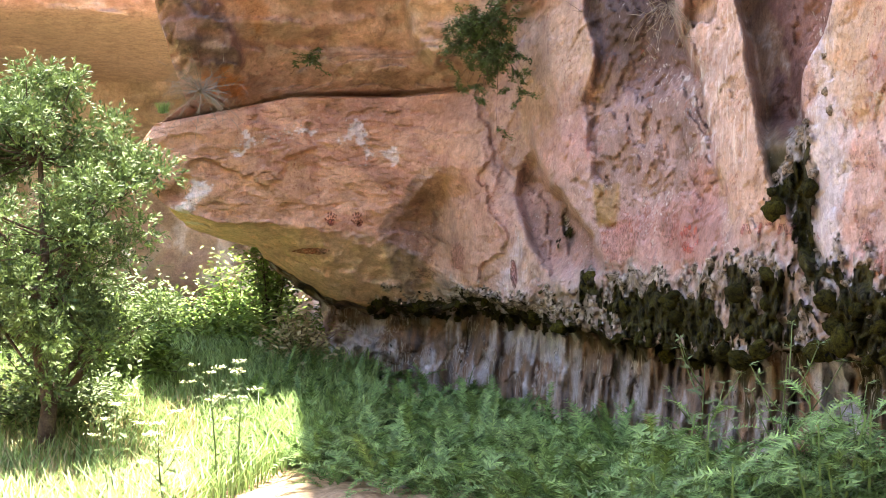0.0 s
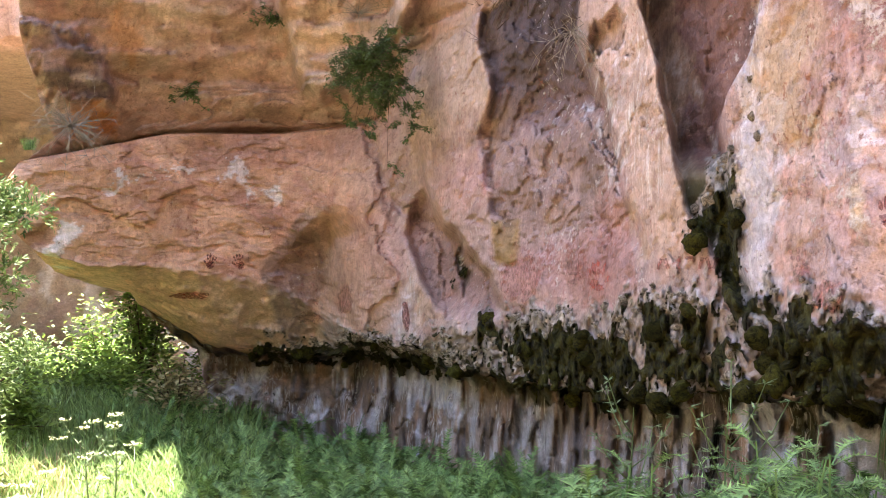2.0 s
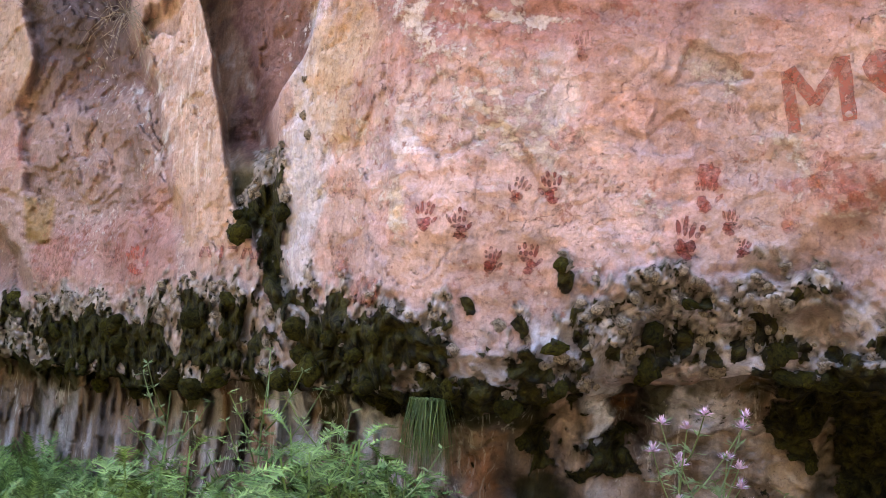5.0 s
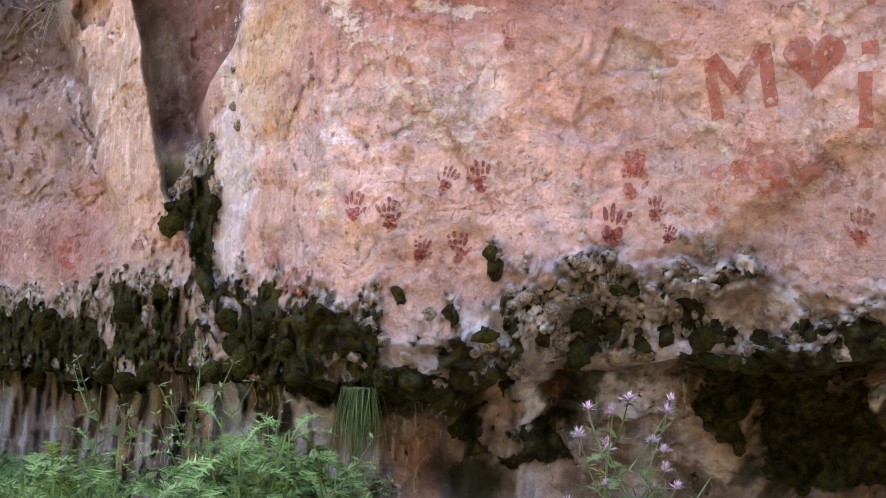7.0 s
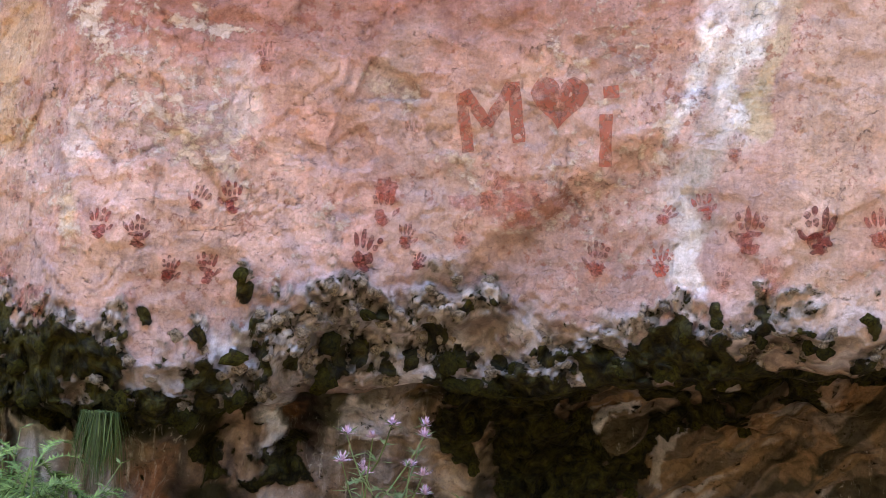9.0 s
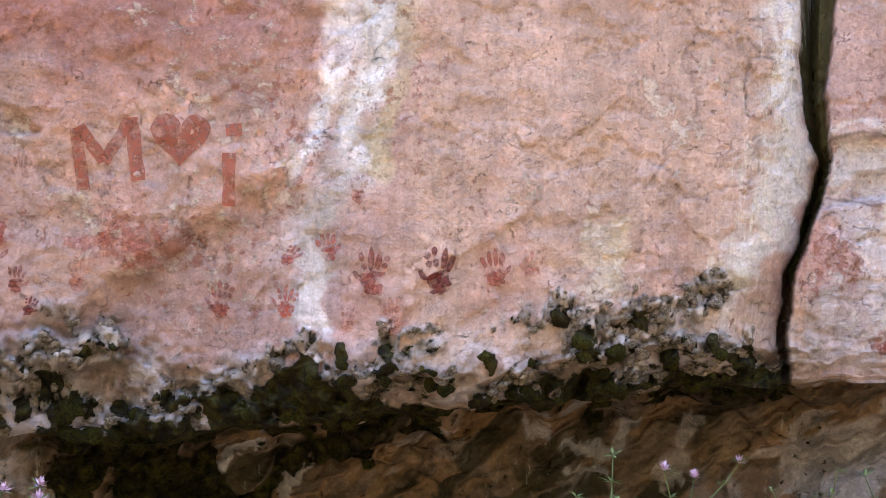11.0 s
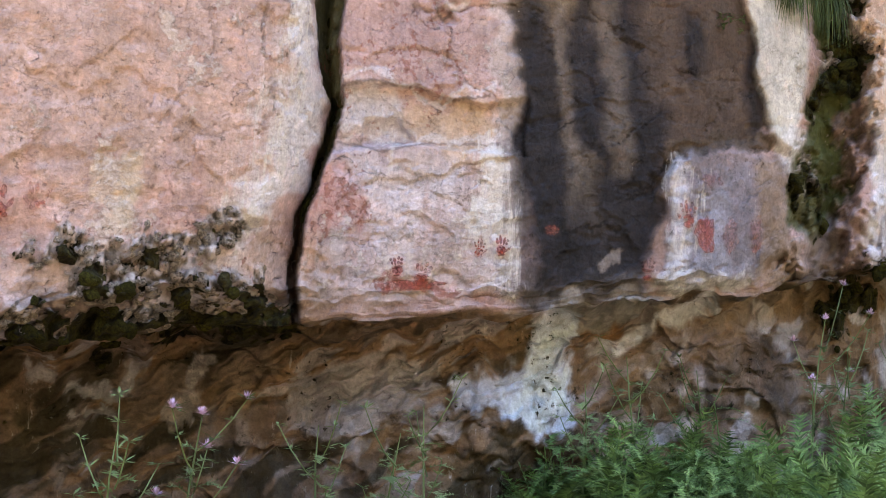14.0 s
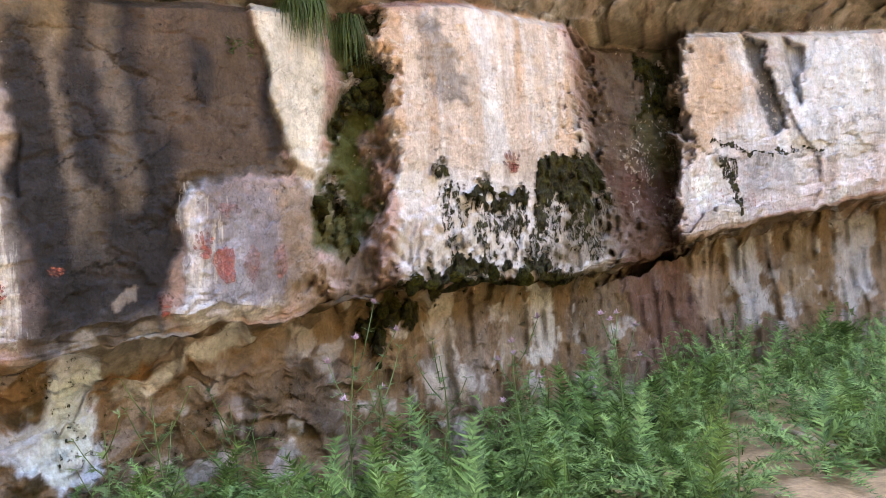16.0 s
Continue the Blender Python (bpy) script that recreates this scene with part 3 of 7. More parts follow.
deep += 0.05 * dark_face - 0.05 * sliver - 0.05 * panel
for pts, d, w in (([(74.0, 3.02), (74.4, 2.95), (75.2, 3.02)], 0.06, 0.06), ([(75.5, 3.5), (74.8, 3.2), (74.9, 3.0)], 0.025, 0.03), ([(78.9, 2.5), (81.5, 2.62), (82.6, 2.55)], 0.05, 0.04),
                  ([(84.2, 2.2), (85.6, 2.42), (88.9, 2.58), (90.6, 2.45)], 0.07, 0.05), ([(20.6, 2.2), (22, 2.05), (24, 2.15)], 0.02, 0.02), ([(-1.2, 3.0), (-0.4, 2.3), (2.1, 1.9), (2.4, 1.2)], 0.10, 0.10),
                  ([(3.4, 2.0), (3.9, 1.95), (4.6, 1.6), (5.5, 1.62)], 0.05, 0.05), ([(62.5, 1.75), (66.5, 1.9)], 0.03, 0.05), ([(81.0, 2.0), (83, 1.95)], 0.03, 0.03)):
    deep += (0.3 if 69 < pts[0][0] < 91 else 1.0) * d * stroke(pts, w, 0.8, 0.3)
ridge = edge([(0.5, -5.1), (0.65, -5.18), (1.63, -5.44), (2.05, -4.0), (2.2, -3.4), (6, -3.0)])
valley = edge([(0.5, -3.9), (1.2, -3.5), (2.0, -2.9), (6, -2.6)])
facet = np.where(BRG < valley, np.clip((BRG - ridge) / np.maximum(valley - ridge, 0.1), 0, 1), np.clip(1 - (BRG - valley) / 2.2, 0, 1)) * (1 - smooth(1.9, 2.25, HGT)) * smooth(5.0, 5.6, LV2)
deep += 0.45 * facet
# the underside step that runs down from the painted slab
arc = area([(31.0, 1.5), (37.8, 1.73), (40.7, 1.92), (44.0, 2.16), (46.0, 2.3), (49, 1.9), (58, 1.72), (66, 1.7), (66, 1.3), (31, 1.3)], 0.06, 0.25) * (1 - smooth(44, 49, BRG))
deep += 0.05 * area([(32.82, 2.58), (32.28, 2.41), (35.6, 2.43), (34.4, 2.52)], 0.010, 0.15) + 0.03 * area([(29.85, 2.25), (31.0, 2.22), (32.5, 2.31), (33.3, 2.27), (33.2, 2.13), (31.5, 2.12), (30.0, 2.17)], 0.012, 0.3)
deep += 0.10 * arc
# the ledge under which the upper wall begins
deep += 0.10 * (1 - smooth(0.0, 0.4, np.abs(LV2 - 11.3))) * table(COLS, [(-21, 1), (-1, 1), (0, 0), (122, 0)])[None, :]
# knobbly crust, flutes under the left part, broken stone under the right
cell = np.abs(fbm(P0, 6.0, 3, 60)).reshape(SH)
deep += crust * (0.10 * cell - 0.07) * table(COLS, [(-21, 0.3), (-6, 0.6), (2, 1.0), (68, 1.2), (70, 0.25), (90, 0.3), (93, 1.0), (101, 1.0), (104, 0.3), (122, 0.3)])[None, :]
flute = fbm(np.stack([P0[:, 0], P0[:, 1], P0[:, 2] * 0.3], -1), 2.6, 3, 70).reshape(SH)
flute2 = vnoise(np.stack([P0[:, 0], P0[:, 1], P0[:, 2] * 0.3], -1), 9, 71).reshape(SH)
gully = np.abs(fbm(np.stack([P0[:, 0], P0[:, 1], P0[:, 2] * 0.45], -1), 3.4, 4, 73).reshape(SH))
gully = 1 - smooth(0.0, 0.28, gully)
blob = fbm(P0, 2.2, 3, 72).reshape(SH)
left_u = table(COLS, [(-21, 1), (27, 1), (34, 0.35), (60, 0.25), (88, 0.25), (94, 0.6), (104, 0.8), (122, 0.85)])[None, :]
deep += under * left_u * (0.05 * gully * (1 - smooth(22, 28, BRG)) + 0.20 * np.abs(flute) + 0.09 * flute2 + 0.08 * blob)
blocky = fbm(P0 * np.array([1, 1, 2.2]), 2.4, 4, 80).reshape(SH)
bed_p = np.stack([P0[:, 0] * 0.55, P0[:, 1] * 0.55, P0[:, 2] * 3.2], -1)
beds = 2.4 * fbm(bed_p, 1.9, 4, 82).reshape(SH)
beds = np.floor(beds) + smooth(0.75, 1.0, beds - np.floor(beds))
deep += under * (1 - left_u) * (0.022 * beds + 0.55 * chunk + 0.07 * flute + 0.05 * blocky + 0.025 * fbm(P0 * np.array([1, 1, 2]), 6, 3, 81).reshape(SH))
run = BRG * 0.095
diag_p = np.stack([(0.82 * run + 0.57 * HGT) * 0.9, (-0.57 * run + 0.82 * HGT) * 4.5, RAD * 0.6], -1).reshape(-1, 3)
diag = fbm(diag_p, 1.3, 4, 83).reshape(SH)
diag_u = under * table(COLS, [(-21, 0), (33, 0), (40, 1), (76, 1), (84, 0.4), (92, 0), (122, 0)])[None, :]
deep += diag_u * 0.10 * (0.4 * np.floor(2.5 * diag) / 2.5 + 0.8 * np.abs(diag))
# layered edge of the roof on the right
deep += upper * (1 - smooth(70, 76, BRG)) * 0.10 * np.round(3 * vnoise(np.stack([P0[:, 0] * 0.3, P0[:, 1] * 0.3, P0[:, 2] * 3.0], -1), 1.5, 90)).reshape(SH) + upper * 0.06 * fbm(P0, 1.7, 3, 91).reshape(SH)
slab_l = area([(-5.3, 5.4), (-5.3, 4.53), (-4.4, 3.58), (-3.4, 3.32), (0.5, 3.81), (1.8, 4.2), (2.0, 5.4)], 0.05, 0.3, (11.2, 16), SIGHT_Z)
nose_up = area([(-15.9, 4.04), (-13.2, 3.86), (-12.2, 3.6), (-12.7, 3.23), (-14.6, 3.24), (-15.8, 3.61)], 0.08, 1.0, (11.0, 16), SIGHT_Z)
deep += -0.6 * slab_l - 0.35 * nose_up
right_roof = upper * smooth(72, 78, BRG)
roof_p = np.stack([BRG * 0.06, RAD * 2.6, HGT * 2.6], -1).reshape(-1, 3)
deep += right_roof * (0.05 * np.round(2.2 * fbm(roof_p, 1.0, 3, 97)).reshape(SH) + 0.03 * fbm(P0, 8.0, 3, 98).reshape(SH))
deep += right_roof * (0.10 * fbm(P0, 2.3, 4, 92).reshape(SH) + 0.05 * np.round(2.5 * vnoise(np.stack([P0[:, 0] * 0.5, P0[:, 1] * 0.5, P0[:, 2] * 4.0], -1), 1.3, 93)).reshape(SH))
deep += groove_red * 0.07 * fbm(P0, 5.0, 4, 94).reshape(SH) + groove_green * 0.05 * fbm(P0, 6.0, 3, 96).reshape(SH)


def grown(outlines, soft=0.035, warp=1.1):
    """Ragged patches of growth on face, lip and hollow, by outlines of (bearing, height)."""
    m = np.zeros(SH)
    for pts in outlines:
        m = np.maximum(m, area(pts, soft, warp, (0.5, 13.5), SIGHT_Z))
    return m


MOSS_PATCHES = [
    [(4.9, 1.05), (8.0, 1.16), (11.3, 1.2), (11.3, 1.37), (13.3, 1.37), (14.6, 1.2), (15.9, 1.1), (14.5, 1.0), (11.0, 0.95), (9.2, 0.71), (8.0, 0.62), (7.2, 0.82), (5.5, 0.75)],
    [(12.8, 1.86), (15.3, 1.89), (15.2, 1.68), (16.6, 1.3), (15.6, 1.2), (13.9, 1.67)],
    [(16.0, 1.34), (17.3, 1.37), (18.3, 1.26), (20.8, 1.34), (23.1, 1.29), (23.1, 1.22), (21.6, 1.2), (21.5, 1.06), (19.2, 1.0), (18.2, 1.04), (16.5, 1.05)],
    [(21.9, 1.11), (24.2, 1.1), (24.5, 1.01), (23.3, 0.96), (22.0, 0.94)], [(24.1, 1.19), (25.8, 1.21), (27.1, 1.12), (27.4, 1.0), (25.9, 1.0), (24.4, 1.1)],
    [(26.2, 0.89), (27.4, 0.92), (27.5, 0.76), (26.6, 0.72)], [(28.2, 1.12), (29.1, 1.14), (29.2, 1.03), (28.4, 0.99)], [(28.0, 0.78), (29.6, 0.83), (31.3, 0.82), (31.4, 0.7), (28.1, 0.66)],
    [(3.5, 1.15), (4.4, 1.24), (4.5, 1.07), (3.6, 0.99)], [(1.5, 0.75), (2.4, 0.83), (2.4, 0.67), (1.6, 0.63)], [(2.5, 1.57), (3.2, 1.66), (3.5, 1.52), (2.7, 1.42)],
    [(32.0, 1.22), (33.5, 1.21), (34.0, 1.15), (32.5, 1.13)], [(28.5, 1.37), (29.1, 1.3), (29.5, 1.18), (29.0, 1.12), (28.3, 1.27)],
    [(36.5, 1.3), (37.7, 1.31), (38.3, 1.23), (41.0, 1.22), (43.0, 1.15), (43.1, 0.99), (40.8, 0.67), (39.4, 0.95), (36.6, 0.98), (36.8, 1.18)],
    [(42.4, 1.46), (44.1, 1.45), (44.4, 1.37), (48.7, 1.43), (51.6, 1.49), (51.7, 1.36), (54.7, 1.4), (57.7, 1.44), (65.4, 1.49), (68.1, 1.54), (68.7, 1.47), (61.3, 1.38), (53.7, 1.3), (48.8, 1.22), (43, 1.18)],
    [(39.6, 1.23), (48.8, 1.27), (51.3, 1.2), (47.8, 1.02), (45.5, 0.82), (39.8, 0.75)],
    [(91.2, 3.4), (92.7, 3.4), (93.0, 2.99), (91.5, 2.8)], [(91.2, 2.5), (91.9, 2.4), (91.7, 2.1), (91.1, 2.2)], [(92.1, 1.72), (93.5, 1.78), (93.7, 1.58), (93.2, 1.45), (91.9, 1.56)],
    [(99.4, 2.8), (101.3, 2.95), (102.0, 2.75), (101.2, 2.5), (100.1, 2.52), (99.5, 2.62)], [(95.4, 2.6), (97.1, 2.63), (97.8, 2.53), (98.9, 2.51), (98.8, 2.42), (97.6, 2.43), (96.8, 2.52), (95.6, 2.5)],
    [(94.5, 1.99), (96.3, 2.06), (97.2, 1.95), (99.4, 2.12), (99.4, 1.99), (95.8, 1.88), (94.7, 1.88)], [(103.0, 3.92), (104.4, 3.95), (104.7, 3.5), (103.6, 3.4)],
    [(-2.6, 0.87), (1.2, 0.84), (1.4, 0.72), (-2.6, 0.74)], [(-6.5, 0.80), (-2.8, 0.74), (-2.8, 0.66), (-6.5, 0.70)]]
NUBS = [(30.4, 1.26), (31.8, 1.32), (33.4, 1.3), (34.5, 1.25), (36.2, 1.38), (37.6, 1.33), (39.5, 1.32), (41.4, 1.34), (26.0, 1.32), (27.9, 1.54), (23.7, 1.4), (27.6, 1.27),
        (55.3, 1.55), (56.6, 1.45), (62.2, 1.74), (63.4, 1.59), (65.4, 1.66), (58.6, 1.74), (59.7, 1.68), (60.6, 1.59), (66.3, 1.59), (48.8, 1.56), (50.9, 1.58), (32.6, 1.27), (35.4, 1.3), (40.3, 1.29)]
TUFA_PATCHES = [
    [(11.2, 1.4), (12.3, 1.5), (13.4, 1.43), (13.3, 1.33), (11.2, 1.32)], [(13.0, 1.98), (14.2, 2.18), (15.2, 2.09), (15.2, 1.88), (13.4, 1.86)], [(4.6, 1.15), (6.0, 1.31), (8.2, 1.2), (8.0, 1.08), (4.9, 0.99)],
    [(28.6, 1.4), (29.1, 1.54), (34.0, 1.58), (38.3, 1.63), (39.1, 1.56), (37.9, 1.46), (30.3, 1.4), (29.1, 1.3), (28.7, 1.17)], [(30.1, 1.31), (32.1, 1.35), (34.9, 1.39), (35.0, 1.19), (32.0, 1.2), (30.2, 1.21)],
    [(41.6, 1.5), (45.9, 1.57), (46.0, 1.48), (44.1, 1.42), (41.9, 1.43)], [(57.1, 1.75), (59.8, 1.8), (62.4, 1.79), (65.2, 1.86), (66.5, 1.81), (65.3, 1.71), (62.7, 1.6), (61.2, 1.52), (59.7, 1.5), (59.1, 1.66), (57.3, 1.7)],
    [(51.1, 1.67), (53.3, 1.71), (53.3, 1.64), (51.3, 1.61)], [(50.6, 1.51), (53.3, 1.59), (52.9, 1.5), (50.9, 1.47)], [(16.2, 1.42), (18.0, 1.42), (22.0, 1.40), (22.5, 1.32), (17, 1.33)],
    [(-2.8, 0.98), (3.2, 0.92), (4.4, 1.1), (4.6, 0.85), (1.5, 0.68), (-2.6, 0.74)]]
broken = fbm(P0, 3.2, 3, 150).reshape(SH)
moss_m = grown(MOSS_PATCHES) * smooth(-0.75, -0.45, broken)
for nu_, nz_ in NUBS:
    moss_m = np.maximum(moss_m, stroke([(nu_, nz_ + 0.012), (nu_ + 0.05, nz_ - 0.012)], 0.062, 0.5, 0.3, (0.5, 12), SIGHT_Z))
scatter = fbm(P0, 7.0, 3, 151).reshape(SH)
lip_band = crust * table(COLS, [(-21, 0), (-3.5, 0), (-2, 1), (67, 1), (68.5, 0), (92, 0), (94, 0.3), (101, 0.3), (103, 0), (122, 0)])[None, :]
moss_m = np.maximum(moss_m, lip_band * smooth(0.58, 0.68, scatter))
lip_low = smooth(3.9, 4.4, LV2) * (1 - smooth(5.5, 6.1, LV2 + 0.5 * scatter)) * table(COLS, [(-21, 0), (-7, 0), (-5, 0.8), (3, 1), (26, 1), (27.5, 0.3), (35.5, 0.3), (38, 1), (66, 1), (68.5, 0), (92.5, 0), (94, 0.75), (100, 0.75), (102, 0), (122, 0)])[None, :]
moss_m = np.maximum(moss_m, lip_low * smooth(-0.35, -0.1, broken))
moss_soft = moss_m
moss_m = smooth(0.3, 0.6, moss_m)
tufa_m = np.maximum(grown(TUFA_PATCHES), lip_band * smooth(0.2, 0.35, fbm(P0, 5.0, 3, 152).reshape(SH))) * (1 - 0.8 * moss_m)
rim = np.maximum(np.roll(moss_soft, 5, 0), np.roll(moss_soft, 9, 0)) * (1 - moss_m) * (LV2 > 5.2)
tufa_m = np.maximum(tufa_m, rim * smooth(0.05, 0.25, scatter))
tufa_m = smooth(0.25, 0.6, tufa_m)
pick = np.maximum(moss_m, tufa_m) > 0.03
dome, dome2, knob, knob_t, knob_gap = (np.zeros(SH) for _ in range(5))
pp = P0[pick.ravel()]
pp = pp + 0.03 * np.stack([vnoise(pp, 9, 153), vnoise(pp, 9, 154), vnoise(pp, 9, 155)], -1)
_a, _t, _g1 = cells(pp, 7.0, 156)
dome[pick] = smooth(0.0, 0.6, _g1)
_a, knob_t[pick], _g2 = cells(pp, 15.0, 157)
knob[pick] = smooth(0.0, 0.55, _g2)
knob_gap[pick] = 1 - smooth(0.03, 0.22, _g2)
pits = smooth(0.30, 0.5, fbm(pp, 16.0, 3, 158))
pit_m = np.zeros(SH)
pit_m[pick] = pits
deep -= moss_m * (0.015 + 0.10 * dome + 0.02 * knob) + tufa_m * (0.01 + 0.045 * knob + 0.02 * dome - 0.03 * pit_m)
deep -= 0.11 * area([(28.5, 1.12), (28.6, 1.4), (29.1, 1.56), (34.0, 1.6), (38.3, 1.65), (39.3, 1.56), (37.9, 1.44), (31, 1.38), (29.3, 1.12)], 0.025, 0.5, (4.9, 12))
deep += 0.25 * area([(30.3, 1.09), (31.6, 1.14), (31.7, 0.82), (30.7, 0.82)], 0.05, 0.8, (0, 5), SIGHT_Z)
deep = deep * (1 - 0.8 * sliver) - 0.04 * sliver
RAD2 = RAD + deep
HGT2 = HGT + (under * 0.05 + crust * 0.02) * fbm(P0, 4.0, 3, 95).reshape(SH)
POS = place(RAD2, PU, HGT2)

# ---- colours of stone, stains and crusts; some light and shade is put in too
TAN, PINK, RED, MAUVE = np.array([0.46, 0.30, 0.215]), np.array([0.445, 0.29, 0.24]), np.array([0.37, 0.18, 0.145]), np.array([0.33, 0.205, 0.185])
OCHRE, CREAM, WHITE, BROWN = np.array([0.44, 0.27, 0.12]), np.array([0.60, 0.50, 0.36]), np.array([0.76, 0.71, 0.67]), np.array([0.20, 0.12, 0.085])
BLACK, DARK_MOSS, ORANGE, GREY = np.array([0.028, 0.025, 0.026]), np.array([0.03, 0.032, 0.010]), np.array([0.42, 0.19, 0.07]), np.array([0.30, 0.28, 0.275])
tone = np.empty((*SH, 3))
n1, n2, n3 = (fbm(P0, f, 4, s).reshape(SH) for f, s in ((0.9, 101), (1.3, 102), (2.2, 103)))
streaky = fbm(np.stack([P0[:, 0] * 1.0, P0[:, 1] * 1.0, P0[:, 2] * 0.16], -1), 5.0, 3, 104).reshape(SH)
streak2 = fbm(np.stack([P0[:, 0], P0[:, 1], P0[:, 2] * 0.2], -1), 4.0, 4, 105).reshape(SH)
tone[:] = PINK


def lay(mask, colour, amount=1.0):
    k = np.clip(mask * amount, 0, 1)[..., None]
    tone[:] = tone * (1 - k) + colour * k


lay(smooth(-0.1, 0.7, n1), TAN, 0.8)
lay(smooth(0.2, 0.9, n2), RED, 0.55)
lay(smooth(0.25, 0.9, n3), MAUVE, 0.5)
# left block
lefty = table(COLS, [(-21, 1), (-3, 1), (1, 0), (122, 0)])[None, :]
lay(lefty * face, np.array([0.53, 0.285, 0.165]), 0.92)
lay(lefty * face * smooth(0.1, 0.6, n3), np.array([0.30, 0.13, 0.095]), 0.5)
# ochre underside, its colour raised to imitate light bounced off the meadow
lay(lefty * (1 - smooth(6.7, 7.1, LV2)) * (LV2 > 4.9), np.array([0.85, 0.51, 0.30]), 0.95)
# facets turned away from the light, their shade put into the colour
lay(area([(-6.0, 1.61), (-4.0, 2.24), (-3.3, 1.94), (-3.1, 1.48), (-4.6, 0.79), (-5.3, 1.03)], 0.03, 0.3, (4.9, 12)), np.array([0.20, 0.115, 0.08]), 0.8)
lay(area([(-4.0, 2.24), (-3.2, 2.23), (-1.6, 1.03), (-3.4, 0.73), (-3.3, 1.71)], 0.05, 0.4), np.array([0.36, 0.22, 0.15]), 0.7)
lay(area([(-0.2, 1.05), (0.2, 1.35), (0.6, 1.45), (1.0, 1.1), (0.7, 0.95)], 0.06, 0.8), np.array([0.64, 0.53, 0.52]), 0.6)
lay(area([(-9, 2.98), (-1.2, 3.05), (-1, 2.7), (-9, 2.6)], 0.1), np.array([0.28, 0.13, 0.10]), 0.45)
for pts, w in (([(-7.1, 2.61), (-6.8, 2.5)], 0.13), ([(-8.8, 2.68), (-9.4, 2.62)], 0.10), ([(-11.9, 2.49), (-12.6, 2.47)], 0.09), ([(-5.6, 2.37), (-5.2, 2.3)], 0.12), ([(-14, 2.0), (-14.2, 1.75)], 0.16)):
    lay(stroke(pts, w, 0.9, 1.3), WHITE, 0.55)
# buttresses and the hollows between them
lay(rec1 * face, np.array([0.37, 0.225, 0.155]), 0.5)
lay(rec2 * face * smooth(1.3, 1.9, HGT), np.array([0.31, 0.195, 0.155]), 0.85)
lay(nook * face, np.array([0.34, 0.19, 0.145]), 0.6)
# brown varnish of the hollow, darker at its top: shade put into the colour
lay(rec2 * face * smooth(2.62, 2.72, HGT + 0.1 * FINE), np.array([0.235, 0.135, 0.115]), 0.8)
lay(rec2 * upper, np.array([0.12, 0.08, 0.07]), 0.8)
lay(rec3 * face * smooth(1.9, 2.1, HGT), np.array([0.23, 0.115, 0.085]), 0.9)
lay(stroke([(2.8, 2.6), (3.0, 2.35)], 0.5, 0.9, 1.2), np.array([0.45, 0.17, 0.13]), 0.5)
lay(stroke([(2.1, 3.5), (2.4, 2.8)], 0.7, 0.9, 1.2), np.array([0.52, 0.34, 0.20]), 0.5)
lay(area([(4.2, 1.97), (5.6, 1.95), (5.6, 1.62), (4.5, 1.62)], 0.03, 0.2), np.array([0.32, 0.19, 0.065]), 0.85)
lay(stroke([(10.6, 2.75), (10.7, 2.5), (11.3, 2.2)], 0.42, 0.9, 1.6) * smooth(-0.2, 0.3, FINE), WHITE, 0.75)
lay(stroke([(11.4, 3.2), (12.0, 2.3), (12.2, 1.8)], 0.35, 0.9, 0.8), np.array([0.55, 0.36, 0.21]), 0.6)

lay(area([(5.8, 1.75), (10.5, 1.9), (11, 1.45), (6.4, 1.3)], 0.12), np.array([0.38, 0.19, 0.16]), 0.5)
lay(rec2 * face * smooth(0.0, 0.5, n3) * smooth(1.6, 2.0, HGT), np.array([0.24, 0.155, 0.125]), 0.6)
lay(area([(7.8, 1.64), (8.6, 1.9), (9.9, 2.25), (10.9, 1.75), (10.8, 1.35), (7.6, 1.3)], 0.06, 0.8), np.array([0.40, 0.20, 0.155]), 0.6)
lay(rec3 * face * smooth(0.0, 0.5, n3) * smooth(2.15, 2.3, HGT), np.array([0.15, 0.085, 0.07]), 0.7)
# the hollow's shaded top, darkened once more in the colour
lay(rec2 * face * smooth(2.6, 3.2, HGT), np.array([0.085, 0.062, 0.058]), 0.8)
lay(face * smooth(b2l, b2l + 0.3, Uw) * (1 - smooth(b2r - 0.3, b2r, Uw)) * smooth(1.4, 1.7, HGT), np.array([0.50, 0.325, 0.245]), 0.7)
lay(face * smooth(b1l, b1l + 0.3, Uw) * (1 - smooth(b1r - 0.3, b1r, Uw)) * smooth(1.4, 1.7, HGT) * (1 - smooth(2.6, 3.0, HGT)), np.array([0.46, 0.29, 0.235]), 0.6)
# painted slab
slab = smooth(sl - 0.1, sl + 0.3, BRG) * (1 - smooth(68.3, 69.2, BRG)) * face
lay(slab, np.array([0.455, 0.295, 0.245]), 0.5)
lay(area([(18.4, 3.9), (18.7, 2.62), (20.3, 2.2), (22.5, 2.55), (26.2, 2.45), (31, 2.62), (36, 2.75), (36, 3.6)], 0.16), RED, 0.62)
lay(area([(24, 2.9), (31, 2.9), (31, 2.62), (26, 2.5)], 0.2), np.array([0.40, 0.30, 0.24]), 0.4)
lay(area([(17, 2.2), (34, 2.3), (34, 1.7), (17, 1.6)], 0.3), np.array([0.55, 0.36, 0.30]), 0.35)
lay(slab * smooth(0.25, 0.55, fbm(P0, 3.6, 4, 111).reshape(SH)) * (1 - smooth(2.2, 2.6, HGT)), np.array([0.36, 0.27, 0.27]), 0.5)
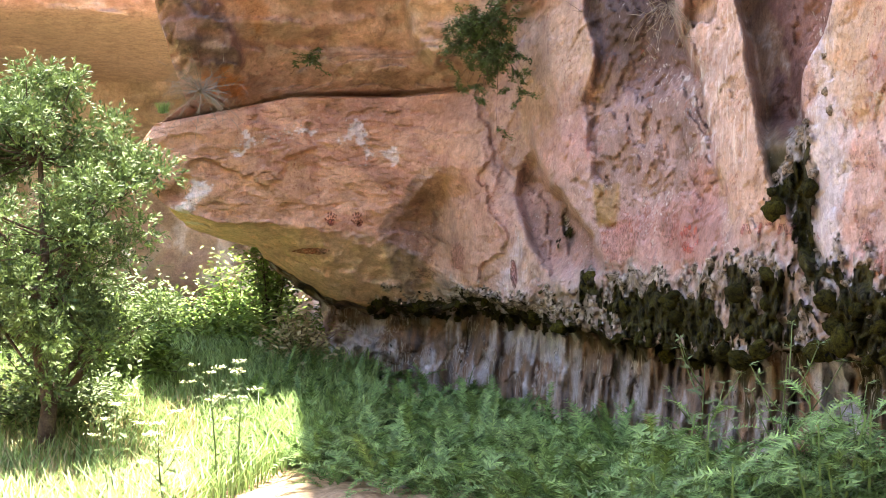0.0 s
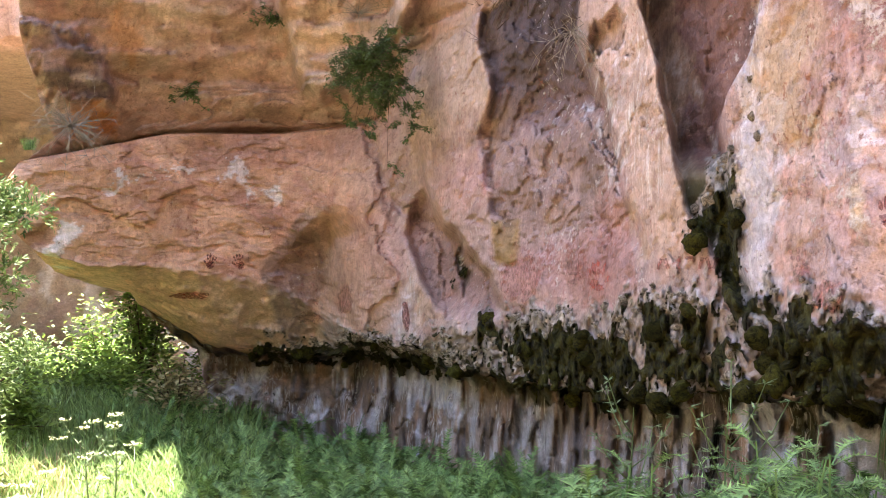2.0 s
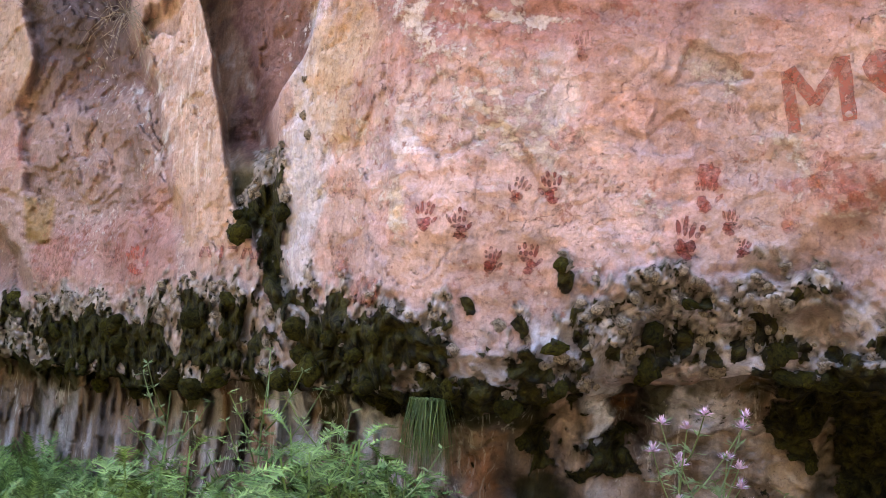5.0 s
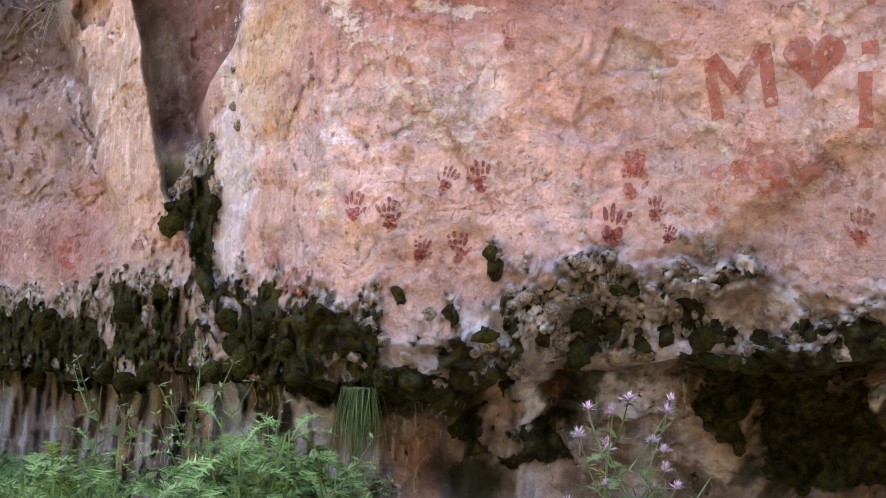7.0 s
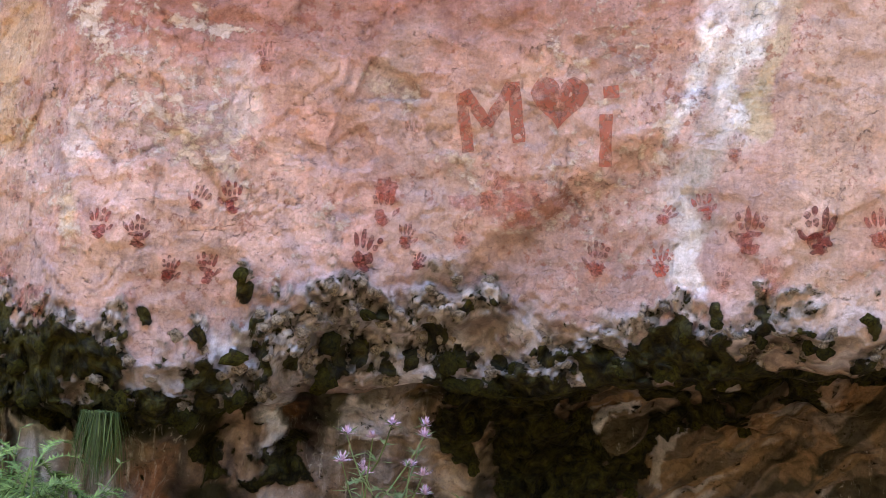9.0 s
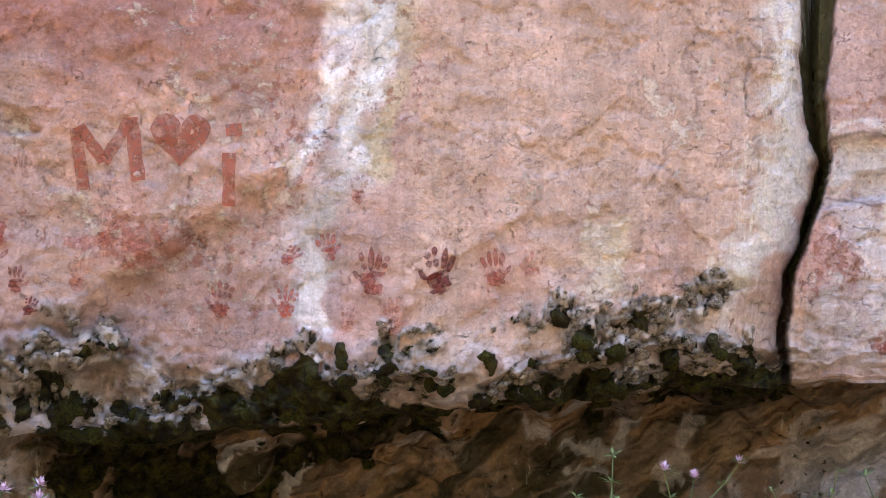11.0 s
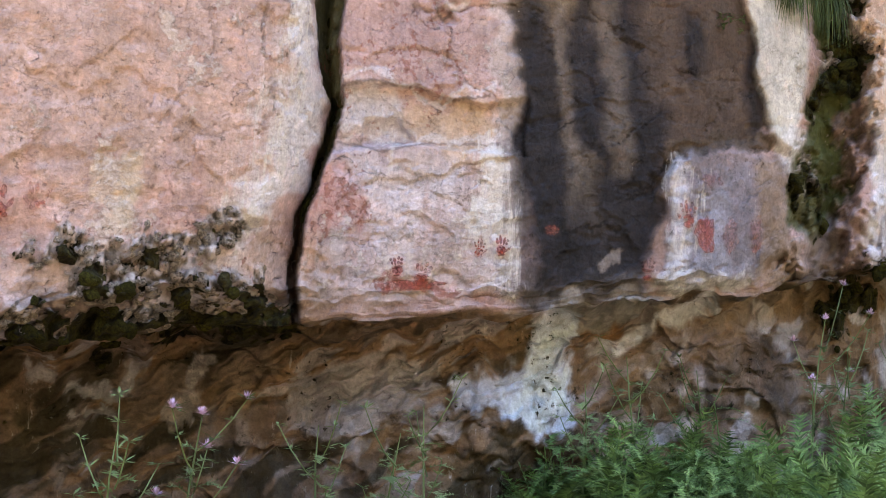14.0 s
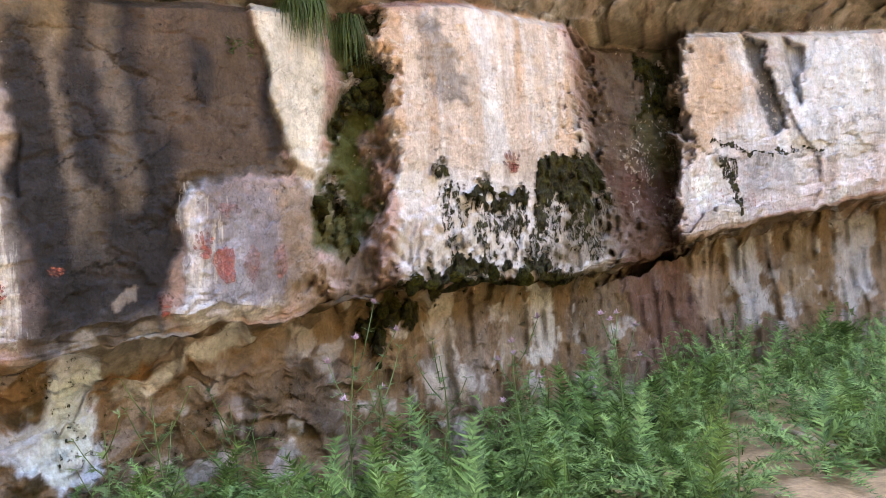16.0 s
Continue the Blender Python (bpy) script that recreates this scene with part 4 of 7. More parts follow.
lay(slab * smooth(0.2, 0.6, fbm(P0, 2.6, 4, 112).reshape(SH)) * (1 - smooth(40, 46, BRG)), np.array([0.46, 0.23, 0.18]), 0.35)
lay(stroke([(16.4, 2.9), (15.9, 2.48), (16.3, 2.18), (15.5, 1.83), (15.95, 1.35)], (0.12, 0.22), 0.7, 0.5), np.array([0.60, 0.58, 0.58]), 0.55)
lay(stroke([(17.6, 3.0), (17.2, 2.3)], 0.3, 0.9, 0.8), np.array([0.52, 0.33, 0.17]), 0.6)
lay(stroke([(20.3, 2.9), (20.3, 2.62), (20.7, 2.3), (20.9, 2.1)], 0.09, 0.9, 0.9), WHITE, 0.3)
lay(stroke([(26.6, 2.52), (27.6, 2.2), (27.4, 2.05)], 0.11, 0.9, 1.0), WHITE, 0.25)
lay(area([(19.8, 1.9), (20.5, 1.9), (20.6, 1.74), (19.9, 1.76)], 0.02, 0.3), np.array([0.62, 0.46, 0.30]), 0.8)
lay(area([(32.4, 2.47), (33.7, 2.6), (35.2, 2.4)], 0.03, 0.4), np.array([0.50, 0.38, 0.36]), 0.8)
lay(stroke([(24.5, 1.80), (27.8, 1.84)], 0.08, 0.9, 0.8), ORANGE, 0.3)
lay(area([(48.2, 3.7), (52.4, 3.7), (51.6, 3.1), (50.4, 2.6), (49.7, 2.35), (48.6, 2.15), (48.1, 1.9), (46.9, 1.7), (46.3, 1.95), (47.1, 2.2), (48.4, 2.55)], 0.09, 0.5), np.array([0.47, 0.445, 0.42]), 0.85)
lay(area([(47.5, 3.7), (49.4, 3.7), (48.9, 3.0), (48.4, 2.7), (47.4, 2.45), (46.0, 2.25), (46.5, 2.42), (47.2, 2.65)], 0.03, 0.3), np.array([0.76, 0.73, 0.72]), 0.9)
lay(stroke([(50.2, 3.5), (49.9, 2.9), (49.2, 2.4)], (0.16, 0.08), 0.9, 0.7), np.array([0.66, 0.63, 0.60]), 0.7)
lay(stroke([(52.0, 3.6), (51.0, 2.7), (50.1, 2.35)], (0.12, 0.08), 0.9, 0.5), np.array([0.44, 0.37, 0.22]), 0.65)
lay(stroke([(46.6, 1.95), (47.4, 1.72)], 0.2, 0.95, 1.2), np.array([0.62, 0.58, 0.58]), 0.6)
lay(stroke([(47.9, 1.85), (47.8, 1.7)], 0.16, 0.9, 0.8), WHITE, 0.7)
mid = smooth(50, 53, BRG) * slab
lay(mid, np.array([0.50, 0.33, 0.265]), 0.5)
lay(mid * smooth(0.0, 0.7, streaky), np.array([0.40, 0.22, 0.18]), 0.5)
lay(mid * smooth(0.2, 0.8, n3) * smooth(2.0, 2.6, HGT), np.array([0.50, 0.28, 0.16]), 0.5)
lay(stroke([(59.9, 2.1), (59.8, 1.98)], 0.10, 0.5, 0.6), np.array([0.66, 0.52, 0.35]), 0.8)
lay(area([(60.6, 2.16), (61.4, 2.18), (61.2, 1.85), (60.1, 1.86)], 0.03, 0.3), np.array([0.64, 0.50, 0.33]), 0.75)
lay(stroke([(68.5, 3.4), (68.2, 2.73), (67.7, 2.23), (66.3, 1.87), (64.5, 1.72)], (0.22, 0.2), 0.8, 0.9), np.array([0.62, 0.59, 0.57]), 0.75)
lay(slab * (1 - smooth(0.03, 0.18, np.abs(HGT - table(COLS, BAND_Z)[None, :] - 0.06))) * smooth(48, 52, BRG), np.array([0.60, 0.52, 0.46]), 0.5)
# shadow below the slab's step, painted as a brown patch
lay(arc * (1 - smooth(49, 53, BRG)), np.array([0.34, 0.22, 0.19]), 0.45)
lay(slab * smooth(0.55, 0.8, fbm(P0 * np.array([1, 1, 2.0]), 5.0, 4, 116).reshape(SH)), np.array([0.30, 0.23, 0.23]), 0.5)
lay(slab * smooth(2.5, 2.9, HGT) * (1 - smooth(46, 50, BRG)), np.array([0.33, 0.165, 0.13]), 0.5)
lay(slab * smooth(2.6, 3.0, HGT) * smooth(50, 54, BRG), np.array([0.36, 0.22, 0.165]), 0.4)
lay(mid * (1 - 0.5 * smooth(0.0, 0.5, streaky)), np.array([0.455, 0.325, 0.255]), 0.55)
lay(mid * smooth(0.15, 0.5, streak2) * smooth(1.9, 2.3, HGT), np.array([0.40, 0.27, 0.195]), 0.5)
lay(area([(67.9, 3.6), (69.3, 3.6), (68.6, 2.84), (69.3, 2.67), (69.4, 2.45), (69.0, 2.24), (67.5, 1.94), (66.0, 1.82), (66.9, 2.09), (67.4, 2.43), (67.8, 2.71)], 0.04, 0.6), np.array([0.60, 0.56, 0.54]), 0.8)
lay(area([(60.6, 2.16), (61.4, 2.18), (61.2, 1.85), (60.1, 1.86)], 0.03, 0.3), np.array([0.64, 0.50, 0.35]), 0.75)
rosy = area([(18.8, 4.0), (19.0, 2.7), (20.3, 2.35), (23, 2.62), (26.2, 2.55), (31, 2.7), (37, 2.75), (46, 2.9), (46, 4.0)], 0.16)
lay(rosy * smooth(-0.5, 0.3, n2 + 0.5 * streaky), np.array([0.345, 0.165, 0.135]), 0.6)
lay(rosy, np.array([0.37, 0.185, 0.155]), 0.3)
lay(area([(16.6, 3.6), (18.6, 3.6), (18.4, 2.7), (17.9, 2.2), (16.9, 2.3)], 0.14), np.array([0.47, 0.33, 0.22]), 0.6)
tone[:] = tone * (1 + slab * (0.14 - 0.06 * smooth(1.9, 2.9, HGT)))[..., None]
# block between the joints
bd = blockd * face
lay(bd * smooth(2.57, 2.63, HGT), np.array([0.46, 0.31, 0.27]), 0.75)
lay(bd * smooth(0.0, 0.4, n3), np.array([0.47, 0.36, 0.29]), 0.4)
lay(bd * (1 - smooth(2.3, 2.6, HGT)), np.array([0.50, 0.41, 0.375]), 0.55)
lay(bd * (1 - smooth(2.2, 2.4, HGT)) * smooth(0.1, 0.5, streaky), np.array([0.62, 0.56, 0.53]), 0.6)
lay(area([(70.2, 2.57), (72.6, 2.62), (73.4, 2.4), (70.2, 2.34)], 0.04, 0.5), np.array([0.55, 0.52, 0.51]), 0.75)
lay(area([(70.0, 2.28), (72.5, 2.28), (72.0, 2.05), (69.6, 2.0)], 0.1, 0.9), np.array([0.47, 0.38, 0.37]), 0.6)
lay(area([(72.8, 2.56), (76.5, 2.58), (77, 2.35), (73.4, 2.38)], 0.05), np.array([0.56, 0.40, 0.25]), 0.7)
lay(stroke([(76.8, 2.36), (76.6, 2.1), (76.5, 1.9)], (0.09, 0.07), 0.8, 0.9), np.array([0.72, 0.68, 0.66]), 0.8)
lay(stroke([(77.6, 2.3), (77.6, 1.95), (77.5, 1.72)], (0.05, 0.09), 0.8, 0.8), np.array([0.70, 0.66, 0.64]), 0.75)
lay(area([(72.5, 1.95), (78.5, 1.95), (79.2, 1.62), (71, 1.66)], 0.12), np.array([0.60, 0.49, 0.45]), 0.6)
lay(area([(72.4, 1.72), (75.6, 1.76), (74.6, 1.66), (72.4, 1.64)], 0.04), np.array([0.42, 0.14, 0.075]), 0.6)
lay(stroke([(69.9, 2.1), (70.4, 2.05)], 0.25, 0.9, 1), np.array([0.45, 0.18, 0.13]), 0.5)
lay(stroke([(77.4, 3.3), (77.8, 2.6), (78.5, 2.0)], 0.14, 0.8, 0.4), np.array([0.52, 0.46, 0.40]), 0.5)
for pts in ([(70.0, 2.58), (71.5, 2.62), (73.2, 2.62), (74.2, 2.55), (76.8, 2.60)], [(70.1, 2.33), (72.2, 2.30), (74.0, 2.36), (77.4, 2.38)], [(74.1, 3.0), (74.5, 2.95), (75.2, 3.02)]):
    lay(stroke(pts, 0.014, 0.8, 0.12), np.array([0.11, 0.08, 0.07]), 0.6)
    # highlight on the edge above each crack, painted as a pale strip
    lay(stroke([(a, b + 0.03) for a, b in pts], 0.03, 0.9, 0.6), np.array([0.62, 0.56, 0.52]), 0.6)
# dark streaked face
lay(dark_face, np.array([0.095, 0.067, 0.048]), 0.97)
lay(dark_face * smooth(2.9, 3.2, HGT) * (1 - smooth(80.5, 82, BRG)), np.array([0.21, 0.15, 0.085]), 0.8)
lay(dark_face * (1 - smooth(83.0, 85.0, BRG)) * (1 - smooth(2.8, 3.15, HGT)), np.array([0.035, 0.030, 0.029]), 0.85)
for pts, w in (([(78.7, 3.15), (79.0, 2.4), (79.6, 1.7)], (0.16, 0.28)), ([(80.2, 2.5), (80.6, 2.0), (81.5, 1.65)], (0.25, 0.35)), ([(80.9, 3.25), (81.3, 2.7), (81.6, 2.2)], (0.12, 0.2)),
               ([(82.6, 3.3), (82.8, 2.9), (83.4, 2.5), (83.6, 2.1)], (0.16, 0.22)), ([(85.7, 3.1), (85.8, 2.85)], 0.10), ([(84.6, 2.6), (83.9, 2.0), (83.4, 1.66)], (0.14, 0.24)), ([(88.5, 3.1), (88.9, 2.6)], 0.08)):
    lay(stroke(pts, w, 0.95, 0.35), BLACK, 0.9)
for pts, w in (([(80.0, 3.1), (80.4, 2.6), (80.8, 2.3), (81.0, 1.9)], (0.05, 0.07)), ([(82.0, 3.25), (82.4, 2.8), (83.0, 2.35)], (0.10, 0.09)), ([(81.4, 2.35), (82.0, 1.9)], 0.10)):
    lay(stroke(pts, w, 0.98, 0.3) * smooth(1.9, 2.3, HGT), np.array([0.21, 0.165, 0.125]), 0.5)
for pts in ([(84.0, 2.12), (85.6, 2.42), (88.9, 2.60), (90.4, 2.46)], [(79.2, 2.42), (80.6, 2.50), (82.2, 2.46)], [(80.2, 2.0), (81.6, 2.08), (83.2, 1.98)]):
    lay(stroke(pts, 0.022, 0.7, 0.8), np.array([0.02, 0.017, 0.015]), 0.85)
lay(stroke([(82.0, 1.86), (82.8, 1.88)], 0.07, 0.6, 0.6), np.array([0.25, 0.20, 0.16]), 0.8)
lay(stroke([(85.4, 2.40), (87.0, 2.49), (88.8, 2.56), (90.4, 2.56)], (0.11, 0.08), 0.6, 0.5), np.array([0.10, 0.072, 0.05]), 0.9)
lay(sliver, np.array([0.60, 0.555, 0.45]), 0.9)
lay(stroke([(90.2, 2.5), (90.6, 2.6)], 0.16, 0.8), np.array([0.72, 0.68, 0.62]), 0.7)
lay(panel, np.array([0.215, 0.175, 0.165]), 0.9)
lay(area([(85.5, 2.36), (88.7, 2.43), (89.1, 1.86), (85.4, 1.72), (85.1, 1.78)], 0.05, 0.3), np.array([0.215, 0.192, 0.205]), 0.85)
lay(stroke([(85.7, 2.35), (85.7, 2.0), (85.4, 1.74)], (0.08, 0.12), 0.9, 0.4), WHITE, 0.45)
lay(stroke([(87.2, 2.25), (87.3, 1.85)], 0.12, 0.95, 0.8), np.array([0.34, 0.33, 0.36]), 0.6)
lay(stroke([(89.6, 2.4), (90.0, 1.85)], 0.16, 0.9, 0.6), np.array([0.30, 0.21, 0.14]), 0.7)
lay(stroke([(86.2, 1.76), (88.2, 1.80)], 0.10, 0.8, 0.8), np.array([0.60, 0.56, 0.54]), 0.7)
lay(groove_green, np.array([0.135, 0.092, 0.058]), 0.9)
lay(stroke([(91.7, 3.4), (92.2, 3.0), (91.6, 2.5), (91.3, 2.2)], 0.24, 0.8, 0.8), np.array([0.05, 0.065, 0.012]), 0.85)
# right block and the far block
rb = area([(92.6, 3.5), (96.5, 3.75), (100.3, 3.95), (101.3, 2.9), (102, 2.3), (102, 2.0), (93.9, 1.9), (93.8, 2.7)], 0.04, 0.4)
lay(rb, np.array([0.62, 0.50, 0.405]), 0.92)
lay(rb * smooth(0.0, 0.5, streak2) * smooth(2.55, 3.0, HGT), np.array([0.56, 0.36, 0.23]), 0.75)
lay(rb * smooth(0.1, 0.5, streaky), WHITE, 0.45)
lay(rb * (1 - smooth(2.5, 2.75, HGT)), np.array([0.80, 0.78, 0.77]), 0.6)
lay(stroke([(95.4, 3.55), (95.8, 3.12)], 0.22, 0.7, 0.6), np.array([0.17, 0.15, 0.14]), 0.7)
lay(stroke([(97.3, 3.7), (97.6, 3.1), (97.9, 2.8)], 0.12, 0.8, 0.3), np.array([0.74, 0.70, 0.67]), 0.7)
# brown fissure, darkened further by shade put into its colour
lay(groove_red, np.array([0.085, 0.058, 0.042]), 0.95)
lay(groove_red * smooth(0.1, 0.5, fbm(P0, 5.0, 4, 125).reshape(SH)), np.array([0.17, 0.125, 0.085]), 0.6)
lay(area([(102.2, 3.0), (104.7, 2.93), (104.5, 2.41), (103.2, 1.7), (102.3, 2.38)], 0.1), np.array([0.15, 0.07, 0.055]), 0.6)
lay(stroke([(104.4, 4.0), (104.2, 3.0)], 0.35, 0.9, 0.8), np.array([0.06, 0.062, 0.025]), 0.7)
fb = area([(105.1, 4.25), (108, 4.3), (113, 4.6), (122, 5.1), (122, 3.4), (113, 2.85), (107.7, 2.48), (105.0, 2.3)], 0.04, 0.3)
lay(fb, np.array([0.66, 0.61, 0.57]), 0.9)
lay(fb * smooth(0.0, 0.5, streaky), np.array([0.80, 0.78, 0.77]), 0.8)
lay(fb * smooth(0.2, 0.6, streak2), np.array([0.40, 0.36, 0.34]), 0.6)
lay(fb * smooth(0.0, 0.4, n3), np.array([0.62, 0.46, 0.40]), 0.5)
lay(fb * (1 - smooth(3.0, 3.3, HGT)) * smooth(-0.3, 0.2, n2), np.array([0.56, 0.44, 0.42]), 0.5)
lay(area([(105.4, 4.07), (107.1, 4.21), (107.9, 3.56), (106.0, 3.07), (105.3, 3.05)], 0.12), np.array([0.60, 0.41, 0.27]), 0.85)
for pts in ([(106.0, 3.1), (107.4, 3.02), (109.5, 3.1), (111, 3.3)], [(107.0, 3.0), (107.2, 2.6)], [(109.6, 3.5), (111.5, 3.45), (113, 3.6)]):
    lay(stroke(pts, 0.05, 0.7, 1.0), np.array([0.20, 0.17, 0.15]), 0.7)
# recesses of the far block, their dark shadow put into the colour
for pts in ([(107.7, 4.3), (108.4, 4.2), (109.0, 3.7), (109.2, 3.4), (108.6, 3.3), (108.1, 3.8)], [(109.3, 4.35), (109.9, 4.2), (109.7, 3.66), (109.45, 3.75)], [(113.2, 4.6), (114.0, 4.6), (113.8, 3.8), (113.4, 3.9)]):
    lay(area(pts, 0.02, 0.4), np.array([0.07, 0.06, 0.055]), 0.9)
lay(area([(109.5, 4.3), (112.5, 4.6), (112.8, 3.7), (110, 3.4), (109, 3.0)], 0.15), np.array([0.82, 0.80, 0.79]), 0.7)
lay(area([(107.4, 3.2), (109.5, 3.1), (109.5, 2.8), (107.5, 2.7)], 0.1), GREY, 0.6)
# crust along the lip
patch_c = fbm(P0, 3.0, 4, 122).reshape(SH)
crust_u = table(COLS, [(-21, 0.15), (-8, 0.5), (0, 0.9), (67, 1.0), (70, 0.1), (90, 0.15), (93, 0.2), (101, 0.3), (104.5, 0.05), (122, 0.0)])[None, :]
lay(crust * crust_u, np.array([0.36, 0.29, 0.24]), 0.75)
lay(crust * table(COLS, [(-21, 0), (-5, 0.2), (3, 1), (25, 1), (29, 0.6), (44, 0.4), (122, 0)])[None, :] * smooth(-0.4, 0.2, patch_c), np.array([0.15, 0.115, 0.08]), 0.8)
whites = table(COLS, [(-21, 0), (24, 0.2), (28, 1.0), (68, 1.0), (69, 0.2), (122, 0.3)])[None, :]
lay(crust * whites * smooth(0.15, 0.5, fbm(P0, 4.0, 3, 121).reshape(SH)), np.array([0.62, 0.56, 0.56]), 0.75)
lay(crack, np.array([0.085, 0.078, 0.026]), 0.95)
lay(crack * (1 - smooth(2.0, 2.4, HGT)), np.array([0.13, 0.075, 0.055]), 0.8)
lay(rec3 * smooth(1.15, 1.5, HGT) * (1 - smooth(2.0, 2.3, HGT)) * (LV2 > 4.9), np.array([0.035, 0.036, 0.014]), 0.95)
lay(hole, np.array([0.05, 0.045, 0.025]), 0.8)
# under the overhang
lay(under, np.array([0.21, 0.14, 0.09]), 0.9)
lay(under * smooth(21, 25, BRG) * (1 - smooth(35, 40, BRG)) * smooth(-0.3, 0.3, n3), np.array([0.46, 0.34, 0.26]), 0.6)
mid_u = smooth(38, 43, BRG) * (1 - smooth(66, 71, BRG))
lu = np.clip(left_u, 0, 1)
lay(under * lu * smooth(0.10, 0.45, streak2) * table(COLS, [(-21, 1), (2, 0.9), (8, 0.6), (26, 0.6), (34, 0.9), (84, 0.8), (90, 0.45), (122, 0.55)])[None, :], np.array([0.56, 0.51, 0.49]), 0.8)
lay(under * lu * smooth(0.1, 0.5, -streak2), np.array([0.10, 0.085, 0.085]), 0.75)
lay(under * lu * smooth(0.25, 0.6, streaky), np.array([0.34, 0.19, 0.11]), 0.6)
lay(under * lu * gully * (1 - smooth(22, 28, BRG)), np.array([0.11, 0.085, 0.065]), 0.4)
lay(under * (1 - lu) * smooth(0.0, 0.5, n3), np.array([0.34, 0.20, 0.095]), 0.75)
lay(under * smooth(88, 94, BRG) * smooth(-0.5, 0.2, streaky), np.array([0.30, 0.175, 0.09]), 0.65)
lay(under * smooth(88, 94, BRG) * smooth(0.3, 0.6, -streak2), np.array([0.085, 0.055, 0.035]), 0.7)
lay(under * (1 - lu) * smooth(0.3, 0.6, fbm(P0 * np.array([1, 1, 0.6]), 3.0, 4, 130).reshape(SH)), np.array([0.50, 0.43, 0.41]), 0.7)
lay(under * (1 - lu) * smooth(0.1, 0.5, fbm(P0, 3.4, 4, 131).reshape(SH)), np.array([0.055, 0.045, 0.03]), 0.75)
mossy = table(COLS, [(-21, 0), (-8, 0.5), (2, 0.7), (10, 1), (62, 0.9), (68, 0.5), (75, 0.15), (88, 0.1), (92, 0.6), (99, 0.5), (103, 0.3), (106, 0), (122, 0)])[None, :]
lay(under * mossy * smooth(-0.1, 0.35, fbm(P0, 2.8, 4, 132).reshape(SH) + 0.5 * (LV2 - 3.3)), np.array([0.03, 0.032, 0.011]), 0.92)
right_u = table(COLS, [(-21, 0), (68, 0), (74, 1), (122, 1)])[None, :]
lay(under * right_u * smooth(-0.3, 0.3, n2), np.array([0.29, 0.18, 0.088]), 0.6)
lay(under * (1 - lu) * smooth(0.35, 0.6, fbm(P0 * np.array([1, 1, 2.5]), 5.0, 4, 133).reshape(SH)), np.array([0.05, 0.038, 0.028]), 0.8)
lay(under * right_u * smooth(0.4, 0.65, fbm(P0 * np.array([1, 1, 1.1]), 3.5, 4, 134).reshape(SH)), np.array([0.62, 0.55, 0.50]), 0.75)
# upper wall
lay(upper, np.array([0.49, 0.295, 0.20]), 0.85)
lay(upper * smooth(70, 74, BRG), np.array([0.29, 0.235, 0.175]), 0.95)
# dark band where the roof meets the wall: crevice shade in the colour
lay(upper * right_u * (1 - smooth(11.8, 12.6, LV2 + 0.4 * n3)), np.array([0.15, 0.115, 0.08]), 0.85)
lay(upper * smooth(0.1, 0.6, n2), np.array([0.30, 0.20, 0.14]), 0.45)
lay(upper * smooth(0.2, 0.6, n3) * table(COLS, [(-21, 0.3), (60, 0.3), (75, 1), (122, 1)])[None, :], np.array([0.42, 0.36, 0.29]), 0.6)
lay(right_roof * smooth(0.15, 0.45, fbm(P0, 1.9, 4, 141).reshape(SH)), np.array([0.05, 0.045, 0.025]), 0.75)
lay(slab_l, np.array([0.54, 0.355, 0.235]), 0.85)
lay(slab_l * (1 - smooth(3.32, 3.55, SIGHT_Z)), np.array([0.52, 0.42, 0.33]), 0.6)
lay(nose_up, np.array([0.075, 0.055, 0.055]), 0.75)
lay(stroke([(-13.6, 3.12), (-12.4, 3.16)], 0.26, 0.6, 0.5, (10.5, 16)), np.array([0.50, 0.20, 0.06]), 0.85)
lay(area([(-11.9, 4.28), (-10.7, 3.95), (-11.5, 3.6), (-12.4, 3.82)], 0.08, 0.8, (10.5, 16), SIGHT_Z), np.array([0.46, 0.21, 0.085]), 0.7)
lay(upper * lefty * smooth(0.0, 0.5, fbm(P0 * np.array([1, 1, 3.0]), 1.6, 4, 142).reshape(SH)), np.array([0.36, 0.20, 0.135]), 0.6)
lay(upper * lefty * smooth(0.3, 0.6, fbm(P0 * np.array([1, 1, 2.0]), 3.0, 4, 143).reshape(SH)), np.array([0.52, 0.38, 0.29]), 0.5)
lay(upper * table(COLS, [(-21, 0), (16, 0), (19, 1), (45, 1), (60, 0), (122, 0)])[None, :], np.array([0.42, 0.22, 0.165]), 0.6)
lay(right_roof * smooth(0.25, 0.5, np.abs(fbm(roof_p, 1.6, 4, 140).reshape(SH))), np.array([0.13, 0.105, 0.07]), 0.6)
# tints of sheets and beds, dark seams; the under terms paint in the overhang's shade
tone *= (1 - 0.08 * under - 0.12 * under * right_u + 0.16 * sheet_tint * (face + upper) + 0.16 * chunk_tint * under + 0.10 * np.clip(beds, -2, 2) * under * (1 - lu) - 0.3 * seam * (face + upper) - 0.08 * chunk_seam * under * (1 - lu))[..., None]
# deeper shade under the middle of the lip, put into the colour
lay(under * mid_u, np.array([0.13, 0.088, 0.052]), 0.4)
lay(diag_u * smooth(0.18, 0.32, diag), np.array([0.30, 0.18, 0.095]), 0.7)
lay(diag_u * smooth(0.45, 0.58, diag), np.array([0.46, 0.40, 0.37]), 0.75)
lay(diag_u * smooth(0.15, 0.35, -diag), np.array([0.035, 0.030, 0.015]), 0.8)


def seen(pts, colour, amount=0.85, soft=0.05, warp=1.0):
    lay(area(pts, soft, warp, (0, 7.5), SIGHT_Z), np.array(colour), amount)


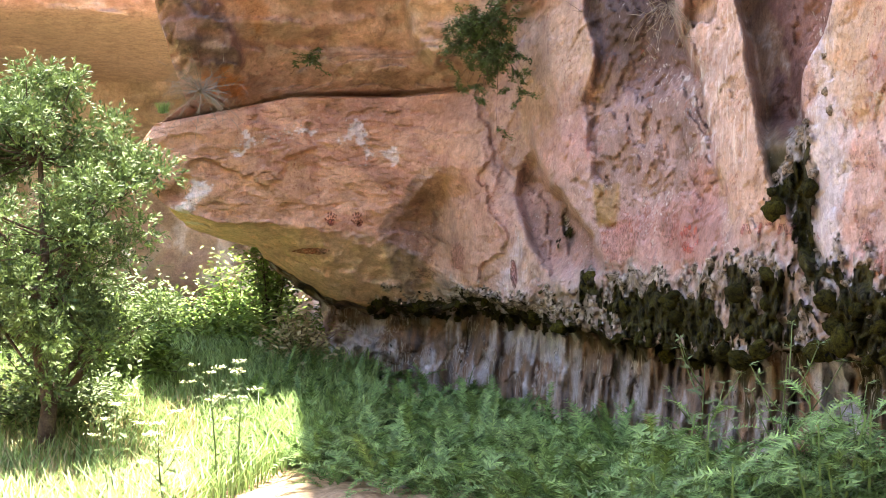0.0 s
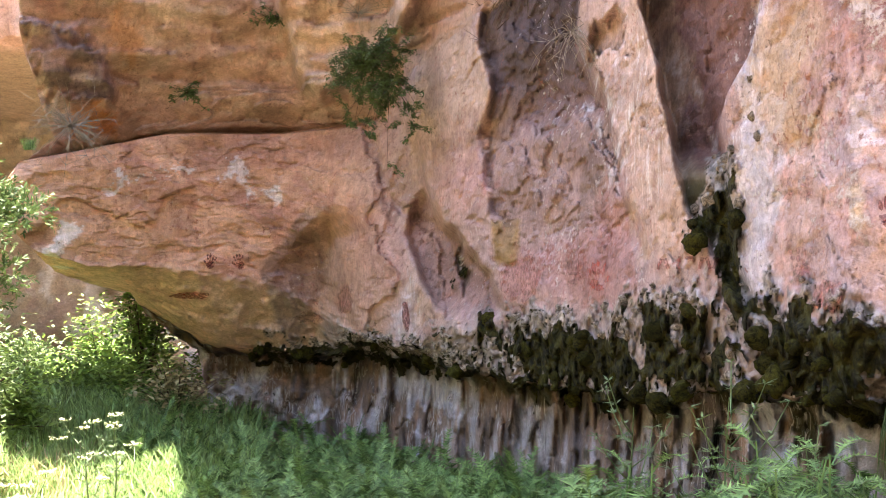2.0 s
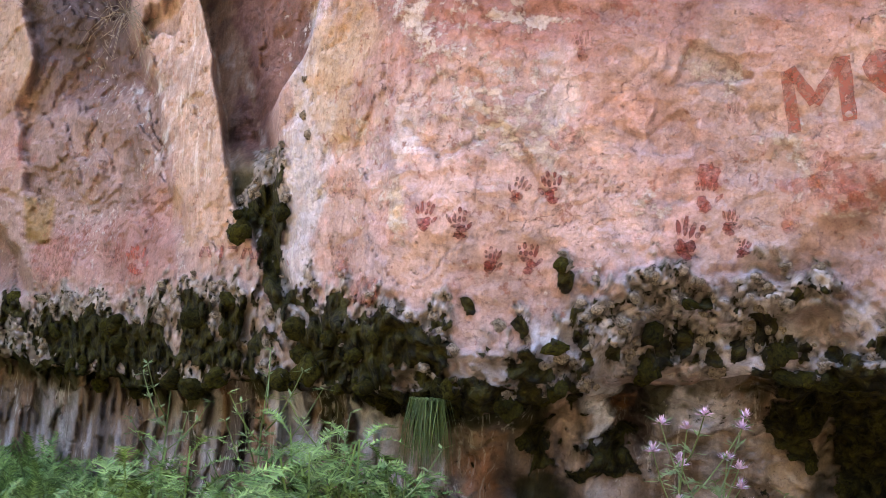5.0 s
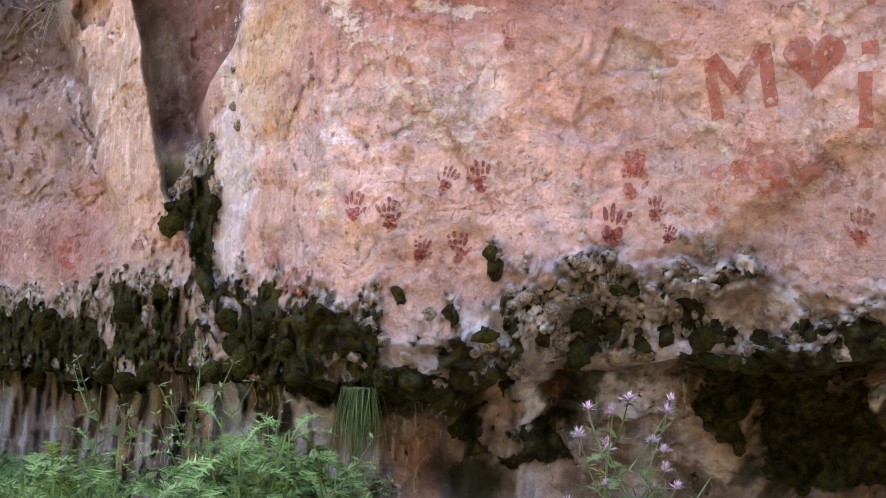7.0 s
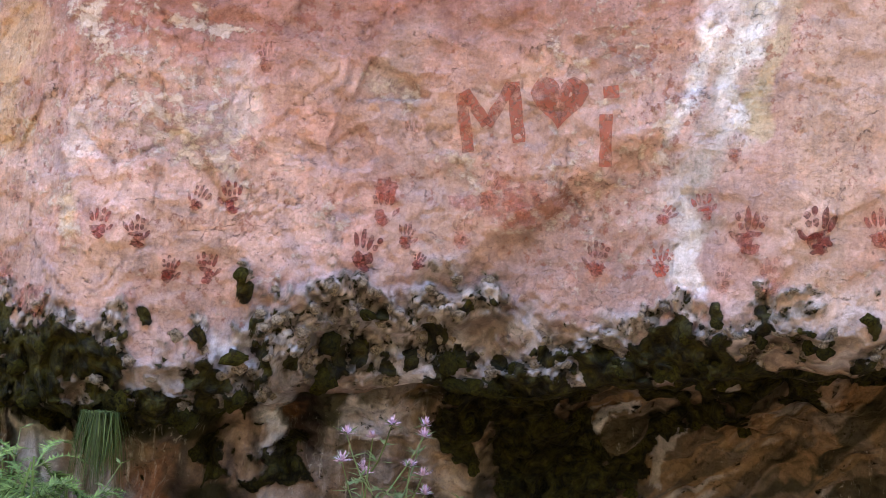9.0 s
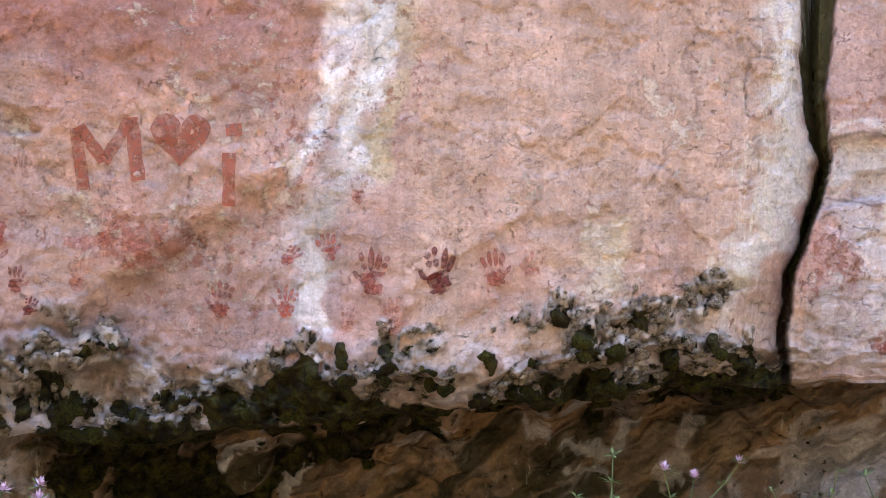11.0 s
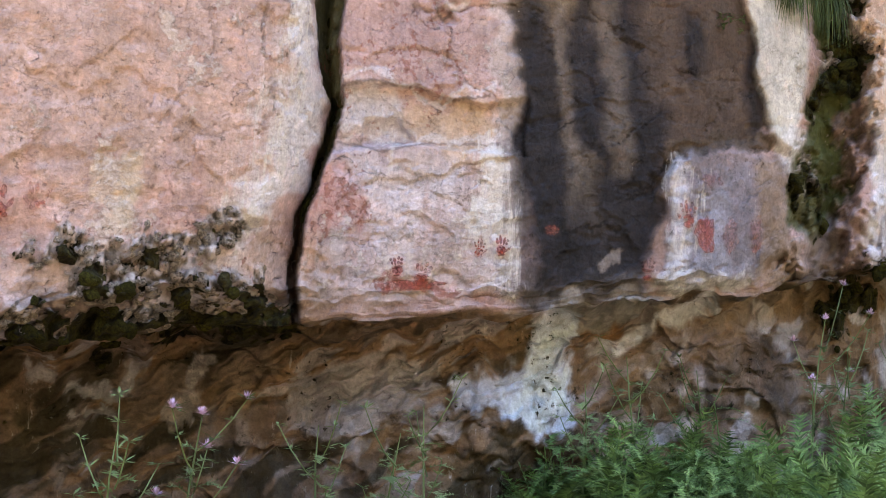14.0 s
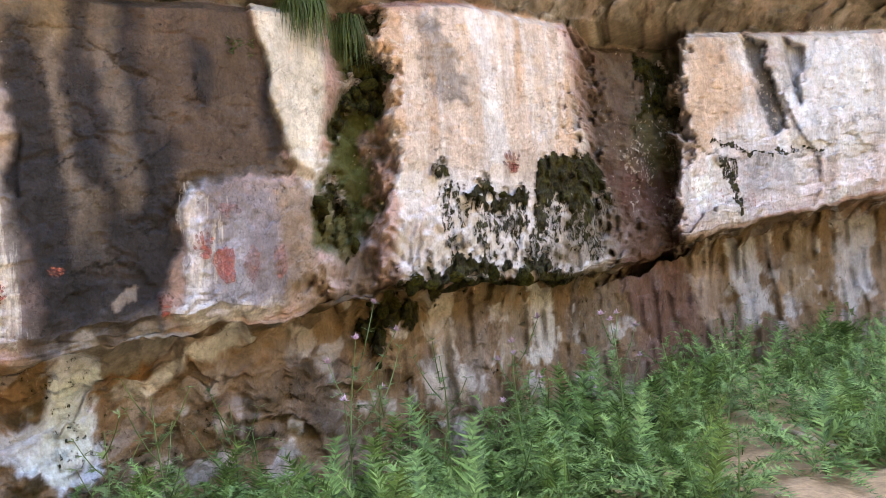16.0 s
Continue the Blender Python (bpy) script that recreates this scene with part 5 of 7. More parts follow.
# flowstone, mineral veils and other coloured patches on and below the lip
seen([(31.3, 1.4), (35.4, 1.43), (41.9, 1.38), (42.0, 1.24), (40.0, 1.21), (38.0, 1.23), (35.0, 1.17), (32.0, 1.2), (29.6, 1.15), (29.6, 1.3)], (0.60, 0.55, 0.565), 0.85)
seen([(26.0, 1.26), (27.8, 1.37), (28.9, 1.25), (28.0, 1.12), (27.0, 1.08), (26.5, 1.14)], (0.74, 0.70, 0.70), 0.9)
seen([(22.6, 1.22), (26.3, 1.18), (27.5, 1.06), (24.6, 1.10)], (0.56, 0.50, 0.48), 0.6)
seen([(29.4, 1.1), (30.3, 1.12), (30.4, 0.78), (29.7, 0.78)], (0.72, 0.70, 0.72), 0.9)
seen([(28.0, 1.05), (29.1, 0.98), (28.4, 0.75), (27.7, 0.68)], (0.48, 0.34, 0.25), 0.85)
# dark brown patch over the recess of about the same outline
seen([(30.5, 1.1), (31.6, 1.14), (31.7, 0.8), (30.7, 0.8)], (0.07, 0.05, 0.045), 0.9)
seen([(30.3, 1.05), (31.0, 1.08), (30.9, 0.9)], (0.34, 0.17, 0.07), 0.8)
seen([(33.4, 1.08), (35.1, 1.06), (34.4, 0.92), (32.8, 0.95)], (0.50, 0.46, 0.47), 0.85)
seen([(36.9, 0.96), (39.2, 0.95), (39.2, 0.83), (38.1, 0.67), (36.5, 0.73)], (0.46, 0.33, 0.22), 0.85)
seen([(15.4, 0.99), (16.6, 0.9), (16.8, 0.6), (15.6, 0.65)], (0.50, 0.48, 0.50), 0.85)
seen([(24.0, 0.74), (25.2, 0.72), (25.1, 0.55), (23.3, 0.55)], (0.36, 0.17, 0.09), 0.85)
seen([(18.9, 0.96), (20.0, 0.95), (19.8, 0.75), (19.2, 0.75)], (0.52, 0.48, 0.46), 0.8)
seen([(-0.3, 0.72), (2.6, 0.74), (2.4, 0.40), (0.2, 0.40)], (0.55, 0.53, 0.55), 0.6)
for pts, w, c_, k_ in (([(46.7, 0.87), (47.8, 1.04)], 0.06, (0.46, 0.40, 0.36), 0.8), ([(44.6, 1.04), (45.0, 1.15)], 0.07, (0.52, 0.48, 0.46), 0.85), ([(59.6, 1.17), (61.9, 1.26)], 0.09, (0.40, 0.37, 0.36), 0.8),
                       ([(64.0, 1.12), (65.0, 1.29)], 0.10, (0.42, 0.36, 0.32), 0.7), ([(57.7, 1.19), (58.4, 1.23)], 0.07, (0.40, 0.36, 0.34), 0.7), ([(60.2, 1.05), (61.0, 1.11)], 0.07, (0.42, 0.39, 0.38), 0.8),
                       ([(45.1, 1.21), (46.5, 1.23)], 0.06, (0.30, 0.18, 0.08), 0.8), ([(54.2, 1.28), (57.8, 1.31)], 0.08, (0.24, 0.13, 0.06), 0.8), ([(49.5, 1.1), (51.5, 1.16)], 0.07, (0.28, 0.16, 0.08), 0.7),
                       ([(52.0, 0.98), (54.0, 1.08)], 0.09, (0.26, 0.15, 0.08), 0.7), ([(62.0, 1.05), (63.5, 1.2)], 0.12, (0.24, 0.17, 0.12), 0.7), ([(66.5, 1.1), (67.5, 1.3)], 0.14, (0.25, 0.17, 0.11), 0.7),
                       ([(99.1, 1.95), (99.2, 1.6), (99.1, 1.3)], 0.13, (0.58, 0.52, 0.46), 0.85), ([(95.0, 1.75), (95.2, 1.3)], 0.25, (0.52, 0.44, 0.37), 0.7), ([(98.2, 1.7), (98.0, 1.4)], 0.2, (0.34, 0.27, 0.21), 0.7),
                       ([(101.5, 2.0), (101.3, 1.5)], 0.3, (0.17, 0.12, 0.075), 0.8), ([(105.6, 2.05), (106.2, 1.6)], 0.25, (0.42, 0.30, 0.22), 0.7), ([(107.2, 2.2), (107.6, 1.6)], 0.25, (0.50, 0.46, 0.43), 0.8),
                       ([(109.3, 2.3), (109.5, 1.8)], 0.3, (0.30, 0.21, 0.13), 0.7), ([(111.6, 2.4), (111.4, 1.75)], 0.35, (0.52, 0.48, 0.45), 0.7)):
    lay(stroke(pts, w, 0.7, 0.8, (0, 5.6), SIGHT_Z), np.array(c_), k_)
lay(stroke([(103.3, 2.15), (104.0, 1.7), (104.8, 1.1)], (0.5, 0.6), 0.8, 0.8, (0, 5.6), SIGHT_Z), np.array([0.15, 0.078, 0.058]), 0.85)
seen([(69.3, 1.3), (71.0, 1.32), (74.1, 1.26), (74.2, 1.05), (71.9, 0.98), (68.0, 1.03)], (0.44, 0.395, 0.39), 0.8)
seen([(76.0, 1.22), (78.1, 1.34), (79.6, 1.40), (80.2, 1.52), (81.0, 1.50), (81.6, 1.30), (81.4, 1.08), (79.2, 1.02), (76.6, 1.04)], (0.56, 0.58, 0.64), 0.9, 0.03)
seen([(79.5, 1.50), (80.7, 1.50), (81.2, 1.2), (80.6, 1.02), (78.6, 1.03), (78.9, 1.3)], (0.76, 0.79, 0.84), 0.9, 0.03)
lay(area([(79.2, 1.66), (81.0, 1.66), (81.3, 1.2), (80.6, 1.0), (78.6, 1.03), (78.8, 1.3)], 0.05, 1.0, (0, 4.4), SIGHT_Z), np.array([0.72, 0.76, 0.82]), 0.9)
seen([(82.5, 1.42), (84.7, 1.55), (87.4, 1.73), (87.4, 1.62), (84.9, 1.48), (83.0, 1.32)], (0.62, 0.59, 0.57), 0.9, 0.03, 0.6)
seen([(79.5, 1.62), (82, 1.64), (85.5, 1.7), (84.5, 1.58), (81.5, 1.5)], (0.33, 0.29, 0.24), 0.7)
seen([(81.6, 1.5), (83.4, 1.52), (83.0, 1.40), (81.7, 1.38)], (0.30, 0.15, 0.06), 0.7)
# tufa and moss
lay(tufa_m, np.array([0.40, 0.335, 0.275]), 0.85)
tone *= (1 + 0.35 * tufa_m * knob_t)[..., None]
# gaps and pits between the knobs, their shade put into the colour
lay(tufa_m * np.maximum(0.6 * knob_gap, pit_m), np.array([0.10, 0.08, 0.055]), 0.8)

lay(moss_m, np.array([0.05, 0.044, 0.025]), 0.6)
lay(area([(99.9, 2.56), (101.9, 2.61), (102.3, 2.19), (101.6, 2.05), (99.4, 1.95), (99.8, 2.26)], 0.08), np.array([0.15, 0.11, 0.07]), 0.7)
# stronger light on the left end, weaker on the slab's left, put into the colour
tone *= table(COLS, [(-21, 1.25), (-2, 1.22), (5, 1.0), (16, 0.92), (40, 0.94), (46, 1.0), (122, 1.0)])[None, :, None]
tone = np.clip(tone * np.array([0.98, 1.02, 1.17]), 0.01, 0.85)


# ---- where flakes, drips, scabs, lichen and darkened tufa gaps lie on the stone
marks = np.zeros((*SH, 4))
patchy = fbm(P0, 1.6, 4, 160).reshape(SH)
patchy2 = fbm(P0, 2.4, 4, 161).reshape(SH)
bare = (1 - moss_m) * (1 - tufa_m)
marks[..., 0] = face * (0.16 + 0.20 * smooth(-0.3, 0.6, patchy)) * table(COLS, [(-21, 0.6), (-1, 0.7), (3, 0.85), (16, 1.0), (46, 1.0), (52, 0.75), (68, 0.75), (70, 1.0), (78, 1.0), (79, 0.1), (90, 0.1), (93, 1.1), (122, 1.1)])[None, :]
marks[..., 0] += upper * 0.18 * smooth(0, 0.6, patchy2)
marks[..., 2] = face * (0.17 + 0.20 * smooth(-0.1, 0.7, patchy2)) * table(COLS, [(-21, 0.9), (16, 0.9), (48, 1.0), (54, 0.8), (70, 1.0), (78, 0.9), (79, 0.0), (92, 0.0), (96, 0.6), (122, 0.3)])[None, :]
marks[..., 3] = (face * 0.12 + upper * 0.16) * smooth(-0.2, 0.5, patchy) + under * 0.30 * smooth(-0.3, 0.5, patchy2)
marks[..., 1] = under * table(COLS, [(-21, 0.40), (3, 0.36), (8, 0.27), (24, 0.27), (30, 0.25), (40, 0.12), (66, 0.15), (74, 0.18), (90, 0.12), (122, 0.15)])[None, :] * smooth(-0.5, 0.3, patchy2)


def add_mark(channel, mask, amount):
    marks[..., channel] += mask * amount


for pts, w, k_ in (  # mineral drips and veils
        ([(16.3, 2.95), (16.0, 2.5), (15.7, 2.2), (15.5, 1.8), (16.0, 1.4)], (0.08, 0.14), 0.30), ([(20.4, 2.75), (20.4, 2.3), (20.8, 2.05)], (0.22, 0.14), 0.18), ([(26.9, 2.48), (27.6, 2.2)], (0.22, 0.26), 0.18),
        ([(24.5, 2.42), (24.9, 2.2)], 0.26, 0.18), ([(11.0, 2.95), (10.9, 2.5), (11.6, 2.1)], (0.16, 0.3), 0.30), ([(0.4, 1.55), (0.5, 1.0)], (0.2, 0.4), 0.30), ([(48.9, 3.6), (48.6, 2.8), (47.6, 2.5)], (0.26, 0.10), 0.20),
        ([(50.4, 3.5), (49.6, 2.6), (48.4, 2.05), (47.4, 1.7)], (0.5, 0.3), 0.10), ([(68.5, 3.4), (67.8, 2.6), (67.2, 2.2), (66.2, 1.9)], (0.18, 0.28), 0.50), ([(76.8, 2.36), (76.6, 2.1), (76.5, 1.9)], (0.14, 0.13), 0.60),
        ([(77.5, 2.3), (77.9, 2.0), (77.9, 1.72)], (0.12, 0.15), 0.55), ([(73.0, 2.4), (73.1, 2.05)], 0.12, 0.25), ([(71.0, 2.5), (71.6, 2.3)], 0.28, 0.22), ([(85.5, 2.35), (85.6, 2.0), (85.3, 1.74)], (0.10, 0.14), 0.45),
        ([(86.5, 2.35), (86.4, 1.9)], 0.07, 0.36), ([(88.9, 2.4), (88.8, 1.9)], 0.06, 0.34), ([(87.0, 1.78), (88.6, 1.82)], 0.07, 0.4), ([(94.6, 3.3), (94.7, 2.8)], 0.35, 0.28), ([(97.4, 3.7), (97.9, 2.7)], 0.22, 0.32), ([(99.6, 3.6), (100.0, 2.8)], 0.25, 0.30), ([(95.0, 2.5), (94.9, 2.05)], 0.40, 0.35), ([(96.6, 2.45), (96.6, 2.05)], 0.16, 0.40), ([(97.6, 2.4), (97.6, 2.08)], 0.14, 0.40),
        ([(107.0, 3.3), (107.6, 2.6)], 0.7, 0.2), ([(110.5, 4.3), (110.6, 3.2)], 0.7, 0.35), ([(112.5, 4.4), (112.4, 3.3)], 0.5, 0.35)):
    add_mark(1, stroke(pts, w, 0.98, 0.5, (4.9, 12)), k_)
for pts, w, k_ in (  # clusters of pale flakes
        ([(19.8, 1.9), (20.3, 1.74)], 0.12, 0.35), ([(22, 2.2), (25.5, 2.15)], 0.35, 0.16), ([(28, 2.1), (31, 2.0)], 0.4, 0.12), ([(19.6, 2.8), (20.6, 2.6)], 0.20, 0.30), ([(24.6, 2.68), (27.2, 2.72)], 0.05, 0.4),
        ([(-7.2, 2.6), (-5.6, 2.35)], 0.30, 0.14), ([(-12.5, 2.45), (-9.0, 2.65)], 0.14, 0.16), ([(59.9, 2.12), (60.8, 1.95)], 0.22, 0.40), ([(56.5, 2.2), (57.6, 2.25)], 0.14, 0.25), ([(62.0, 2.75), (64.0, 2.55)], 0.12, 0.26),
        ([(64.5, 2.9), (67.0, 2.72)], 0.18, 0.28), ([(54, 1.75), (65, 1.86)], 0.16, 0.22), ([(33.0, 2.5), (35.0, 2.43)], 0.13, 0.3), ([(36.6, 2.14), (38, 2.12)], 0.14, 0.2), ([(74.0, 2.0), (77.0, 1.8)], 0.35, 0.18), ([(46.8, 2.45), (46.0, 2.2)], 0.14, 0.3)):
    add_mark(0, stroke(pts, w, 0.98, 0.6, (4.9, 12)), k_)
for pts, w, k_ in (  # iron-red flakes
        ([(19.0, 2.3), (22, 2.0)], 0.35, 0.18), ([(19.2, 2.9), (31, 2.85)], 0.45, 0.15), ([(41.4, 2.0), (41.9, 1.95)], 0.16, 0.35), ([(39.3, 2.05), (40.0, 1.95)], 0.14, 0.25), ([(24.0, 1.82), (28, 1.86)], 0.10, 0.22),
        ([(5.8, 1.6), (9.6, 1.75)], 0.4, 0.2), ([(70.2, 2.1), (71.2, 2.02)], 0.18, 0.35), ([(72.4, 1.67), (75.2, 1.68)], 0.07, 0.5), ([(73.0, 2.9), (75.5, 2.75)], 0.3, 0.2), ([(51.5, 2.6), (54.0, 2.2)], 0.3, 0.18), ([(106.0, 2.7), (108.5, 2.6)], 0.3, 0.3)):
    add_mark(2, stroke(pts, w, 0.98, 0.6, (4.9, 12)), k_)
add_mark(3, lip_band * smooth(-0.2, 0.5, broken), 0.16)
for u_, z_, u2_, z2_, w_ in ((95.7, 2.5, 95.8, 2.05, 0.12), (96.3, 2.55, 96.4, 2.25, 0.08), (97.0, 2.45, 97.0, 2.05, 0.12), (97.8, 2.4, 97.7, 2.1, 0.10), (98.4, 2.42, 98.3, 2.05, 0.11), (99.2, 2.4, 98.9, 2.1, 0.12), (99.9, 2.6, 99.5, 2.05, 0.2), (101.0, 2.7, 100.7, 2.2, 0.25), (101.6, 2.6, 101.4, 2.1, 0.2)):
    add_mark(3, stroke([(u_, z_), (u2_, z2_)], (w_ * 1.0, w_ * 0.5), 0.9, 0.4, (4.9, 12)), 0.46)
for u_, z_, u2_, z2_, w_ in ((106.3, 3.2, 108.6, 3.1, 0.05), (108.8, 3.15, 110.8, 3.25, 0.05), (106.9, 3.0, 107.2, 2.55, 0.12)):
    add_mark(3, stroke([(u_, z_), (u2_, z2_)], (w_ * 1.2, w_ * 0.6), 0.9, 0.6, (4.9, 12)), 0.55)
marks[..., :3] *= bare[..., None]
# moss, and dark spots that imitate shaded cavities in the tufa
marks[..., 3] = np.maximum(np.maximum(marks[..., 3], 0.95 * moss_soft), tufa_m * (0.27 + 0.16 * knob_gap))
marks = np.clip(marks, 0, 1)


def rock_piece(name, rows, cols, label=""):
    q = POS[rows[0]:rows[1] + 1, cols[0]:cols[1] + 1]
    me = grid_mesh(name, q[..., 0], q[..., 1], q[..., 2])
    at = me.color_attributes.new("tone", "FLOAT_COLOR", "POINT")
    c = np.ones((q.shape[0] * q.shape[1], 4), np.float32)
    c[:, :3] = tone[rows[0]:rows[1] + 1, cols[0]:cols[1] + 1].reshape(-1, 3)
    at.data.foreach_set("color", c.ravel())
    at = me.color_attributes.new("marks", "FLOAT_COLOR", "POINT")
    at.data.foreach_set("color", marks[rows[0]:rows[1] + 1, cols[0]:cols[1] + 1].astype(np.float32).ravel())
    me.materials.append(ROCK)
    ob = new(name, me)
    ob.parent = cliff
    if label:
        ob["label"] = label
    return ob


def row_of(level):
    return int(np.argmin(np.abs(LVL - level)))


def col_of(u):
    return int(round((u - U0) / DU))


cliff = tagged(new("cliff"), "overhanging red and cream sandstone cliff with stains", "cliff", kind="structure")
rA, rB, rC, rD = 0, row_of(5), row_of(11), len(LVL) - 1
cuts = [(U0, -1.0, "leaning_block", "brown sandstone block, ochre underside with bounced light in its colour"), (-1.0, 12.6, "buttress", "pale pink rounded sandstone buttresses"), (12.6, 69.0, "painted_slab", "pink slab with red pigment marks"),
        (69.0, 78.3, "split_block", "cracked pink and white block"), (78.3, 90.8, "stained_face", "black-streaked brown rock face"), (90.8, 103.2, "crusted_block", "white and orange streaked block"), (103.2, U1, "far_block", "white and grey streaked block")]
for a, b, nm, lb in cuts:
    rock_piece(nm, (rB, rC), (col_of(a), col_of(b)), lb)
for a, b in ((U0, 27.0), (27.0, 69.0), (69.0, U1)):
    rock_piece("undercut_wall", (rA, rB), (col_of(a), col_of(b)), "shaded damp rock under the overhang, shade partly in its colour")
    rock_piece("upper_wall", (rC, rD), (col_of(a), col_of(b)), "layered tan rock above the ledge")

# the face as a height map, for what lies or grows on it
ZS = np.arange(0.4, 6.0, 0.01)
i6, i15 = row_of(5.6), row_of(15)
FACE = np.stack([np.interp(ZS, np.maximum.accumulate(HGT2[i6:i15, c]), RAD2[i6:i15, c]) for c in range(SH[1])])


def face_r(u, z):
    x, y = np.clip((u - U0) / DU, 0, SH[1] - 2), np.clip((z - 0.4) / 0.01, 0, len(ZS) - 2)
    i, j = int(x), int(y)
    f, g = x - i, y - j
    return (FACE[i, j] * (1 - f) + FACE[i + 1, j] * f) * (1 - g) + (FACE[i, j + 1] * (1 - f) + FACE[i + 1, j + 1] * f) * g


# ---------------------------------------------------------------- ground
def lin(a, b, n):
    return np.linspace(a, b, n)


gx = np.concatenate([lin(-900, -32, 16), lin(-30, -13, 40), lin(-12.9, 16, 190), lin(16.5, 30, 30), lin(35, 900, 16)])
gy = np.concatenate([lin(-900, -22, 16), lin(-20, -9, 30), lin(-8.9, 17, 170), lin(17.5, 45, 60), lin(50, 900, 16)])
GX, GY = np.meshgrid(gx, gy)
gp = np.stack([GX, GY, 0 * GX], -1).reshape(-1, 3)
fade = np.clip(1.4 - np.hypot(GX, GY) / 60, 0, 1)
GZ = ground_z(GX, GY) * fade + (0.06 * fbm(gp, 0.8, 4, 200) + 0.015 * fbm(gp, 5, 3, 201)).reshape(GX.shape)
me = grid_mesh("ground", GX, GY, GZ)
me.materials.append(DIRT)
tagged(new("ground", me), "pale sandy soil with a trodden path", "ground", kind="structure")


def ground_at(x, y):
    i, j = int(np.clip(np.searchsorted(gx, x) - 1, 0, len(gx) - 2)), int(np.clip(np.searchsorted(gy, y) - 1, 0, len(gy) - 2))
    return float(GZ[j, i])


# the far side of the alcove: a recess under a flat roof, seen past the block's free end
def far_wall():
    us = np.arange(-42, -4, 0.12)
    prof = [(30, -2.5, 26), (27, 1.0, 20), (25.5, 3.0, 30), (25, 4.4, 26), (20.5, 4.95, 30), (20.1, 5.15, 10), (19.9, 7.0, 30), (23, 7.2, 6), (34, 7.3, 4)]
    rr, zz = [], []
    for (r0, z0, n), (r1, z1, _) in zip(prof, prof[1:]):
        for j in range(n):
            rr.append(r0 + (r1 - r0) * j / n), zz.append(z0 + (z1 - z0) * j / n)
    R, U = np.meshgrid(rr, us, indexing="ij")
    Z, _ = np.meshgrid(zz, us, indexing="ij")
    sh = R.shape
    p = place(R, U, Z).reshape(-1, 3)
    n = fbm(p, 0.35, 5, 300).reshape(sh)
    R = R + 0.5 * n + 0.12 * fbm(p * np.array([1, 1, 3]), 0.9, 4, 301).reshape(sh)
    q = place(R, U, Z)
    c = np.empty((*sh, 3))
    c[:] = np.array([0.37, 0.285, 0.205])

    def put(mask, colour):
        c[:] = c * (1 - mask[..., None]) + np.array(colour) * mask[..., None]
    put(0.6 * smooth(0.0, 0.7, n), (0.32, 0.235, 0.15))
    put(0.85 * smooth(4.85, 5.1, Z), (0.52, 0.32, 0.27))
    st = fbm(np.stack([p[:, 0], p[:, 1], p[:, 2] * 0.1], -1), 1.6, 4, 302).reshape(sh)
    put(0.6 * smooth(4.9, 5.1, Z) * smooth(0.1, 0.6, st), (0.60, 0.48, 0.43))
    put(0.75 * (1 - smooth(1.5, 3.0, Z)) * smooth(0.1, 0.5, st), (0.62, 0.58, 0.56))
    put(0.6 * (1 - smooth(1.5, 3.0, Z)) * smooth(0.1, 0.5, -st), (0.30, 0.20, 0.18))
    me = grid_mesh("far_cliff", q[..., 0], q[..., 1], q[..., 2])
    at = me.color_attributes.new("tone", "FLOAT_COLOR", "POINT")
    at.data.foreach_set("color", np.concatenate([c, np.ones((*sh, 1))], -1).astype(np.float32).ravel())
    at = me.color_attributes.new("marks", "FLOAT_COLOR", "POINT")
    at.data.foreach_set("color", np.broadcast_to(np.array([0.16, 0.05, 0.16, 0.0], np.float32), (*sh, 4)).ravel())
    me.materials.append(ROCK)
    tagged(new("far_cliff", me), "tan sandstone recess under a red rock roof", "cliff", kind="structure")


far_wall()


# an unseen slope added behind the standing place to block light from the low sky
def add_sky_blocker():
    us = np.arange(122, 318, 1.5)
    rr, zz = np.linspace(9, 60, 34), None
    R, U = np.meshgrid(rr, us, indexing="ij")
    Z = -0.6 + 26 * smooth(9, 40, R)
    p = place(R, U, Z).reshape(-1, 3)
    Z = Z + 1.2 * fbm(p, 0.15, 4, 400).reshape(R.shape) * smooth(9, 16, R)
    edge_fade = smooth(122, 140, U) * (1 - smooth(300, 318, U))
    q = place(R, U, -0.8 + (Z + 0.8) * edge_fade)
    me = grid_mesh("opposite_slope", q[..., 0], q[..., 1], q[..., 2])
    me.materials.append(SCRUB)
    tagged(new("opposite_slope", me), "unseen scrub-coloured slope added to block low sky light", "slope", kind="structure")


add_sky_blocker()
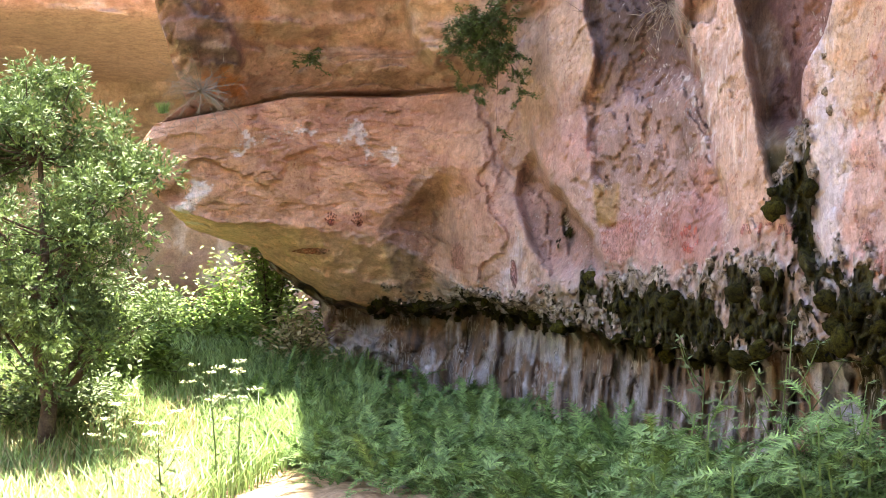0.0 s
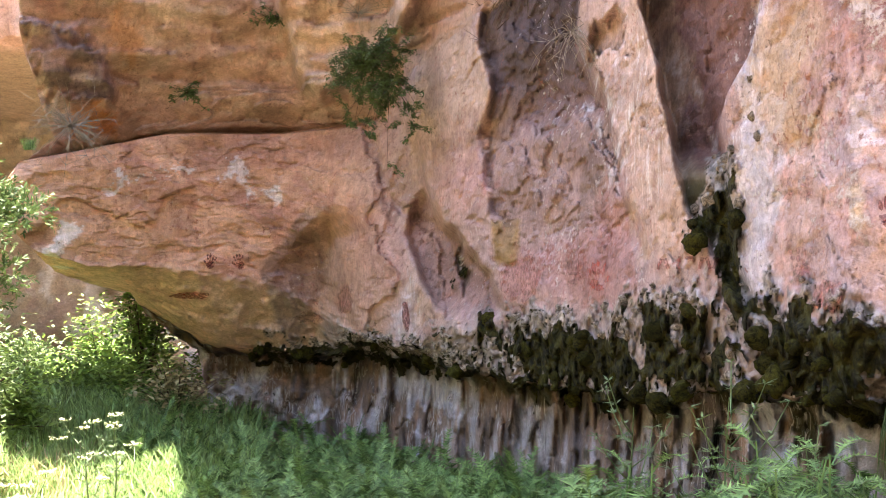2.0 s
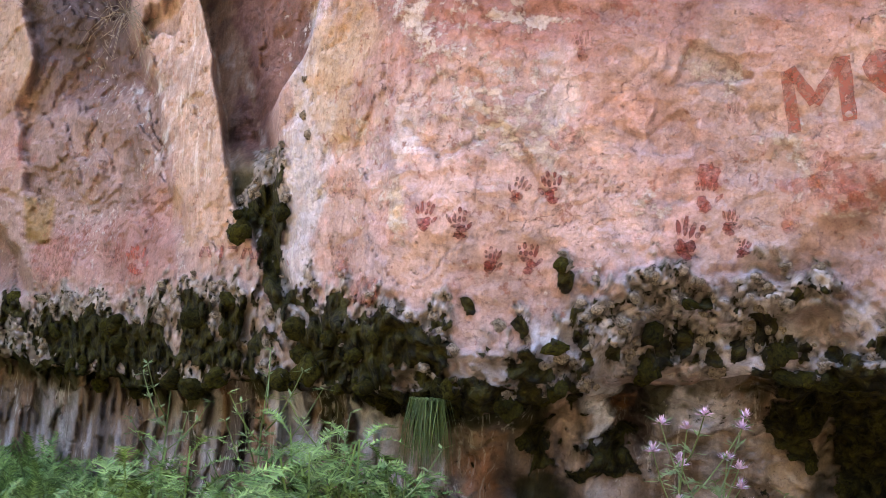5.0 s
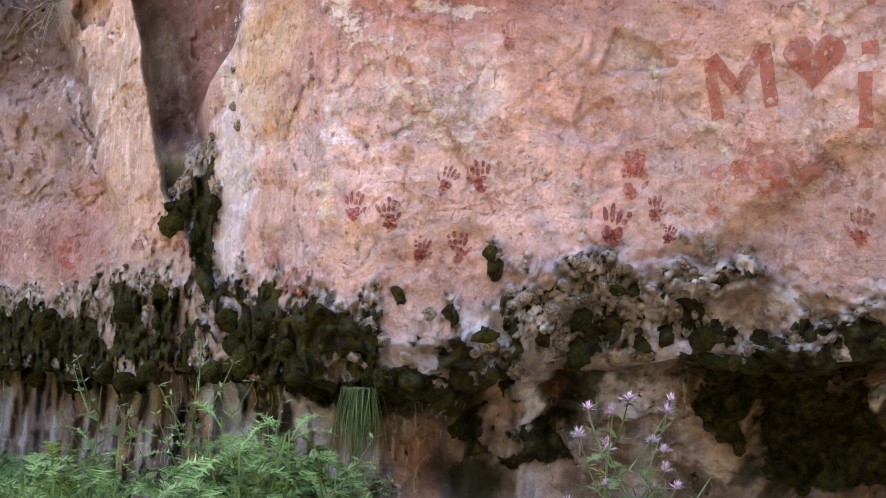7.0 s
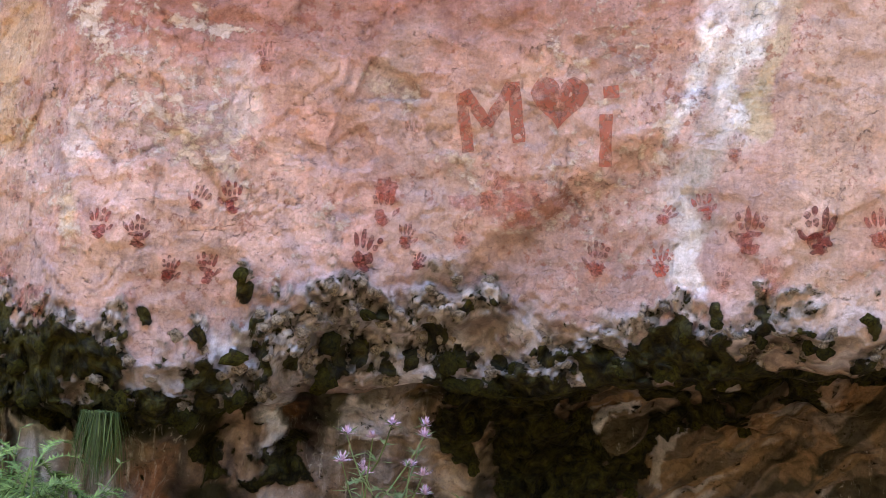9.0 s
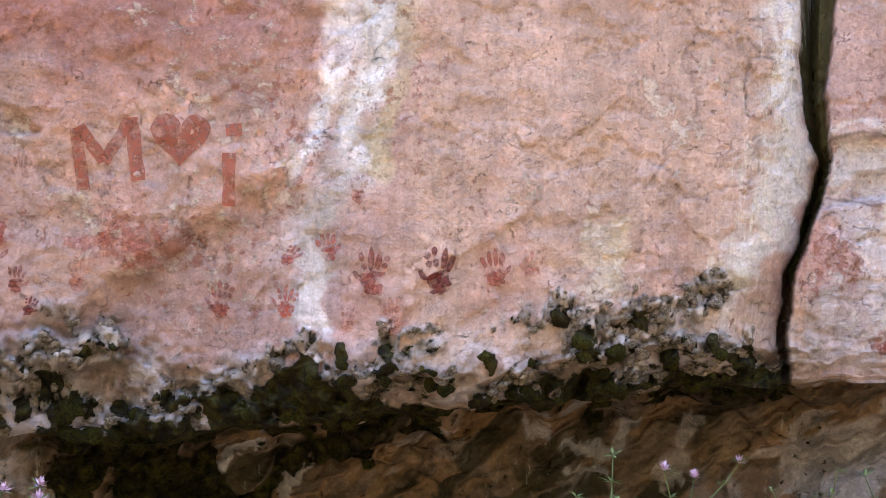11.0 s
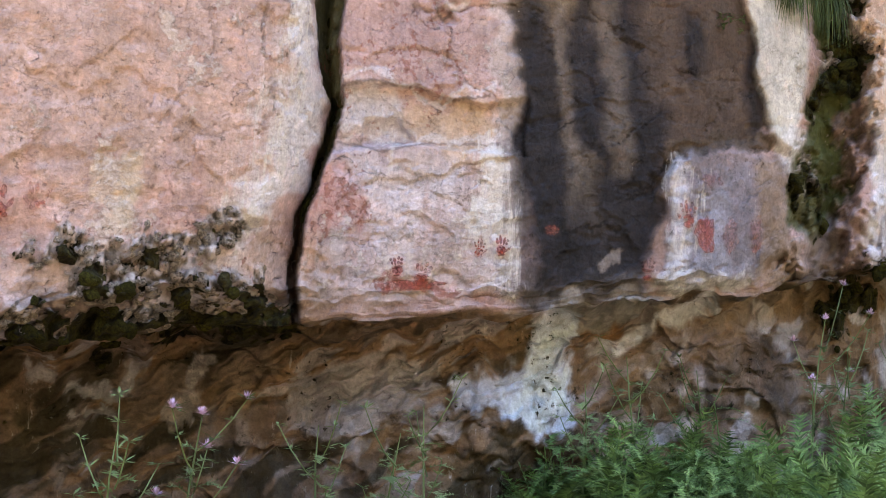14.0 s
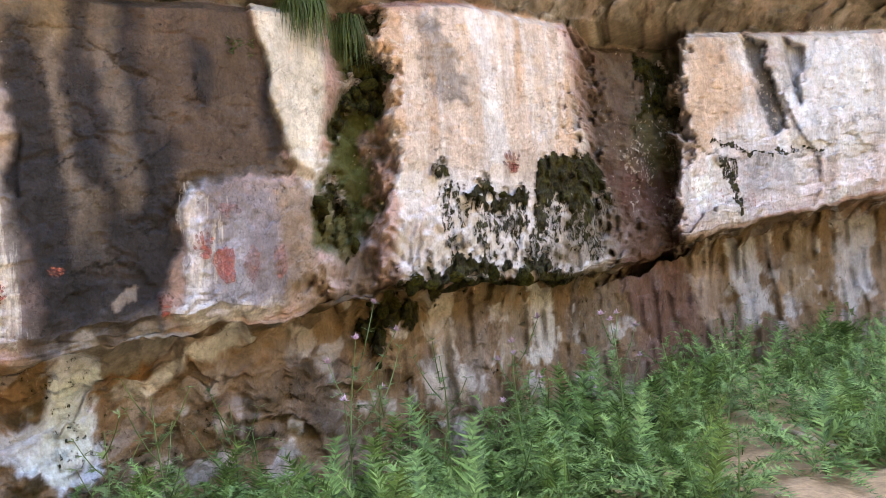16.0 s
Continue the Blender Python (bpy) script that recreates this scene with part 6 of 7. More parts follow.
# ---------------------------------------------------------------- mesh building
class Soup:
    """Vertices and faces of one mesh."""

    def __init__(self):
        self.v, self.f, self.n = [], [], 0

    def add(self, verts, faces):
        self.v.append(np.asarray(verts, float).reshape(-1, 3))
        self.f.extend(tuple(i + self.n for i in f) for f in faces)
        self.n += len(self.v[-1])

    def tube(self, pts, radii, sides=5):
        pts = [Vector(p) for p in pts]
        ring, faces = [], []
        for k, p in enumerate(pts):
            d = (pts[min(k + 1, len(pts) - 1)] - pts[max(k - 1, 0)]).normalized()
            a = d.orthogonal().normalized()
            b = d.cross(a)
            for s in range(sides):
                w = 2 * math.pi * s / sides
                ring.append(p + radii[k] * (math.cos(w) * a + math.sin(w) * b))
        for k in range(len(pts) - 1):
            for s in range(sides):
                t = (s + 1) % sides
                faces.append((k * sides + s, k * sides + t, (k + 1) * sides + t, (k + 1) * sides + s))
        self.add(ring, faces)

    def leaf(self, base, along, side, length, width):
        """A pointed leaf, folded along its middle."""
        base, along, side = Vector(base), Vector(along).normalized(), Vector(side).normalized()
        up = along.cross(side)
        m = base + along * length * 0.45
        self.add([base, m + side * width * 0.5 + up * width * 0.15, base + along * length, m - side * width * 0.5 + up * width * 0.15], [(0, 1, 2), (0, 2, 3)])

    def mesh(self, name, material, flat=False):
        me = bpy.data.meshes.new(name)
        me.from_pydata(np.concatenate(self.v).tolist(), [], self.f)
        me.materials.append(material)
        if not flat:
            me.polygons.foreach_set("use_smooth", np.ones(len(me.polygons), dtype=bool))
        me.update()
        return me


def part(name, me, parent, label=""):
    ob = new(name, me)
    ob.parent = parent
    if label:
        ob["label"] = label
    return ob


def merged(name, meshes, placed):
    """One mesh out of many placed copies: rows of (mesh number, matrix)."""
    vs, fs, n, index = [], [], 0, []
    raw = []
    for me in meshes:
        v = np.empty(len(me.vertices) * 3)
        me.vertices.foreach_get("co", v)
        raw.append((v.reshape(-1, 3), [tuple(p.vertices) for p in me.polygons], [p.material_index for p in me.polygons]))
    for k, m in placed:
        v, f, mi = raw[k]
        index.extend(mi)
        M = np.array(m)
        vs.append(v @ M[:3, :3].T + M[:3, 3])
        fs.extend(tuple(i + n for i in q) for q in f)
        n += len(v)
    me = bpy.data.meshes.new(name)
    me.from_pydata(np.concatenate(vs).tolist(), [], fs)
    for mat in meshes[0].materials:
        me.materials.append(mat)
    me.polygons.foreach_set("material_index", index)
    me.polygons.foreach_set("use_smooth", np.ones(len(fs), dtype=bool))
    me.update()
    return me


def rnd(a, b):
    return random.uniform(a, b)


def polar(u, r):
    return r * math.sin(radians(u)), r * math.cos(radians(u))


# ---------------------------------------------------------------- moss and tufa on the lip
def lump(name, seed, material, knobs, subdivisions=3, fuzz=None, rough=0.05):
    """A knobbly lump; with fuzz, short fibres stand on it."""
    rs = random.Random(seed)
    bm = bmesh.new()
    bmesh.ops.create_icosphere(bm, subdivisions=subdivisions, radius=1.0)
    for v in bm.verts:
        p = v.co + Vector((seed * 3.1, seed * 1.7, 0))
        d = 0.4 * noise.noise(p * 1.0) + knobs * (abs(noise.noise(p * 2.1)) + 0.6 * abs(noise.noise(p * 4.6))) + rough * (noise.noise(p * 6.5) + 0.6 * noise.noise(p * 13.0))
        v.co *= 0.75 + d
    bm.normal_update()
    for f in bm.faces:
        f.smooth = True
    if fuzz:
        for f in list(bm.faces)[::6]:
            for _ in range(1):
                w = [rs.random() for _ in f.verts]
                base = sum((v.co * k for v, k in zip(f.verts, w)), Vector()) / sum(w)
                out = (f.normal + Vector((rs.uniform(-1, 1), rs.uniform(-1, 1), rs.uniform(-1.2, 0.6))) * 0.6).normalized()
                side = out.orthogonal().normalized()
                side.rotate(Euler((rs.random() * 6, rs.random() * 6, 0)))
                l = rs.uniform(0.04, 0.10)
                q = bm.faces.new([bm.verts.new(base - side * 0.02), bm.verts.new(base + side * 0.02), bm.verts.new(base + out * l)])
                q.material_index = 1
    me = bpy.data.meshes.new(name)
    bm.to_mesh(me)
    bm.free()
    me.materials.append(material)
    if fuzz:
        me.materials.append(fuzz)
    return me


random.seed(11)
MOSS_SHAPES = [lump("moss_clump", k, MOSS, 0.34, 3, MOSS_FUZZ, 0.06) for k in range(6)]
TUFA_SHAPES = [lump("tufa_nodule", 20 + k, TUFA, 0.6, 2, None, 0.38) for k in range(6)]
moss_left, tufa_left = [], []
count = {"moss": 0, "tufa": 0}


def cling(kind, u, z, size, out=0.0, drop=1.0, r=None):
    r = (face_r(u, z) if r is None else r) - out
    x, y = polar(u, r)
    k = random.randrange(6)
    m = pose(x, y, z, rnd(-15, 15), rnd(-25, 25), -u + rnd(-25, 25)) @ Matrix.Diagonal((size * rnd(0.7, 1.35) * random.choice((-1, 1)), size * rnd(0.5, 0.75) * random.choice((-1, 1)), size * drop * rnd(0.6, 1.2), 1))
    shapes, label = (MOSS_SHAPES, "dark green damp moss clump on the rock lip") if kind == "moss" else (TUFA_SHAPES, "knobbly grey-brown tufa nodule on the rock lip")
    if count[kind] < 290:
        ob = new("moss_clump" if kind == "moss" else "tufa_nodule", shapes[k])
        ob.matrix_basis = m
        tagged(ob, label, "moss" if kind == "moss" else "tufa", "%s along the lip" % kind)
        count[kind] += 1
    else:
        (moss_left if kind == "moss" else tufa_left).append((k, m))


def grow(kind, mask, num, sa, sb_, out, drop, floor=0.6):
    """Clumps and nodules where the growth is thick on the rock."""
    rows_, cols_ = np.nonzero((mask > floor) & (LV2 > 0.8))
    pick_ = np.random.RandomState(17 if kind == "moss" else 19).choice(len(rows_), num, replace=False)
    for q in pick_:
        i, j = rows_[q], cols_[q]
        cling(kind, float(PU[i, j]), float(HGT2[i, j]), rnd(sa, sb_) * (0.7 if 40 < PU[i, j] < 69 else 1.25 if PU[i, j] < 17 else 1.0), rnd(-0.5, 1.0) * out, drop, r=float(RAD2[i, j]))


grow("moss", moss_m * dome, 270, 0.022, 0.056, 0.0, 1.0)
grow("tufa", tufa_m * knob, 640, 0.010, 0.026, 0.004, 0.9)
grow("tufa", tufa_m * (BRG > 48) * (BRG < 68), 260, 0.010, 0.022, 0.008, 0.9, 0.4)
for u, z in ((15.9, 2.48), (16.0, 2.3), (16.2, 2.2), (25.0, 1.33), (27.9, 1.6), (26.3, 1.28)):
    cling("tufa", u, z, 0.03, 0.0)
for _ in range(14):
    cling("moss", rnd(69.3, 69.9) - 0.2, rnd(1.7, 3.3), rnd(0.03, 0.06), -0.25, 2.0)
if moss_left:
    tagged(new("moss", merged("moss", MOSS_SHAPES, moss_left)), "dark green moss cushions under the rock lip", "moss", kind="stuff")
if tufa_left:
    crust_me = merged("tufa", TUFA_SHAPES, tufa_left)
    crust_me.materials[0] = TUFA_CRUST
    tagged(new("tufa", crust_me), "grey-brown tufa crust on the rock lip", "tufa", kind="stuff")


# ---------------------------------------------------------------- pigment on the rock
def daub(soup, u, z, outlines):
    """Flat shapes laid on the face at (u, z): outlines in metres, each fanned from its middle in two rings."""
    k = face_r(u, z) * math.pi / 180
    for pts in outlines:
        cx, cz = sum(p[0] for p in pts) / len(pts), sum(p[1] for p in pts) / len(pts)
        ring = [(cx, cz)] + [(cx + (x - cx) * 0.55, cz + (y - cz) * 0.55) for x, y in pts] + list(pts)
        n = len(pts)
        verts = []
        for x, y in ring:
            uu = u + x / k
            rr = min(face_r(uu + e / k, z + y + h) for e in (-0.008, 0.008) for h in (-0.008, 0.008)) - 0.005
            verts.append((*polar(uu, rr), z + y))
        faces = [(0, 1 + i, 1 + (i + 1) % n) for i in range(n)] + [(1 + i, 1 + n + i, 1 + n + (i + 1) % n, 1 + (i + 1) % n) for i in range(n)]
        soup.add(verts, faces)


def blot(x, y, w, h, turn=0.0, rough=0.16, n=14):
    c, s = math.cos(radians(turn)), math.sin(radians(turn))
    out = []
    for i in range(n):
        a = 2 * math.pi * i / n
        q = 1 + rnd(-rough, rough)
        px, py = 0.5 * w * q * math.cos(a), 0.5 * h * q * math.sin(a)
        out.append((x + px * c - py * s, y + px * s + py * c))
    return out


def mark(u, z, size, material, turn=0.0, fingers=4, label="dark red pigment mark on the rock"):
    """A patch of pigment with a fan of short blots above it."""
    c, w = math.cos(radians(turn)), math.sin(radians(turn))

    def at(x, y):
        return x * c + y * w, -x * w + y * c
    shapes = []
    for px, py, pw, ph, odds in ((-0.08, -0.22, 0.26, 0.26, 0.85), (0.09, -0.20, 0.24, 0.24, 0.85), (0.01, -0.36, 0.30, 0.20, 0.9), (0.0, -0.10, 0.38, 0.12, 0.7)):
        if random.random() < odds:
            shapes.append(blot(*at(px * size, py * size), pw * size, ph * size, -turn + rnd(-25, 25), 0.30, 14))
    side = random.choice((-1, 1))
    for i in range(fingers):
        k = (i - (fingers - 1) / 2) * side
        a = k * rnd(9, 13) + rnd(-3, 3)
        x, y = math.sin(radians(a)), math.cos(radians(a))
        first, last = rnd(0.0, 0.06) * size, (0.33, 0.40, 0.38, 0.30)[i % 4] * size * rnd(0.85, 1.1)
        wide = rnd(0.095, 0.125) * size
        cuts_ = [(first, last)] if random.random() < 0.5 else [(first, first + 0.42 * (last - first)), (first + 0.55 * (last - first), last)]
        for p, q in cuts_:
            mid_ = (p + q) / 2
            shapes.append(blot(*at(k * 0.105 * size + x * mid_, -0.03 * size + y * mid_), wide, (q - p) * 1.08, -a - turn, 0.16, 12))
    if random.random() < 0.75:
        shapes.append(blot(*at(-side * 0.29 * size, -0.13 * size), 0.10 * size, 0.24 * size, side * 40 - turn, 0.16, 12))
    s = Soup()
    daub(s, u, z, shapes)
    part("paint_mark", s.mesh("paint_mark", material), cliff, label)


def smear(u, z, w, h, material, turn=0.0, label="faded red pigment smear on the rock"):
    s = Soup()
    daub(s, u, z, [blot(0, 0, w, h, turn, 0.25, 20)])
    part("paint_smear", s.mesh("paint_smear", material), cliff, label)


random.seed(5)
MARKS = [(-8.1, 1.71, 0.20, 0, 10), (-6.9, 1.71, 0.20, 1, -8), (21.5, 1.80, 0.16, 0, 5), (23.0, 1.77, 0.17, 0, -10), (25.7, 1.93, 0.14, 1, 25), (27.1, 1.95, 0.17, 0, -5),
         (24.6, 1.62, 0.14, 0, 10), (26.2, 1.64, 0.17, 0, 0), (33.8, 1.95, 0.19, 1, 0), (33.1, 1.76, 0.22, 0, 12), (34.9, 1.83, 0.14, 1, 5), (35.5, 1.72, 0.10, 0, 20), (37.4, 1.86, 0.17, 2, 0),
         (17.4, 1.94, 0.13, 2, 5), (18.2, 1.93, 0.13, 2, -5), (17.9, 1.60, 0.2, 2, 0), (46.4, 1.97, 0.12, 1, 40), (47.9, 2.01, 0.15, 1, -15), (43.5, 1.78, 0.18, 1, 5), (46.3, 1.78, 0.16, 1, 8),
         (50.05, 1.92, 0.23, 1, 0), (52.95, 1.93, 0.23, 0, 0), (55.4, 1.95, 0.19, 1, -12), (49.0, 1.72, 0.14, 2, 10), (51.0, 1.74, 0.2, 2, 0), (9.0, 1.54, 0.24, 1, -5), (8.0, 1.57, 0.22, 2, 8),
         (73.0, 1.78, 0.12, 0, -5), (74.2, 1.75, 0.15, 1, 10), (77.7, 1.90, 0.12, 0, 5), (76.7, 1.88, 0.10, 1, 0), (86.0, 2.12, 0.16, 1, 0), (84.3, 1.83, 0.14, 1, 5), (98.4, 2.76, 0.18, 1, -5),
         (34.9, 2.28, 0.14, 2, 0), (28.2, 2.56, 0.16, 2, 0), (38.5, 2.05, 0.2, 2, 8), (57.2, 1.97, 0.16, 2, 5), (49.2, 2.25, 0.14, 2, 5)]
for u, z, size, kind, turn in MARKS:
    mark(u, z, size, (RED_PAINT, WORN_PAINT, FAINT_PAINT)[kind], turn, label=("dark red pigment mark on the rock", "worn red pigment mark on the rock", "faint red pigment mark on the rock")[kind])
for u, z, w, h, mat, turn in [(0.4, 1.17, 0.07, 0.26, WORN_PAINT, 5), (-2.3, 1.3, 0.16, 0.3, FAINT_PAINT, 0), (40.1, 2.02, 0.22, 0.12, FAINT_PAINT, 20), (33.8, 2.02, 0.1, 0.1, WORN_PAINT, 0),
                              (86.8, 2.02, 0.11, 0.18, WORN_PAINT, 0), (87.9, 2.02, 0.08, 0.18, FAINT_PAINT, 0), (89.0, 2.05, 0.06, 0.2, FAINT_PAINT, 0), (87.0, 2.3, 0.10, 0.07, FAINT_PAINT, 0),
                              (73.6, 1.69, 0.3, 0.05, WORN_PAINT, 5), (5.6, 1.5, 0.3, 0.4, FAINT_PAINT, 0), (19.0, 1.45, 0.12, 0.16, FAINT_PAINT, 0), (79.95, 1.99, 0.07, 0.05, FAINT_PAINT, 0),
                              (27.6, 2.15, 0.16, 0.1, FAINT_PAINT, 10), (-3.9, 1.1, 0.3, 0.12, FAINT_PAINT, 0), (-9.0, 1.35, 0.4, 0.08, WORN_PAINT, 0), (39.0, 1.95, 0.4, 0.1, FAINT_PAINT, -10)]:
    smear(u, z, w, h, mat, turn)


def bars(label, name, u, z, strokes, material):
    """Straight strokes (x0, y0, x1, y1, width) of pigment, in metres round (u, z)."""
    s = Soup()
    shapes = []
    for x0, y0, x1, y1, w in strokes:
        d = Vector((x1 - x0, y1 - y0)).normalized()
        nx, ny = -d.y * w / 2, d.x * w / 2
        n = 6
        side = [(x0 + (x1 - x0) * i / n, y0 + (y1 - y0) * i / n) for i in range(n + 1)]
        shapes.append([(x + nx * rnd(0.85, 1.15), y + ny * rnd(0.85, 1.15)) for x, y in side] + [(x - nx * rnd(0.85, 1.15), y - ny * rnd(0.85, 1.15)) for x, y in reversed(side)])
    for sh_ in shapes:
        daub(s, u, z, [sh_])
    part(name, s.mesh(name, material), cliff, label)


bars("letter M in clay red pigment", "painted_letter", 38.3, 2.35, [(-0.13, 0.10, -0.085, -0.15, 0.05), (-0.12, 0.11, -0.01, -0.03, 0.05), (-0.01, -0.03, 0.085, 0.15, 0.05), (0.09, 0.16, 0.13, -0.10, 0.055)], CLAY_PAINT)
bars("letter i in clay red pigment", "painted_letter", 43.6, 2.30, [(-0.01, 0.08, -0.005, -0.14, 0.055), (-0.03, 0.17, 0.035, 0.18, 0.05)], CLAY_PAINT)
heart = Soup()
outline = []
for i in range(28):
    a = 2 * math.pi * i / 28
    outline.append((0.0075 * 16 * math.sin(a) ** 3 * rnd(0.95, 1.05), 0.0078 * (13 * math.cos(a) - 5 * math.cos(2 * a) - 2 * math.cos(3 * a) - math.cos(4 * a)) * rnd(0.96, 1.04) + 0.01))
daub(heart, 41.35, 2.43, [outline])
part("painted_heart", heart.mesh("painted_heart", CLAY_PAINT), cliff, "heart shape in clay red pigment")
bars("short row of small red pigment strokes", "paint_strokes", 13.0, 1.60, [(-0.16, -0.03, -0.14, 0.03, 0.02), (-0.12, 0.03, -0.10, -0.03, 0.02), (-0.05, -0.03, -0.04, 0.04, 0.02), (-0.01, 0.03, 0.04, 0.03, 0.018), (0.07, -0.03, 0.09, 0.03, 0.02), (0.11, 0.03, 0.13, -0.03, 0.02), (0.15, -0.03, 0.17, 0.03, 0.02)], WORN_PAINT)


# ---------------------------------------------------------------- ferns and weeds
def frond(soup, base, heading, length, rise, droop, pairs=13, width=0.075, stem=0.0035, toothed=True):
    """An arching stem with narrow, toothed lobes on both sides."""
    h = Vector((math.cos(heading), math.sin(heading), 0))
    pts = []
    for i in range(7):
        t = i / 6
        pts.append(Vector(base) + h * length * (t * math.cos(rise)) + Vector((0, 0, length * (t * math.sin(rise) - droop * t * t))))
    side = Vector((-h.y, h.x, 0))
    rib = [p + side * k * stem * (1.1 - i / 6) for i, p in enumerate(pts) for k in (-1, 1)]
    soup.add(rib, [(2 * i, 2 * i + 1, 2 * i + 3, 2 * i + 2) for i in range(6)])
    verts, faces = [], []
    for k in range(pairs):
        t = 0.12 + 0.88 * k / (pairs - 1)
        x = t * 6
        i = min(int(x), 5)
        p = pts[i].lerp(pts[i + 1], x - i)
        d = (pts[i + 1] - pts[i]).normalized()
        w = width * (0.55 + 0.9 * t if t < 0.5 else 1.0 - 1.3 * (t - 0.5) ** 1.4) * rnd(0.8, 1.2)
        for s in (-1, 1):
            for lean, long in ((0.35, 1.0), (1.2, 0.62)) if toothed else ((0.5, 1.0),):
                a = (side * s + d * (lean + rnd(-0.2, 0.2)) + Vector((0, 0, rnd(-0.1, 0.45)))).normalized()
                n = len(verts)
                verts += [p - d * w * 0.10, p + d * w * 0.10, p + a * w * long]
                faces.append((n, n + 1, n + 2))
    soup.add(verts, faces)


def fern_mesh(fronds, length, width=0.075):
    s = Soup()
    for k in range(fronds):
        a = 2 * math.pi * k / fronds + rnd(-0.3, 0.3)
        frond(s, (rnd(-0.05, 0.05), rnd(-0.05, 0.05), 0), a, length * rnd(0.7, 1.15), rnd(0.45, 1.3), rnd(0.25, 0.8), 19, width * rnd(0.75, 1.2), 0.003)
    return s.mesh("fronds", FERN_LEAF, True)


random.seed(21)
FERNS = [fern_mesh(14, 0.46, 0.060), fern_mesh(15, 0.52, 0.066), fern_mesh(15, 0.38, 0.052), fern_mesh(15, 0.50, 0.070), fern_mesh(13, 0.60, 0.066)]


def tall_mesh(fronds, height, length, width):
    """A taller plant: short arching fronds all the way up a stem."""
    s = Soup()
    s.tube([(0, 0, 0), (0.01, 0.01, height * 0.5), (0.0, 0.02, height)], [0.008, 0.006, 0.003], 4)
    for k in range(fronds):
        t = k / fronds
        frond(s, (rnd(-0.02, 0.02), rnd(-0.02, 0.02), height * t), k * 2.4 + rnd(-0.3, 0.3), length * (1.15 - 0.55 * t) * rnd(0.8, 1.15), rnd(0.3, 1.1), rnd(0.35, 0.8), 15, width * rnd(0.8, 1.2), 0.003)
    return s.mesh("fronds", FERN_LEAF, True)


FERNS += [tall_mesh(24, 0.55, 0.36, 0.048), tall_mesh(26, 0.72, 0.34, 0.045), tall_mesh(22, 0.62, 0.40, 0.052)]


def foot_r(u):
    c = max(0, min(SH[1] - 1, col_of(u)))
    return float(RAD2[row_of(1), c])


LEFT_IN = [(-13, 10.5), (-10, 9.6), (-5, 8.7), (0, 7.6), (5, 6.5), (10, 5.7), (15, 5.3), (20, 5.1), (24, 5.3)]
RIGHT_IN = [(79, 6.7), (84, 6.1), (90, 5.7), (97, 5.7), (104, 6.3), (110, 7.6), (116, 9.3), (122, 11)]
fern_spots = []
for tab, ua, ub, num in ((LEFT_IN, -12, 23.5, 380), (RIGHT_IN, 79, 118, 320)):
    made = 0
    while made < num:
        u = rnd(ua, ub)
        r0, r1 = table(np.array([u]), tab)[0], foot_r(u) - 0.12
        r = rnd(r0, r1)
        if r1 < r0 or random.random() > r / 13.0 * 1.2 or (108.9 < u < 111.2 and 8.7 < r < 9.9):
            continue
        fern_spots.append((u, r))
        made += 1
fern_spots += [(33.0, 4.9), (34.4, 4.85), (35.8, 5.0), (25.0, 5.0), (60.2, 5.1), (63.6, 5.2), (70, 5.4), (73, 5.5), (75.2, 5.5), (77, 5.8), (80.5, 6.1), (82, 6.0), (83.5, 6.1), (85, 6.0), (86.5, 6.1), (88, 6.2), (89.5, 6.3), (91, 6.4), (81.3, 6.4), (84.2, 6.5), (87.3, 6.6), (17.5, 5.2), (19.5, 5.1), (21.0, 5.05), (22.5, 5.1)]
fern_spots += [(rnd(8.5, 21.5), rnd(4.7, 5.4)) for _ in range(56)]
fern_spots.sort(key=lambda q: q[1])
FERN_SIZE = ((-12, 5, 9, 20, 23, 26, 78, 81, 93, 98, 120), (1.08, 1.1, 1.0, 1.0, 1.0, 0.8, 0.8, 1.35, 1.4, 1.3, 1.25))
rest, n_fern = [], 0
for u, r in fern_spots:
    x, y = polar(u, r)
    s = rnd(0.9, 1.35) * float(np.interp(u, FERN_SIZE[0], FERN_SIZE[1]))
    k = random.randrange(5, 8) if 8 < u < 22 and r < 5.5 or u > 79 and random.random() < 0.45 else random.randrange(5)
    if k > 4 and u > 79:
        s *= 0.52
    m = pose(x, y, ground_at(x, y) - 0.02, rnd(-14, 14), rnd(-14, 14), rnd(0, 360)) @ Matrix.Scale(s, 4)
    if n_fern < 280:
        ob = new("fern", FERNS[k])
        ob.matrix_basis = m
        tagged(ob, "feathery green fern-like plant growing below the cliff", "plant", "ferns along the foot of the cliff")
        n_fern += 1
    else:
        rest.append((k, m))
tagged(new("ferns", merged("ferns", FERNS, rest)), "dense bed of feathery green plants", "plants", kind="stuff")


